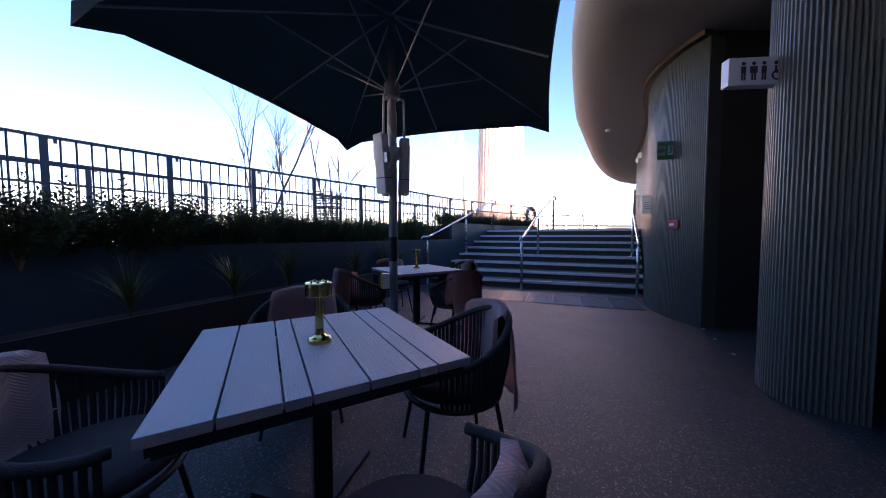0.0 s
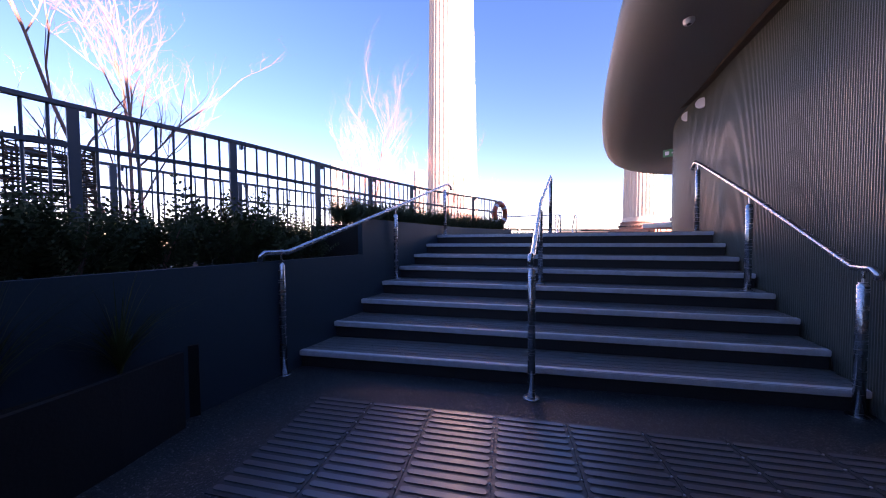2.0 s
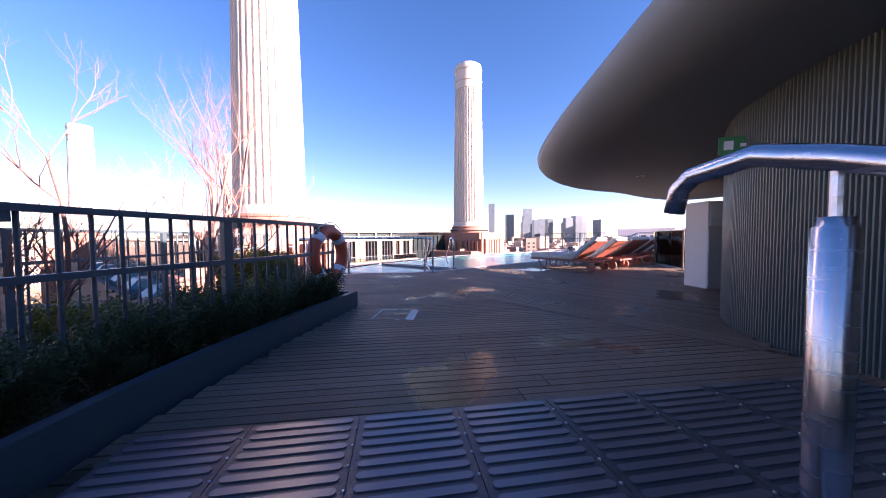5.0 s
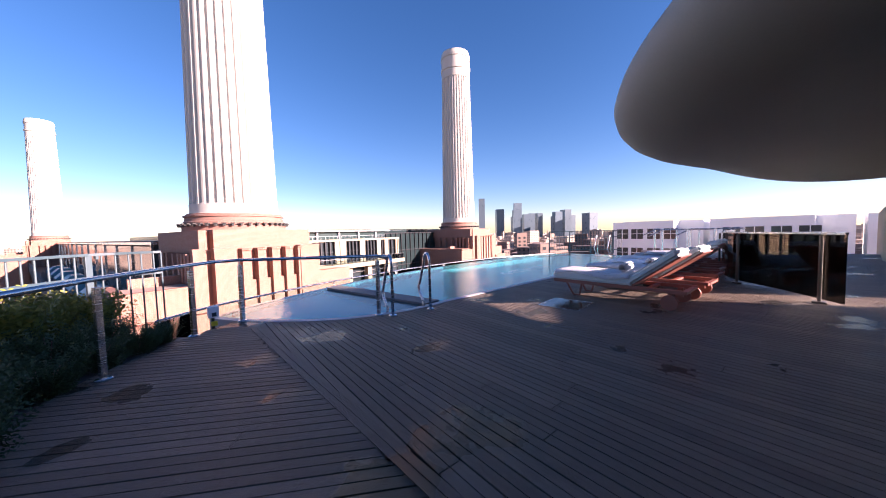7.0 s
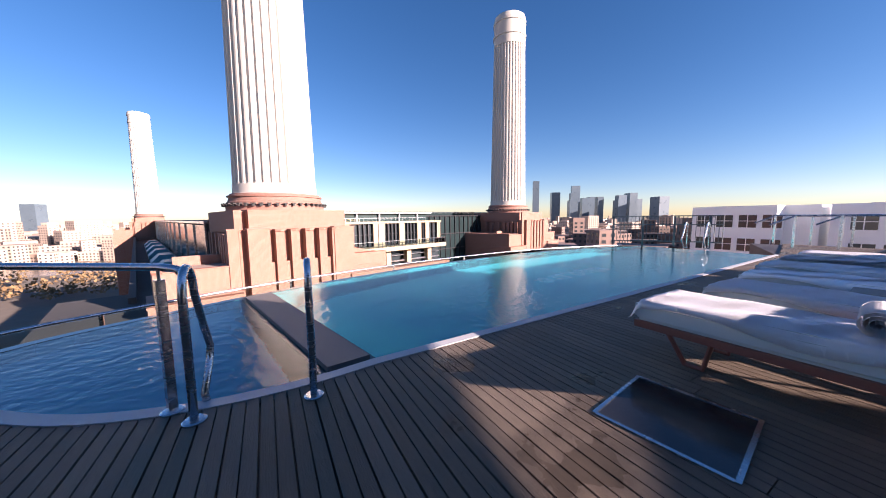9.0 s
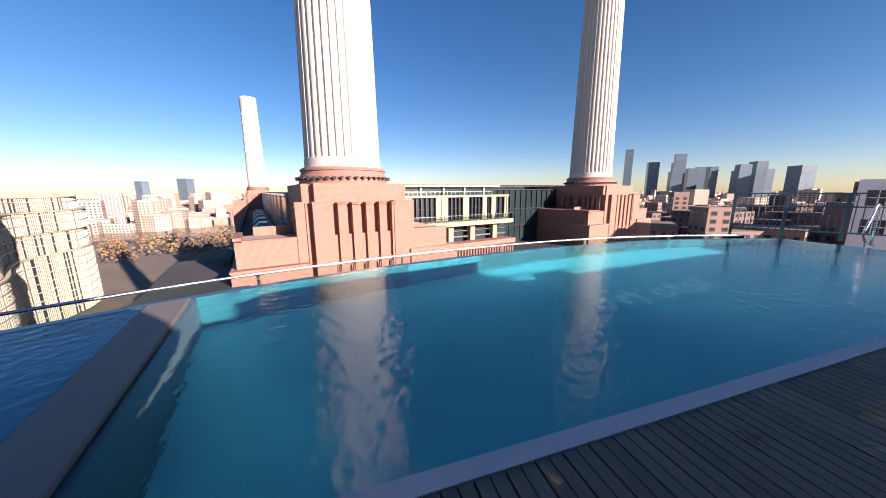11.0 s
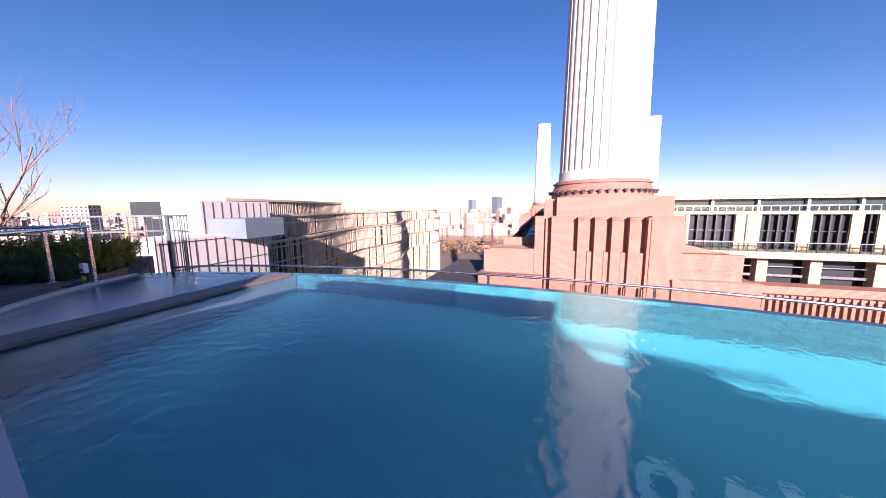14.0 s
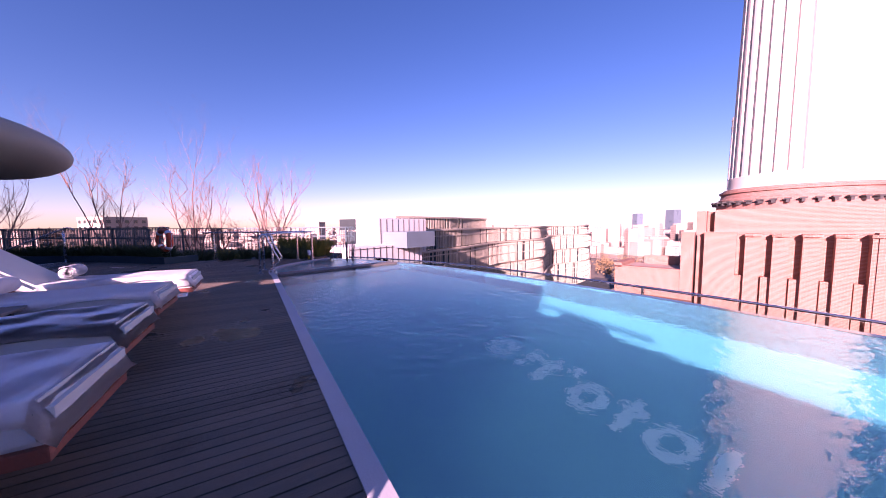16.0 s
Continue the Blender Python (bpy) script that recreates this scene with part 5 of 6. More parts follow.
def table(x, y, rz, w=0.93, l=0.92):
    t = thing("terrace_table", "square weathered grey slatted table on a black pedestal", "table", "terrace tables")
    widths = [w * f for f in (0.165, 0.165, 0.08, 0.18, 0.18, 0.08, 0.15)]
    edge = -w / 2
    for sw in widths:
        bm = bmesh.new()
        box(bm, 0, 0, 0, l, sw - 0.007, 0.03, bevel=0.002)
        ob = part("slat", bm, M_TABLE, t)
        ob.matrix_basis = pose(edge + sw / 2, 0, 0.715, 0, 0, 90)
        edge += sw
    bm = bmesh.new()
    for s in (-1, 1):
        box(bm, 0, s * (l / 2 - 0.03), 0.675, w - 0.06, 0.03, 0.04)
        box(bm, s * (w / 2 - 0.03), 0, 0.675, 0.03, l - 0.06, 0.04)
    part("frame", bm, M_BLACK, t)
    bm = bmesh.new()
    box(bm, 0, 0, 0.02, 0.075, 0.075, 0.665, bevel=0.004)
    part("pedestal", bm, M_BLACK, t)
    for a in (45, 135):
        bm = bmesh.new()
        box(bm, 0, 0, 0, 0.72, 0.06, 0.022, a)
        part("foot", bm, M_BLACK, t)
    t.matrix_basis = pose(x, y, 0, 0, 0, rz)
    return t


def tub_chair():
    """A rope tub chair: bent frame, upright cords, seat cushion, four legs. It faces +y."""
    t = thing("tub_chair", "black rope tub chair with a curved wrap-round back", "chair", "chairs round the terrace tables")
    top, low = [], []
    for k in range(25):
        a = radians(152 + k * (236 / 24))
        rise = 0.5 - 0.5 * math.cos(math.pi * min(k, 24 - k) / 12)
        top.append((0.31 * math.cos(a), 0.29 * math.sin(a), 0.60 + 0.19 * rise))
        low.append((0.27 * math.cos(a), 0.25 * math.sin(a), 0.40))
    bm = bmesh.new()
    sweep(bm, top, 0.018, 10)
    part("top_rail", bm, M_ROPE, t, smooth=True)
    bm = bmesh.new()
    ring = [(0.27 * math.cos(radians(a)), 0.25 * math.sin(radians(a)), 0.40) for a in range(0, 361, 15)]
    sweep(bm, ring, 0.014, 8, caps=False)
    part("seat_ring", bm, M_BLACK, t, smooth=True)
    for i in range(0, 24):
        for f in (0.0, 0.5):
            p = Vector(low[i]).lerp(Vector(low[i + 1]), f)
            q = Vector(top[i]).lerp(Vector(top[i + 1]), f)
            bm = bmesh.new()
            sweep(bm, [p, p.lerp(q, 0.5) * 1.0 + Vector((p.x, p.y, 0)) * 0.06, q], 0.0095, 5)
            part("cord", bm, M_ROPE, t)
    bm = bmesh.new()
    lathe(bm, [(0.20, 0.405), (0.245, 0.42), (0.25, 0.45), (0.23, 0.475), (0.05, 0.485)], 28)
    part("cushion", bm, M_CUSHION, t, smooth=True)
    for sx, sy in ((-1, -1), (1, -1), (1, 1), (-1, 1)):
        bm = bmesh.new()
        sweep(bm, [(sx * 0.17, sy * 0.17, 0.40), (sx * 0.23, sy * 0.23, 0.0)], [0.013, 0.010], 8)
        part("leg", bm, M_BLACK, t)
    return t


def blanket_mesh():
    """A folded throw hung over the back rail, thick and softly waved."""
    bm = bmesh.new()
    nu, nv, rows = 12, 22, []
    for j in range(nv + 1):
        s = j / nv * 1.0
        row = []
        for i in range(nu + 1):
            x = (i / nu - 0.5) * 0.44
            back = -math.sqrt(max(0.30 ** 2 - x * x, 0.0))
            wv = 0.010 * math.sin(i * 1.1 + j * 0.3) + 0.006 * math.sin(i * 2.3)
            if s < 0.36:
                d = (0.36 - s) / 0.36
                y, z = back + 0.035 + 0.03 * d + wv * d, 0.795 - 0.33 * d
            elif s < 0.44:
                a = (s - 0.36) / 0.08 * math.pi
                y, z = back + 0.035 * math.cos(a), 0.795 + 0.028 * math.sin(a)
            else:
                d = (s - 0.44) / 0.56
                y, z = back - 0.037 - 0.05 * d + wv * d * 1.5, 0.795 - 0.52 * d
            z -= 0.55 * x * x
            row.append(bm.verts.new((x * (1 + 0.05 * math.sin(j * 0.5)), y, z)))
        rows.append(row)
    for a, b in zip(rows, rows[1:]):
        for i in range(nu):
            bm.faces.new((a[i], a[i + 1], b[i + 1], b[i]))
    bmesh.ops.solidify(bm, geom=bm.faces[:], thickness=0.016)
    return bm


def table_lamp(x, y, z):
    t = thing("table_lamp", "small polished brass cordless lamp on the table", "lamp", "table lamps")
    bm = bmesh.new()
    lathe(bm, [(0.0, 0.0), (0.048, 0.0), (0.048, 0.016), (0.044, 0.022), (0.03, 0.026), (0.022, 0.034), (0.018, 0.06), (0.0165, 0.20)], 28)
    part("stem", bm, M_BRASS, t, smooth=False)
    bm = bmesh.new()
    lathe(bm, [(0.02, 0.195), (0.052, 0.198), (0.054, 0.203), (0.054, 0.252), (0.05, 0.257), (0.02, 0.258)], 32)
    sh = part("shade", bm, M_BRASS, t)
    for k in range(5):
        bm = bmesh.new()
        lathe(bm, [(0.006, 0.258), (0.006, 0.262), (0.004, 0.264)], 8, (0.03 * math.cos(k * 1.26), 0.03 * math.sin(k * 1.26), 0))
        part("stud", bm, M_BRASS, sh)
    t.matrix_basis = pose(x, y, z)
    return t


T1, R1 = Vector((-0.66, -0.24)), 31.0
T2, R2 = Vector((-0.54, 2.61)), 34.0
table(T1.x, T1.y, R1)
table(T2.x, T2.y, R2 + 90)
table_lamp(-0.66, -0.24, 0.745)
table_lamp(-0.54, 2.64, 0.745)
chair0 = tub_chair()
wool = None
first = True
SEATS = ((T1, ((30, 0.66, -14), (120, 0.86, -7), (206, 0.72, 6), (306, 0.76, -4))), (T2, ((38, 0.70, 4), (124, 0.76, -7), (216, 0.74, 6), (313, 0.76, -6))))
for c, seats in SEATS:
    for k, (way, off, extra) in enumerate(seats):
        a = radians(way)
        px, py = c.x + off * math.cos(a), c.y + off * math.sin(a)
        m = pose(px, py, 0, 0, 0, way + 90 + extra)
        if first:
            chair0.matrix_basis = m
            wool = part("blanket", blanket_mesh(), M_WOOL, smooth=True)
            tagged(wool, "folded pink herringbone wool blanket over a chair back", "blanket", "blankets on the chairs")
            wool.matrix_basis = m @ pose(0.06, 0, 0)
            first = False
        else:
            copy_thing(chair0, m)
            copy_thing(wool, m @ pose(0.05 - 0.04 * k, 0, 0, 0, 0, -9 + 5 * k))

# ---- parasol with heaters ----
M_CANVAS = mat("green_canvas", (0.012, 0.055, 0.060), rough=0.85, var=0.2, scale=2, fine=180, bump=0.1)
PX, PY = -0.70, 1.78
para = thing("parasol", "large square dark green parasol on a grey pole", "parasol")
bm = bmesh.new()
lathe(bm, [(0.045, 0.0), (0.045, 2.5), (0.038, 2.52), (0.038, 3.46)], 20)
part("pole", bm, M_POLE, para, smooth=True)
bm = bmesh.new()
box(bm, 0, 0, 0, 0.34, 0.34, 0.02, bevel=0.006)
part("base", bm, M_BLACK, para)
RIM, APEX, HALF = 2.82, 3.54, 1.64
bm = bmesh.new()
N = 12
apex = bm.verts.new((0, 0, APEX))
loops = []
for f in (0.25, 0.5, 0.75, 1.0):
    loop = []
    for side in range(4):
        c0 = [(-1, -1), (1, -1), (1, 1), (-1, 1)][side]
        c1 = [(-1, -1), (1, -1), (1, 1), (-1, 1)][(side + 1) % 4]
        for k in range(N):
            s = k / N
            sag = 0.10 * math.sin(math.pi * s) * f
            x, y = (c0[0] + (c1[0] - c0[0]) * s) * HALF * f, (c0[1] + (c1[1] - c0[1]) * s) * HALF * f
            x, y = x * (1 - sag * 0.35), y * (1 - sag * 0.35)
            loop.append(bm.verts.new((x, y, APEX - (APEX - RIM) * f ** 1.05 - 0.05 * math.sin(math.pi * f) + sag * 0.35)))
    loops.append(loop)
for i in range(4 * N):
    bm.faces.new((apex, loops[0][i], loops[0][(i + 1) % (4 * N)]))
for a, b in zip(loops, loops[1:]):
    for i in range(4 * N):
        bm.faces.new((a[i], b[i], b[(i + 1) % (4 * N)], a[(i + 1) % (4 * N)]))
val = [bm.verts.new((v.co.x * 1.004, v.co.y * 1.004, v.co.z - (0.07 if i % N else 0.17))) for i, v in enumerate(loops[-1])]
for i in range(4 * N):
    bm.faces.new((loops[-1][i], val[i], val[(i + 1) % (4 * N)], loops[-1][(i + 1) % (4 * N)]))
bmesh.ops.solidify(bm, geom=bm.faces[:], thickness=0.004)
part("canopy", bm, M_CANVAS, para, "dark green canvas canopy")
bm = bmesh.new()
lathe(bm, [(0.06, 2.62), (0.085, 2.64), (0.085, 2.78), (0.06, 2.80)], 20)
part("runner", bm, M_POLE, para)
for k in range(8):
    a = radians(45 * k)
    reach = HALF * (1.40 if k % 2 else 0.98)
    ex, ey = reach * math.cos(a), reach * math.sin(a)
    bm = bmesh.new()
    sweep(bm, [(0.03 * math.cos(a), 0.03 * math.sin(a), APEX - 0.06), (ex * 0.97, ey * 0.97, RIM + 0.0)], 0.011, 6)
    rb = part("rib", bm, M_POLE, para)
    bm = bmesh.new()
    sweep(bm, [(0.06 * math.cos(a), 0.06 * math.sin(a), 2.72), (ex * 0.5, ey * 0.5, APEX - (APEX - RIM) * 0.5 - 0.07)], 0.009, 6)
    part("strut", bm, M_POLE, rb)
para.matrix_basis = pose(PX, PY, 0, 0, 0, -15.4)
heat = thing("patio_heater", "white infrared heaters strapped to the parasol pole", "heater")
for ang, lean, grille in ((235, 0.10, False), (20, 0.02, True), (120, 0.06, True)):
    a = radians(ang)
    out, side = Vector((math.cos(a), math.sin(a), 0)), Vector((-math.sin(a), math.cos(a), 0))
    bm = bmesh.new()
    box(bm, 0, 0, 0, 0.10, 0.135, 0.60, 0, 0, bevel=0.03)
    h = part("heater_body", bm, M_HEAT, heat)
    h.matrix_basis = pose(out.x * 0.115, out.y * 0.115, 1.93, 0, math.degrees(lean), ang)
    bm = bmesh.new()
    box(bm, 0, 0, 0, 0.106, 0.141, 0.15, bevel=0.02)
    c = part("end_cap", bm, M_HEAT, h)
    bm = bmesh.new()
    box(bm, 0, 0, 0.155, 0.104, 0.139, 0.008)
    part("strap", bm, M_BLACK, h)
    if grille:
        bm = bmesh.new()
        box(bm, 0.05, 0, 0.07, 0.008, 0.095, 0.46, bevel=0.002)
        part("grille", bm, M_BLACK, h)
    bm = bmesh.new()
    sweep(bm, [out * 0.07 + Vector((0, 0, 2.95)), out * 0.12 + Vector((0, 0, 2.93)), out * 0.13 + Vector((0, 0, 2.5))], 0.013, 8)
    part("hanger", bm, M_HEAT, heat)
    bm = bmesh.new()
    box(bm, 0.02, 0.095, 0.30, 0.05, 0.045, 0.10, bevel=0.005)
    part("junction_box", bm, M_POLE, h)
    bm = bmesh.new()
    loop = [out * (0.13 + 0.02 * math.sin(k)) + side * (0.08 + 0.09 * math.sin(math.pi * k / 9)) + Vector((0, 0, 2.62 - 0.05 * k)) for k in range(10)]
    sweep(bm, loop, 0.007, 6)
    part("cable", bm, M_POLE if grille else M_HEAT, heat)
bm = bmesh.new()
lathe(bm, [(0.065, 2.30), (0.08, 2.31), (0.08, 2.42), (0.065, 2.43)], 20)
part("clamp", bm, M_HEAT, heat)
heat.matrix_basis = pose(PX, PY, -0.30)
sbox = thing("switch_box", "grey switch box with a yellow edge on the parasol pole", "switch box")
bm = bmesh.new()
box(bm, -0.08, -0.04, 0.63, 0.075, 0.075, 0.16, 20, bevel=0.006)
part("case", bm, M_HEAT, sbox)
bm = bmesh.new()
box(bm, -0.120, -0.055, 0.635, 0.012, 0.07, 0.15, 20)
part("label_strip", bm, M_YELLOW, sbox)
sbox.matrix_basis = pose(PX, PY, 0)
sleeve = thing("pole_sign", "dark printed notice wrapped round the parasol pole", "sign")
bm = bmesh.new()
lathe(bm, [(0.048, 0.92), (0.048, 1.18)], 20)
part("sheet", bm, M_BLACK, sleeve)
sleeve.matrix_basis = pose(PX, PY, 0)

# ---- signs and fittings on the building ----
M_SIGNW = mat("sign_white", (0.72, 0.75, 0.80), rough=0.4, var=0.04, bump=0.0)
M_SIGNG = mat("sign_green", (0.01, 0.22, 0.09), rough=0.35, var=0.08, bump=0.0)
M_INK = mat("sign_ink", (0.03, 0.035, 0.05), rough=0.6, var=0.05, bump=0.0)
M_RED = mat("red_plastic", (0.45, 0.02, 0.03), rough=0.35, var=0.08, bump=0.0)
M_CARD = mat("card_notice", (0.60, 0.46, 0.32), rough=0.8, var=0.06)
M_ORANGE = mat("life_ring_orange", (0.75, 0.10, 0.04), rough=0.45, var=0.12, scale=8, bump=0.05)


def letters(body, size, material, parent, m):
    """Words in the built-in font as a flat mesh."""
    cu = bpy.data.curves.new("words", "FONT")
    cu.body, cu.size, cu.extrude, cu.align_x, cu.align_y = body, size, 0.0008, "CENTER", "CENTER"
    tmp = new("words", cu)
    me = bpy.data.meshes.new_from_object(tmp.evaluated_get(bpy.context.evaluated_depsgraph_get()))
    bpy.data.objects.remove(tmp)
    me.materials.append(material)
    ob = new("words", me)
    ob.parent = parent
    ob.matrix_basis = m
    return ob


wc = thing("toilet_sign", "white box sign with four dark figure symbols", "sign")
bm = bmesh.new()
box(bm, 0, 0, 0, 0.46, 0.07, 0.20, bevel=0.004)
part("case", bm, M_SIGNW, wc)
for i, x in enumerate((-0.13, -0.06, 0.01, 0.09)):
    bm = bmesh.new()
    bmesh.ops.create_circle(bm, cap_ends=True, segments=14, radius=0.014, matrix=pose(x, -0.037, 0.155, 90))
    if i < 3:
        box(bm, x, -0.037, 0.085, 0.034 if i != 1 else 0.05, 0.002, 0.05)
        for s in (-0.009, 0.009):
            box(bm, x + s, -0.037, 0.035, 0.012, 0.002, 0.05)
    else:
        box(bm, x, -0.037, 0.085, 0.014, 0.002, 0.05)
        box(bm, x + 0.018, -0.037, 0.08, 0.04, 0.002, 0.012)
        for k in range(16):
            a = radians(k * 22.5)
            box(bm, x + 0.008 + 0.03 * math.cos(a), -0.037, 0.06 + 0.03 * math.sin(a), 0.013, 0.002, 0.010)
    part("symbol", bm, M_INK, wc)
wc.matrix_basis = pose(2.20, 0.86, 2.30, 0, 0, -4)

fx = thing("fire_exit_sign", "green projecting fire exit sign with a running figure", "sign")
bm = bmesh.new()
box(bm, 0, 0, 0, 0.30, 0.012, 0.18)
part("plate", bm, M_SIGNG, fx)
letters("Fire\nexit", 0.062, M_SIGNW, fx, pose(-0.085, -0.0075, 0.09, 90))
bm = bmesh.new()
box(bm, 0.03, -0.007, 0.045, 0.075, 0.001, 0.09)
part("doorway", bm, M_SIGNW, fx)
bm = bmesh.new()
bmesh.ops.create_circle(bm, cap_ends=True, segments=10, radius=0.010, matrix=pose(0.035, -0.0085, 0.122, 90))
for x, z, w, h, r in ((0.028, 0.085, 0.018, 0.035, 12), (0.018, 0.066, 0.034, 0.010, 0), (0.042, 0.062, 0.010, 0.035, 0), (0.05, 0.10, 0.03, 0.009, 0)):
    box(bm, x, -0.0085, z, w, 0.001, h)
part("runner_symbol", bm, M_SIGNG, fx)
bm = bmesh.new()
box(bm, 0.098, -0.007, 0.083, 0.05, 0.001, 0.013)
for s in (1, -1):
    g = bmesh.ops.create_cube(bm, size=1.0, matrix=pose(0.115, -0.007, 0.0895 + s * 0.014, 0, s * 45, 0) @ Matrix.Diagonal((0.045, 0.001, 0.012, 1)))
part("arrow", bm, M_SIGNW, fx)
bm = bmesh.new()
box(bm, 0.165, 0.02, -0.03, 0.03, 0.10, 0.24)
part("bracket", bm, M_SIGNW, fx)
fx.matrix_basis = pose(3.0, 2.93, 2.26, 0, 0, -8) @ Matrix.Diagonal((0.95, 1.0, 1.42, 1))

al = thing("alarm_box", "red fire alarm call point with a white label", "alarm")
bm = bmesh.new()
box(bm, 0, 0, 0, 0.15, 0.06, 0.12, bevel=0.012)
part("case", bm, M_RED, al)
bm = bmesh.new()
box(bm, -0.01, -0.032, 0.045, 0.06, 0.004, 0.03)
part("label_plate", bm, M_SIGNW, al)
al.matrix_basis = pose(3.05, 2.84, 1.28, 0, 0, -70)

for nm, x, y, z, rz, w, h in (("notice", 3.2, 3.58, 1.55, -72, 0.21, 0.285),):
    t = thing("wall_notice", "pale card notice fixed to the ribbed wall", "notice")
    bm = bmesh.new()
    box(bm, 0, 0, 0, w, 0.008, h)
    part("card", bm, M_CARD, t)
    for k in range(4):
        bm = bmesh.new()
        box(bm, 0, -0.006, h * 0.25 + k * 0.035, w * 0.6, 0.001, 0.008)
        part("text_bar", bm, M_INK, t)
    t.matrix_basis = pose(x - 0.035, y, z, 0, 0, rz)

door = struct(new("door_1"), "dark plain service door with steel hinges", "door")
bm = bmesh.new()
box(bm, 0, 0, 0, 1.0, 0.05, 2.35)
part("leaf", bm, M_RISER, door)
for z in (0.95, 1.75, 2.0):
    bm = bmesh.new()
    box(bm, -0.44, -0.035, z, 0.10, 0.02, 0.05)
    box(bm, -0.50, -0.045, z - 0.03, 0.025, 0.035, 0.11)
    part("hinge", bm, M_STEEL, door)
door.matrix_basis = pose(2.98, -0.02, 0, 0, 0, -45)
bm = bmesh.new()
box(bm, 2.95, 0.0, 2.36, 1.3, 0.12, 1.35, -45)
struct(part("wall_over_door", bm, M_RIB), "dark ribbed panel above the service door", "wall")
bm = bmesh.new()
box(bm, 3.9, -1.9, -0.1, 0.2, 3.2, SOFFIT)
struct(part("wall_side", bm, M_RIB), "dark wall beside the service door", "wall")
for x, y in ((2.75, 1.55), (2.95, 2.0), (3.15, 2.4)):
    t = thing("floor_light", "tiny round recessed floor light at the entrance", "floor light", "entrance floor lights")
    bm = bmesh.new()
    lathe(bm, [(0.02, 0.0), (0.018, 0.004), (0.008, 0.005)], 14)
    part("bezel", bm, M_BOLT, t)
    t.matrix_basis = pose(x, y, 0)


def disc_fixture(name, label, cat, x, y, z, r, down=True, rz=0.0):
    t = thing(name, label, cat, "fittings on canopy and wall")
    bm = bmesh.new()
    lathe(bm, [(r * 0.4, -0.055), (r * 0.8, -0.05), (r, -0.03), (r, 0.0)], 24)
    part("housing", bm, M_SIGNW, t, smooth=False)
    bm = bmesh.new()
    lathe(bm, [(r * 0.35, -0.06), (r * 0.42, -0.054)], 18)
    part("lens", bm, M_BLACK, t)
    t.matrix_basis = pose(x, y, z) if down else pose(x, y, z, 90, 0, rz)
    return t


disc_fixture("smoke_detector", "small round detector on the canopy soffit", "detector", 3.72, 6.03, soffit(6.03), 0.055)
disc_fixture("smoke_detector", "small round detector on the canopy soffit", "detector", 8.2, 10.3, soffit(10.3), 0.08)
disc_fixture("smoke_detector", "small round detector on the canopy soffit", "detector", 1.75, 0.9, SOFFIT, 0.09)
disc_fixture("sounder", "small red sounder on the canopy soffit", "sounder", 9.9, 10.2, soffit(10.2), 0.05)
disc_fixture("wall_light", "round white light on the ribbed wall", "wall light", 5.49, 7.74, 3.40, 0.08, False, 110 - 180)
disc_fixture("wall_light", "round white light on the ribbed wall", "wall light", 5.27, 7.28, 3.42, 0.08, False, 110 - 180)
ex = thing("exit_sign", "small green exit sign at the top of the wall", "sign")
bm = bmesh.new()
box(bm, 0, 0, 0, 0.26, 0.02, 0.16)
part("plate", bm, M_SIGNG, ex)
bm = bmesh.new()
box(bm, -0.06, -0.012, 0.04, 0.07, 0.002, 0.08)
part("figure", bm, M_SIGNW, ex)
bm = bmesh.new()
box(bm, 0.06, -0.012, 0.06, 0.07, 0.002, 0.03)
part("arrow", bm, M_SIGNW, ex)
ex.matrix_basis = pose(6.22, 8.80, 3.0, 0, 0, -150 + 90)

cab = thing("white_cabinet", "white louvred equipment cabinet on the deck", "cabinet")
bm = bmesh.new()
box(bm, 0, 0, 0, 0.62, 0.45, 1.46, bevel=0.012)
part("body", bm, M_WHITE, cab)
for x in (-0.155, 0.155):
    bm = bmesh.new()
    box(bm, x, -0.23, 0.05, 0.29, 0.012, 0.95)
    d = part("door", bm, M_WHITE, cab)
    bm = bmesh.new()
    box(bm, x, -0.236, 1.05, 0.27, 0.012, 0.38)
    part("louvre_panel", bm, M_SIGNW, cab)
    bm = bmesh.new()
    box(bm, x + 0.1, -0.245, 0.86, 0.02, 0.02, 0.08)
    part("handle", bm, M_INK, d)
    bm = bmesh.new()
    lathe(bm, [(0.07, 0), (0.07, 0.01), (0.05, 0.012)], 18)
    f = part("fan_grille", bm, M_HEAT, cab)
    f.matrix_basis = pose(x, -0.243, 1.24, 90)
cab.matrix_basis = pose(9.3, 9.55, DECK, 0, 0, -35)

ring = thing("life_ring", "orange life ring with pale bands on the railing", "life ring")
bm = bmesh.new()
pts = [(0.29 * math.cos(radians(a)), 0.29 * math.sin(radians(a)), 0) for a in range(0, 361, 10)]
sweep(bm, pts, 0.075, 14, caps=False)
part("ring", bm, M_ORANGE, ring, smooth=True)
for a in (45, 135, 225, 315):
    bm = bmesh.new()
    pts = [(0.29 * math.cos(radians(x)), 0.29 * math.sin(radians(x)), 0) for x in range(a - 9, a + 10, 6)]
    sweep(bm, pts, 0.0775, 14)
    part("band", bm, M_SIGNW, ring, smooth=True)
bm = bmesh.new()
sweep(bm, [(0.40 * math.cos(radians(x)), 0.40 * math.sin(radians(x)), 0.02 + 0.02 * math.sin(x)) for x in range(0, 361, 12)], 0.006, 6, caps=False)
part("rope", bm, M_SIGNW, ring)
ring.matrix_basis = pose(3.52, 12.02, 2.04, 90, 0, 38)

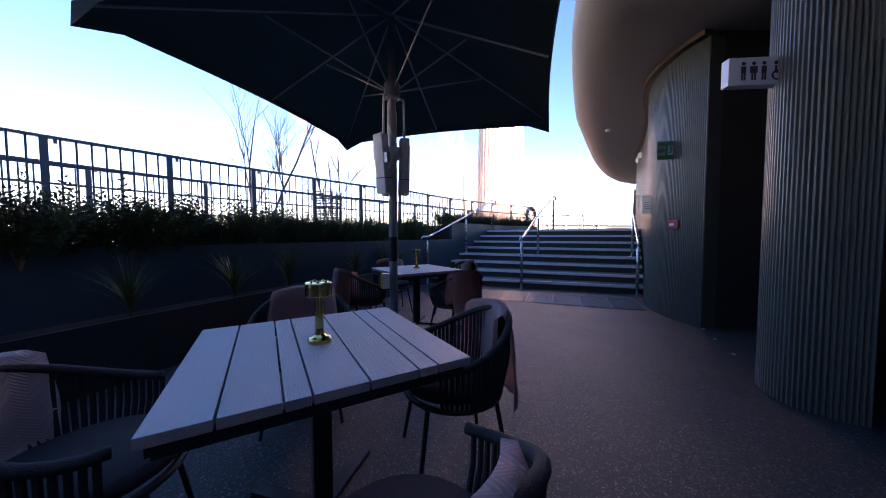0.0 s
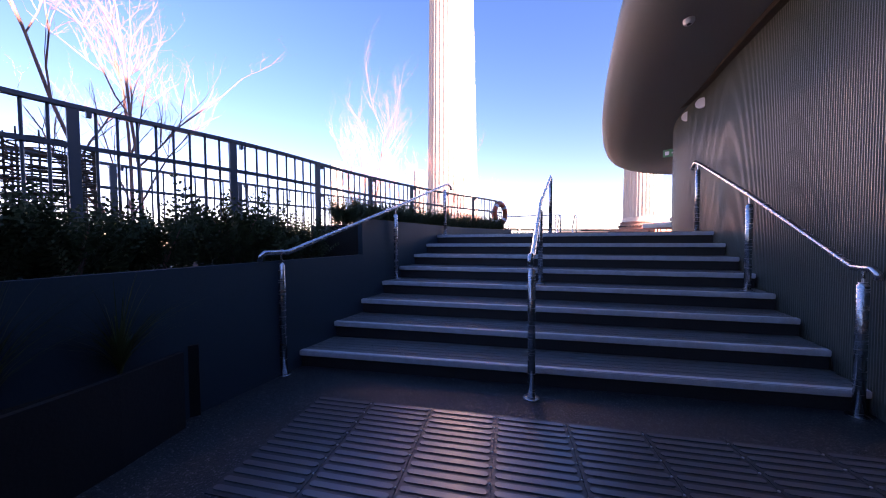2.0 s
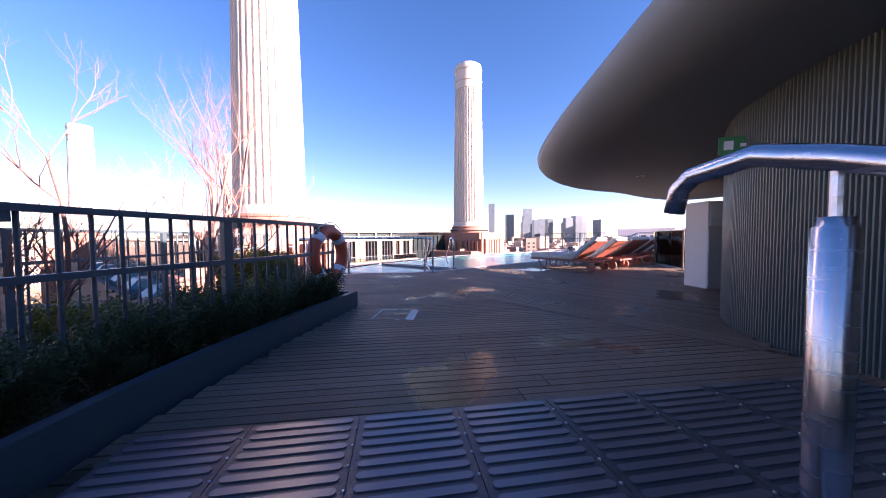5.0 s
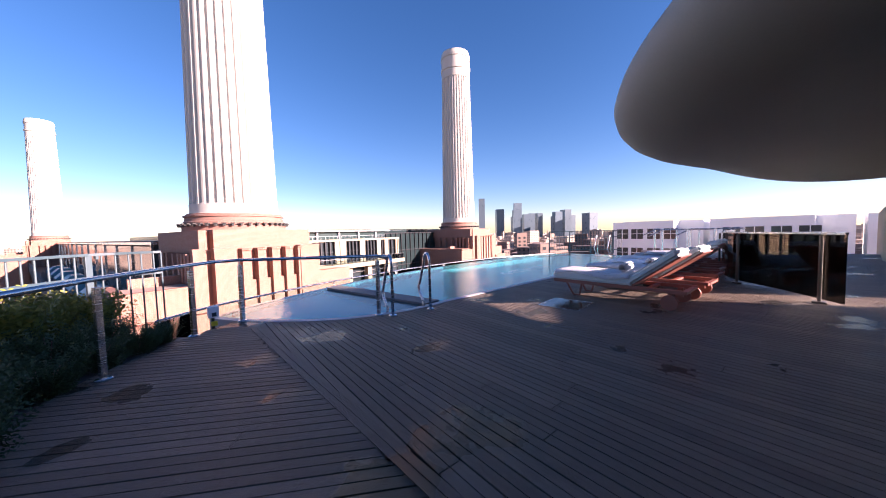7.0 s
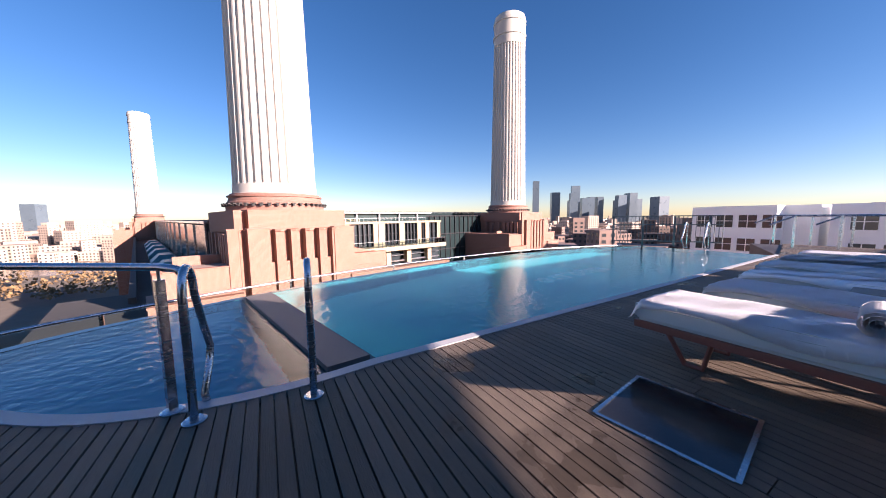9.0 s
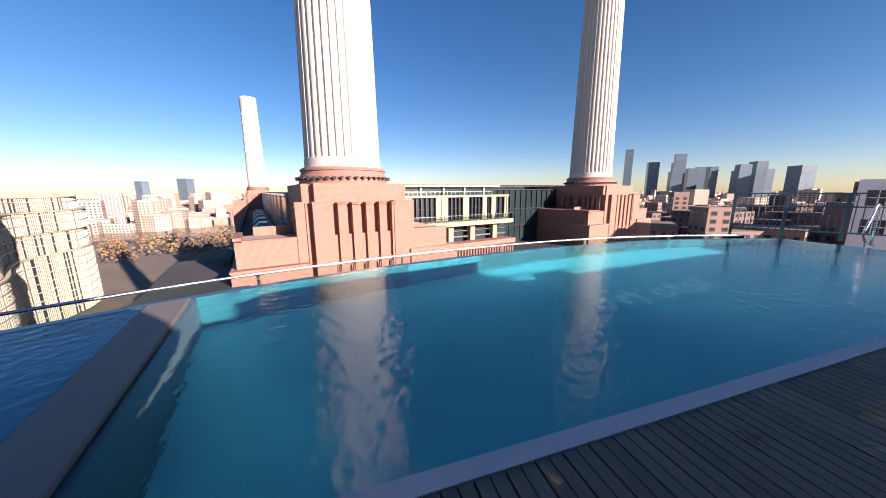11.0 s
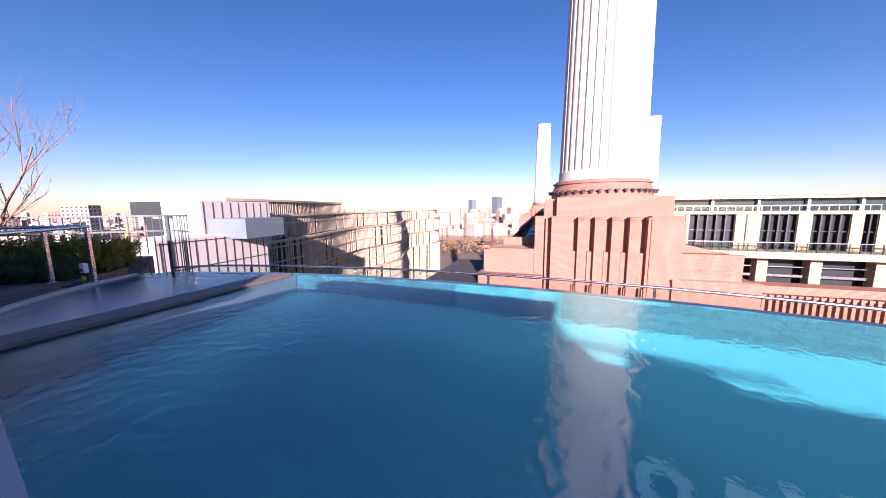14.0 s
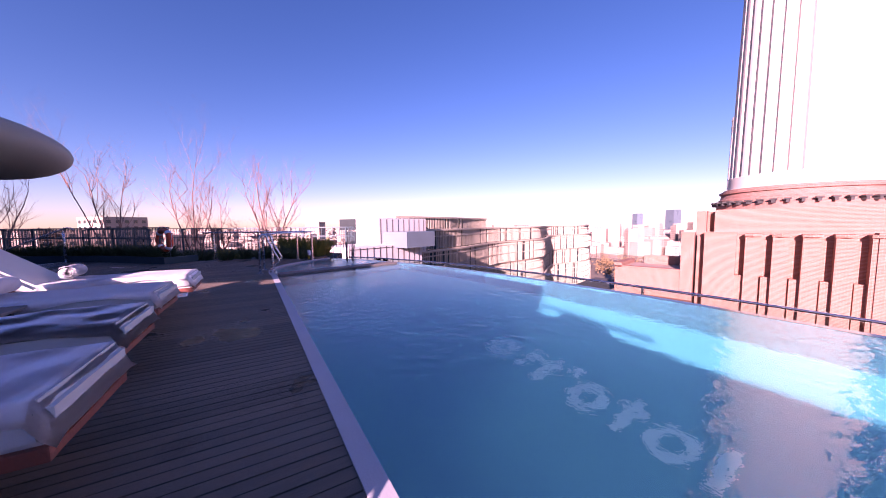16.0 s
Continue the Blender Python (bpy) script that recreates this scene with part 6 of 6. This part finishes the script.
# ---- sun loungers ----
M_TERRA = mat("terracotta_frame", (0.26, 0.075, 0.05), rough=0.5, var=0.15, scale=8, fine=80)
M_MATT = mat("mattress_cloth", (0.50, 0.54, 0.53), rough=0.9, var=0.06, scale=3, fine=200, bump=0.15)
M_TOWEL = mat("white_towel", (0.86, 0.86, 0.88), rough=1.0, var=0.05, scale=4, fine=260, bump=0.2)


def pad(bm, l, w, h, r=0.035):
    box(bm, 0, 0, 0, w, l, h)
    bmesh.ops.bevel(bm, geom=bm.edges[:], offset=r, segments=3, affect="EDGES")
    return bm


def lounger():
    """A sun lounger lying along y, foot end at +y, with a raised back."""
    t = thing("sun_lounger", "terracotta framed sun lounger with a pale raised mattress", "sun lounger", "sun loungers by the pool")
    for s in (-1, 1):
        bm = bmesh.new()
        box(bm, s * 0.31, 0.0, 0.235, 0.045, 1.98, 0.055, bevel=0.006)
        part("side_rail", bm, M_TERRA, t)
        bm = bmesh.new()
        sweep(bm, [(s * 0.26, 0.78, 0.24), (s * 0.24, 0.66, 0.02), (s * 0.24, 0.55, 0.02), (s * 0.26, 0.50, 0.24)], 0.018, 6)
        part("front_leg", bm, M_TERRA, t)
        bm = bmesh.new()
        lathe(bm, [(0.02, -0.02), (0.105, -0.02), (0.11, -0.012), (0.11, 0.012), (0.105, 0.02), (0.02, 0.02)], 28)
        w = part("wheel", bm, M_TERRA, t)
        w.matrix_basis = pose(s * 0.36, -0.80, 0.11, 0, 90, 0)
        bm = bmesh.new()
        box(bm, s * 0.27, -0.80, 0.10, 0.04, 0.06, 0.15)
        part("wheel_bracket", bm, M_TERRA, t)
        bm = bmesh.new()
        sweep(bm, [(s * 0.24, -0.62, 0.62), (s * 0.24, -0.28, 0.26)], 0.016, 6)
        part("back_strut", bm, M_TERRA, t)
    for y in (-0.96, -0.5, 0.0, 0.5, 0.96):
        bm = bmesh.new()
        box(bm, 0, y, 0.24, 0.60, 0.06, 0.035)
        part("cross_bar", bm, M_TERRA, t)
    bm = bmesh.new()
    pad(bm, 1.32, 0.68, 0.17)
    m = part("seat_mattress", bm, M_MATT, t, smooth=False)
    m.matrix_basis = pose(0, 0.34, 0.285)
    bm = bmesh.new()
    box(bm, 0, 0.0, -0.03, 0.62, 0.76, 0.025)
    f = part("back_frame", bm, M_TERRA, t)
    f.matrix_basis = pose(0, -0.60, 0.545, -38)
    bm = bmesh.new()
    pad(bm, 0.80, 0.68, 0.12)
    m = part("back_mattress", bm, M_MATT, t)
    m.matrix_basis = pose(0, -0.60, 0.545, -38)
    return t


def towel():
    """A bath towel spread over the seat and hanging past its foot and sides."""
    bm = bmesh.new()
    nx, ny, rows = 16, 34, []
    for j in range(ny + 1):
        row = []
        for i in range(nx + 1):
            u, v = i / nx * 2 - 1, j / ny
            x, y = u * 0.37, -0.27 + v * 1.30
            z = 0.463 + 0.004 * math.sin(u * 5 + v * 9) + 0.002 * math.sin(u * 11 - v * 15) + 0.0015 * math.sin(v * 31 + u * 3)
            if abs(u) > 0.86:
                z -= (abs(u) - 0.86) * (0.45 + 0.25 * math.sin(v * 7))
            if y > 0.965:
                z -= (y - 0.965) * 2.2
                y = 0.965 + (y - 0.965) * 0.9
            row.append(bm.verts.new((x, y, max(z, 0.30))))
        rows.append(row)
    for a, b in zip(rows, rows[1:]):
        for i in range(nx):
            bm.faces.new((a[i], a[i + 1], b[i + 1], b[i]))
    bmesh.ops.solidify(bm, geom=bm.faces[:], thickness=-0.012)
    return bm


def towel_roll():
    bm = bmesh.new()
    prof = []
    for k in range(60):
        a = k * 0.36
        r = 0.010 + 0.0032 * a
        prof.append((r * math.cos(a), r * math.sin(a)))
    rows = []
    for x in (-0.19, -0.18, -0.06, 0.06, 0.18, 0.19):
        s = 0.97 if abs(x) > 0.185 else 1.0
        rows.append([bm.verts.new((x, p[0] * s, p[1] * s)) for p in prof])
    for a, b in zip(rows, rows[1:]):
        for i in range(len(a) - 1):
            bm.faces.new((a[i], a[i + 1], b[i + 1], b[i]))
    bmesh.ops.solidify(bm, geom=bm.faces[:], thickness=0.010)
    return bm


l0 = lounger()
tw = tagged(part("towel", towel(), M_TOWEL, smooth=True), "white towel spread over a lounger seat", "towel", "towels on the loungers")
rl = tagged(part("rolled_towel", towel_roll(), M_TOWEL, smooth=True), "white rolled towel against a lounger back", "towel", "rolled towels")
for i, (x, y, r) in enumerate(((10.24, 12.78, 1), (11.32, 12.72, -1), (12.48, 12.80, 0.5), (13.52, 12.93, -0.5), (14.62, 12.98, 1), (15.76, 13.0, 0))):
    m = pose(x, y, DECK, 0, 0, r)
    mr = m @ pose(-0.02, -0.13, 0.55, 0, 0, 4 - 3 * i)
    if i == 0:
        l0.matrix_basis, tw.matrix_basis, rl.matrix_basis = m, m, mr
    else:
        copy_thing(l0, m)
        copy_thing(tw, m)
        copy_thing(rl, mr)
st = thing("side_table", "small grey round-edged side table between loungers", "side table")
bm = bmesh.new()
box(bm, 0, 0, 0.42, 0.40, 0.40, 0.025, bevel=0.01)
part("tabletop", bm, M_DIVIDER, st)
for sx in (-0.15, 0.15):
    bm = bmesh.new()
    box(bm, sx, 0, 0, 0.03, 0.28, 0.42)
    part("leg", bm, M_BLACK, st)
st.matrix_basis = pose(11.90, 12.75, DECK, 0, 0, 3)

# ---- woven willow screens behind the railing ----
M_WILLOW = mat("willow_rods", (0.075, 0.058, 0.042), rough=0.85, var=0.35, scale=9, fine=80, bump=0.2, rand=0.4)


def twig(bm, pts, r):
    """A thin four-sided rod along a line of points."""
    last = None
    for i, p in enumerate(pts):
        d = (Vector(pts[min(i + 1, len(pts) - 1)]) - Vector(pts[max(i - 1, 0)])).normalized()
        side = d.cross(Vector((0, 0, 1)))
        side = side.normalized() if side.length > 0.1 else Vector((1, 0, 0))
        up = side.cross(d)
        row = [bm.verts.new(Vector(p) + side * (r * a) + up * (r * b)) for a, b in ((1, 0), (0, 1), (-1, 0), (0, -1))]
        if last:
            for k in range(4):
                bm.faces.new((last[k], last[(k + 1) % 4], row[(k + 1) % 4], row[k]))
        last = row


wrng = random.Random(31)
col = thing("woven_screen", "tall round column of loosely woven brown willow rods", "screen")
for k in range(12):
    a = 2 * math.pi * k / 12
    bm = bmesh.new()
    twig(bm, [(0.33 * math.cos(a), 0.33 * math.sin(a), 0.0), (0.33 * math.cos(a), 0.33 * math.sin(a), 1.38 + wrng.uniform(-0.05, 0.14))], 0.009)
    part("stake", bm, M_WILLOW, col)
for k in range(30):
    bm = bmesh.new()
    z, ph, tilt = 0.05 + k * 0.045, wrng.uniform(0, 6), wrng.uniform(-0.03, 0.03)
    ring = []
    for j in range(26):
        a = ph + 2 * math.pi * j / 24
        r = 0.33 + 0.022 * (1 if (j + k) % 2 else -1) + wrng.uniform(-0.008, 0.008)
        ring.append((r * math.cos(a), r * math.sin(a), z + tilt * math.sin(a) + wrng.uniform(-0.007, 0.007)))
    twig(bm, ring, wrng.uniform(0.007, 0.013))
    part("rod", bm, M_WILLOW, col)
col.matrix_basis = pose(-3.45, 7.05, 1.0)
hurdle = thing("woven_hurdle", "low hurdle of woven brown willow rods in the bed", "hurdle")
h0, h1 = Vector((-4.95, 2.95, 1.0)), Vector((-3.45, 5.75, 1.0))
hn = Vector((-(h1 - h0).y, (h1 - h0).x, 0)).normalized()
for k in range(13):
    p = h0.lerp(h1, k / 12)
    bm = bmesh.new()
    twig(bm, [p - Vector((0, 0, 0.02)), p + Vector((0, 0, 0.60 + wrng.uniform(-0.03, 0.06)))], 0.010)
    part("stake", bm, M_WILLOW, hurdle)
for k in range(22):
    bm = bmesh.new()
    f0, f1 = wrng.uniform(0, 0.12), wrng.uniform(0.88, 1.0)
    line = []
    for j in range(25):
        f = f0 + (f1 - f0) * j / 24
        line.append(h0.lerp(h1, f) + hn * (0.02 * math.cos(12 * math.pi * f + math.pi * k)) + Vector((0, 0, 0.04 + k * 0.025 + wrng.uniform(-0.008, 0.008))))
    twig(bm, line, wrng.uniform(0.006, 0.011))
    part("rod", bm, M_WILLOW, hurdle)

# ---- planting ----
M_LEAF = mat("yew_leaf", (0.040, 0.075, 0.028), rough=0.6, var=0.5, scale=3, fine=20, rand=0.6, island=True, bump=0.0)
# olive leaf, with sunlight put into the brighter colour
M_LEAFSUN = mat("olive_leaf_sunlit", (0.17, 0.17, 0.03), rough=0.6, var=0.4, scale=3, fine=20, rand=0.7, island=True, bump=0.0)
M_GRASS = mat("grass_blade", (0.07, 0.11, 0.035), rough=0.6, var=0.4, scale=3, fine=20, rand=0.6, island=True, bump=0.0)
M_BARK = mat("birch_bark", (0.24, 0.13, 0.11), rough=0.8, var=0.35, scale=8, fine=60, bump=0.3)


def leaf_mesh(name, sprigs, spread, height, leaf, material, seed):
    """Upright sprigs set with pairs of small narrow leaves."""
    rnd = random.Random(seed)
    vs, fs = [], []
    for _ in range(sprigs):
        a, d = rnd.uniform(0, 6.283), spread * math.sqrt(rnd.random())
        base = Vector((d * 0.6 * math.cos(a), d * 0.6 * math.sin(a), rnd.uniform(0.0, height * 0.45)))
        way = Vector((math.cos(a) * rnd.uniform(0.1, 0.9), math.sin(a) * rnd.uniform(0.1, 0.9), rnd.uniform(0.4, 1.2))).normalized()
        ln = rnd.uniform(0.14, 0.34)
        side = way.cross(Vector((rnd.uniform(-1, 1), rnd.uniform(-1, 1), rnd.uniform(-1, 1)))).normalized()
        other = way.cross(side)
        for k in range(9):
            p = base + way * (ln * k / 8)
            for s in (1, -1):
                dr = (side * s + way * 0.7 + other * rnd.uniform(-0.5, 0.5)).normalized()
                L = leaf * rnd.uniform(0.7, 1.2) * (1.15 - k / 14)
                w = dr.cross(other).normalized() * leaf * 0.16
                b0 = len(vs)
                vs += [tuple(p), tuple(p + dr * L * 0.5 + w), tuple(p + dr * L), tuple(p + dr * L * 0.5 - w)]
                fs.append((b0, b0 + 1, b0 + 2, b0 + 3))
    me = bpy.data.meshes.new(name)
    me.from_pydata(vs, [], fs)
    me.materials.append(material)
    return me


def shrub(meshes, label, x, y, z, s, rz, group):
    t = thing("shrub", label, "shrub", group)
    f = new("foliage", meshes)
    f.parent = t
    f["kind"] = "stuff"
    bm = bmesh.new()
    for k in range(4):
        a = k * 1.6
        sweep(bm, [(0, 0, -0.05), (0.05 * math.cos(a), 0.05 * math.sin(a), 0.15), (0.13 * math.cos(a), 0.13 * math.sin(a), 0.34)], [0.010, 0.007, 0.004], 5)
    part("stem", bm, M_BARK, t)
    t.matrix_basis = pose(x, y, z, 0, 0, rz) @ Matrix.Diagonal((s, s, s, 1))
    return t


YEW = [leaf_mesh("yew_foliage", 190, 0.27, 0.55, 0.050, M_LEAF, k) for k in range(3)]
OLIVE = leaf_mesh("olive_foliage", 200, 0.34, 0.6, 0.07, M_LEAFSUN, 9)
bed = smooth_line([(-4.2, -1.8), (-3.75, 0.5), (-3.0, 2.6), (-2.15, 4.3), (-1.25, 5.85), (-0.55, 7.0)], 0.36)
bed2 = smooth_line([(-0.15, 7.3), (0.45, 8.35), (1.1, 9.4), (1.75, 10.3), (2.55, 11.1), (3.45, 11.95)], 0.27)
rs = random.Random(12)
for i, (x, y) in enumerate(bed):
    shrub(YEW[i % 3], "dark evergreen shrub in the raised bed by the railing", x - rs.uniform(0.05, 0.35), y + rs.uniform(-0.1, 0.1), 0.98, rs.uniform(1.05, 1.55), rs.uniform(0, 360), "evergreen shrubs in the beds")
for i, (x, y) in enumerate(bed2):
    shrub(YEW[i % 3], "dark evergreen shrub in the deck planter", x - rs.uniform(0.0, 0.14), y + rs.uniform(0.0, 0.12), 1.45, rs.uniform(0.72, 1.0), rs.uniform(0, 360), "evergreen shrubs in the beds")
for x, y, s in ((-3.4, 6.6, 1.1), (-2.4, 7.9, 1.2), (-0.2, 10.6, 1.2), (0.8, 11.8, 1.4), (1.7, 12.6, 1.3), (2.6, 13.6, 1.3), (2.9, 15.0, 1.4), (3.4, 15.9, 1.2), (2.2, 14.3, 1.3), (1.2, 13.4, 1.2), (0.2, 12.3, 1.3)):
    shrub(OLIVE if (x * 7) % 2 < 1.2 else YEW[1], "olive-green shrub behind the railing", x, y, 0.98, s, x * 77, "shrubs behind the railing")

for x, y, s in ((3.65, 13.5, 0.8), (3.5, 14.0, 0.9), (3.75, 14.45, 0.75), (3.35, 14.6, 1.0), (3.95, 14.95, 0.75), (3.6, 15.2, 1.0), (4.2, 15.3, 0.7), (3.9, 15.6, 0.9), (4.35, 15.55, 0.6)):
    shrub(YEW[int(x * 10) % 3], "low dark evergreen shrub beside the deck edge", x, y, DECK - 0.06, s, x * 131, "shrubs beside the deck")
for x, y, s in ((3.3, 15.7, 1.35), (3.6, 16.1, 1.25), (2.9, 15.4, 1.5), (3.15, 16.4, 1.3)):
    shrub(OLIVE, "olive-green shrub beyond the deck edge, sunlight put into its leaf colour", x, y, DECK - 0.06, s, x * 77, "shrubs beside the deck")
iso = thing("isolator_switch", "white isolator switch with a yellow padlock by the rail", "switch")
bm = bmesh.new()
box(bm, 0, 0, 0, 0.03, 0.03, 0.2)
part("post", bm, M_BLACK, iso)
bm = bmesh.new()
box(bm, 0, -0.03, 0.16, 0.12, 0.06, 0.15, bevel=0.008)
case = part("case", bm, M_SIGNW, iso)
bm = bmesh.new()
box(bm, 0, -0.064, 0.18, 0.05, 0.008, 0.05)
part("knob", bm, M_INK, case)
bm = bmesh.new()
box(bm, 0, -0.05, 0.05, 0.07, 0.03, 0.06, bevel=0.008)
part("padlock", bm, M_YELLOW, iso)
iso.matrix_basis = pose(4.86, 15.80, DECK - 0.035, 0, 0, 15)

# dark planter with grasses against the retaining wall
pl = smooth_line([(-3.6, -2.2), (-2.85, 0.6), (-2.10, 2.5), (-1.2, 4.5), (-0.98, 5.2)], 0.25)
bm = bmesh.new()
ribbon(bm, pl, offset(pl, 0.04), 0.0, 0.52)
box(bm, -1.12, 5.3, 0.0, 0.30, 0.04, 0.52, 30)
planter = part("planter", bm, M_BLACK)
tagged(planter, "long low black planter along the retaining wall", "planter")
bm = bmesh.new()
ribbon(bm, offset(pl, 0.045), offset(pl, 0.55), 0.02, 0.46)
struct(part("soil_planter", bm, M_SOIL), "dark soil in the low planter", "soil")


def tuft(x, y, z, n, h, seed):
    rnd = random.Random(seed)
    vs, fs = [], []
    for _ in range(n):
        a, lean, L, w = rnd.uniform(0, 6.283), rnd.uniform(0.1, 0.9), h * rnd.uniform(0.6, 1.15), rnd.uniform(0.004, 0.009)
        px, py = -math.sin(a) * w, math.cos(a) * w
        b0 = len(vs)
        for k in range(6):
            s = k / 5
            d, zz = lean * L * s ** 1.8, L * (s - 0.35 * lean * s * s)
            ww = 1 - s * 0.95
            vs += [(math.cos(a) * d + px * ww, math.sin(a) * d + py * ww, zz), (math.cos(a) * d - px * ww, math.sin(a) * d - py * ww, zz)]
        fs += [(b0 + 2 * k, b0 + 2 * k + 1, b0 + 2 * k + 3, b0 + 2 * k + 2) for k in range(5)]
    me = bpy.data.meshes.new("grass_tuft")
    me.from_pydata(vs, [], fs)
    me.materials.append(M_GRASS)
    ob = tagged(new("grass_tuft", me), "arching green ornamental grass in the low planter", "grass", "grasses in the planter")
    ob.location = (x, y, z)


for i, (x, y) in enumerate(((-3.0, 1.2), (-2.6, 2.0), (-2.35, 2.75), (-1.75, 3.9), (-1.45, 4.6), (-3.3, 0.2), (-1.2, 5.0))):
    tuft(x, y, 0.45, 130, 0.62 + 0.06 * (i % 3), 40 + i)


def tree(x, y, z, h, seed, stems=3):
    """A bare many-stemmed birch: tapered stems, forking limbs, fine twigs."""
    rnd = random.Random(seed)
    t = thing("birch_tree", "bare multi-stemmed birch with fine reddish twigs", "tree", "bare birches behind the railing")
    wood, twig = bmesh.new(), bmesh.new()

    def grow(p, d, ln, r, depth):
        pts, rad = [p], [r]
        n = 5
        for k in range(n):
            d = (d + Vector((rnd.uniform(-1, 1), rnd.uniform(-1, 1), rnd.uniform(-0.3, 0.7))) * (0.13 + 0.05 * depth)).normalized()
            p = p + d * (ln / n)
            pts.append(p)
            rad.append(r * (1 - 0.62 * (k + 1) / n))
        sweep(wood if depth < 2 else twig, pts, rad, 7 if depth == 0 else (5 if depth == 1 else 3), caps=False)
        if depth >= 4:
            return
        kids = (7, 6, 4, 3)[depth]
        for k in range(kids):
            i = rnd.randint(1 if depth else 1, n)
            side = Vector((rnd.uniform(-1, 1), rnd.uniform(-1, 1), rnd.uniform(0.1, 0.9))).normalized()
            dd = (d * 0.75 + side * 0.75).normalized()
            grow(pts[i], dd, ln * rnd.uniform(0.40, 0.62), rad[i] * 0.62, depth + 1)

    for s in range(stems):
        a = 6.283 * s / stems + rnd.uniform(-0.4, 0.4)
        grow(Vector((0.09 * math.cos(a), 0.09 * math.sin(a), 0)), Vector((0.25 * math.cos(a), 0.25 * math.sin(a), 1)).normalized(), h * rnd.uniform(0.62, 0.8), 0.032, 0)
    part("trunk", wood, M_BARK, t, smooth=True)
    tg = part("crown", twig, M_BARK, t)
    tg["kind"] = "stuff"
    t.matrix_basis = pose(x, y, z)
    return t


tree(2.3, 14.8, 0.98, 3.9, 1, 3)
tree(-0.5, 12.1, 0.98, 4.3, 2, 3)
tree(-3.9, 8.6, 0.98, 5.2, 3, 3)
tree(-4.3, 5.2, 0.98, 4.4, 5, 2)
tree(0.9, 13.2, 0.98, 3.3, 7, 2)
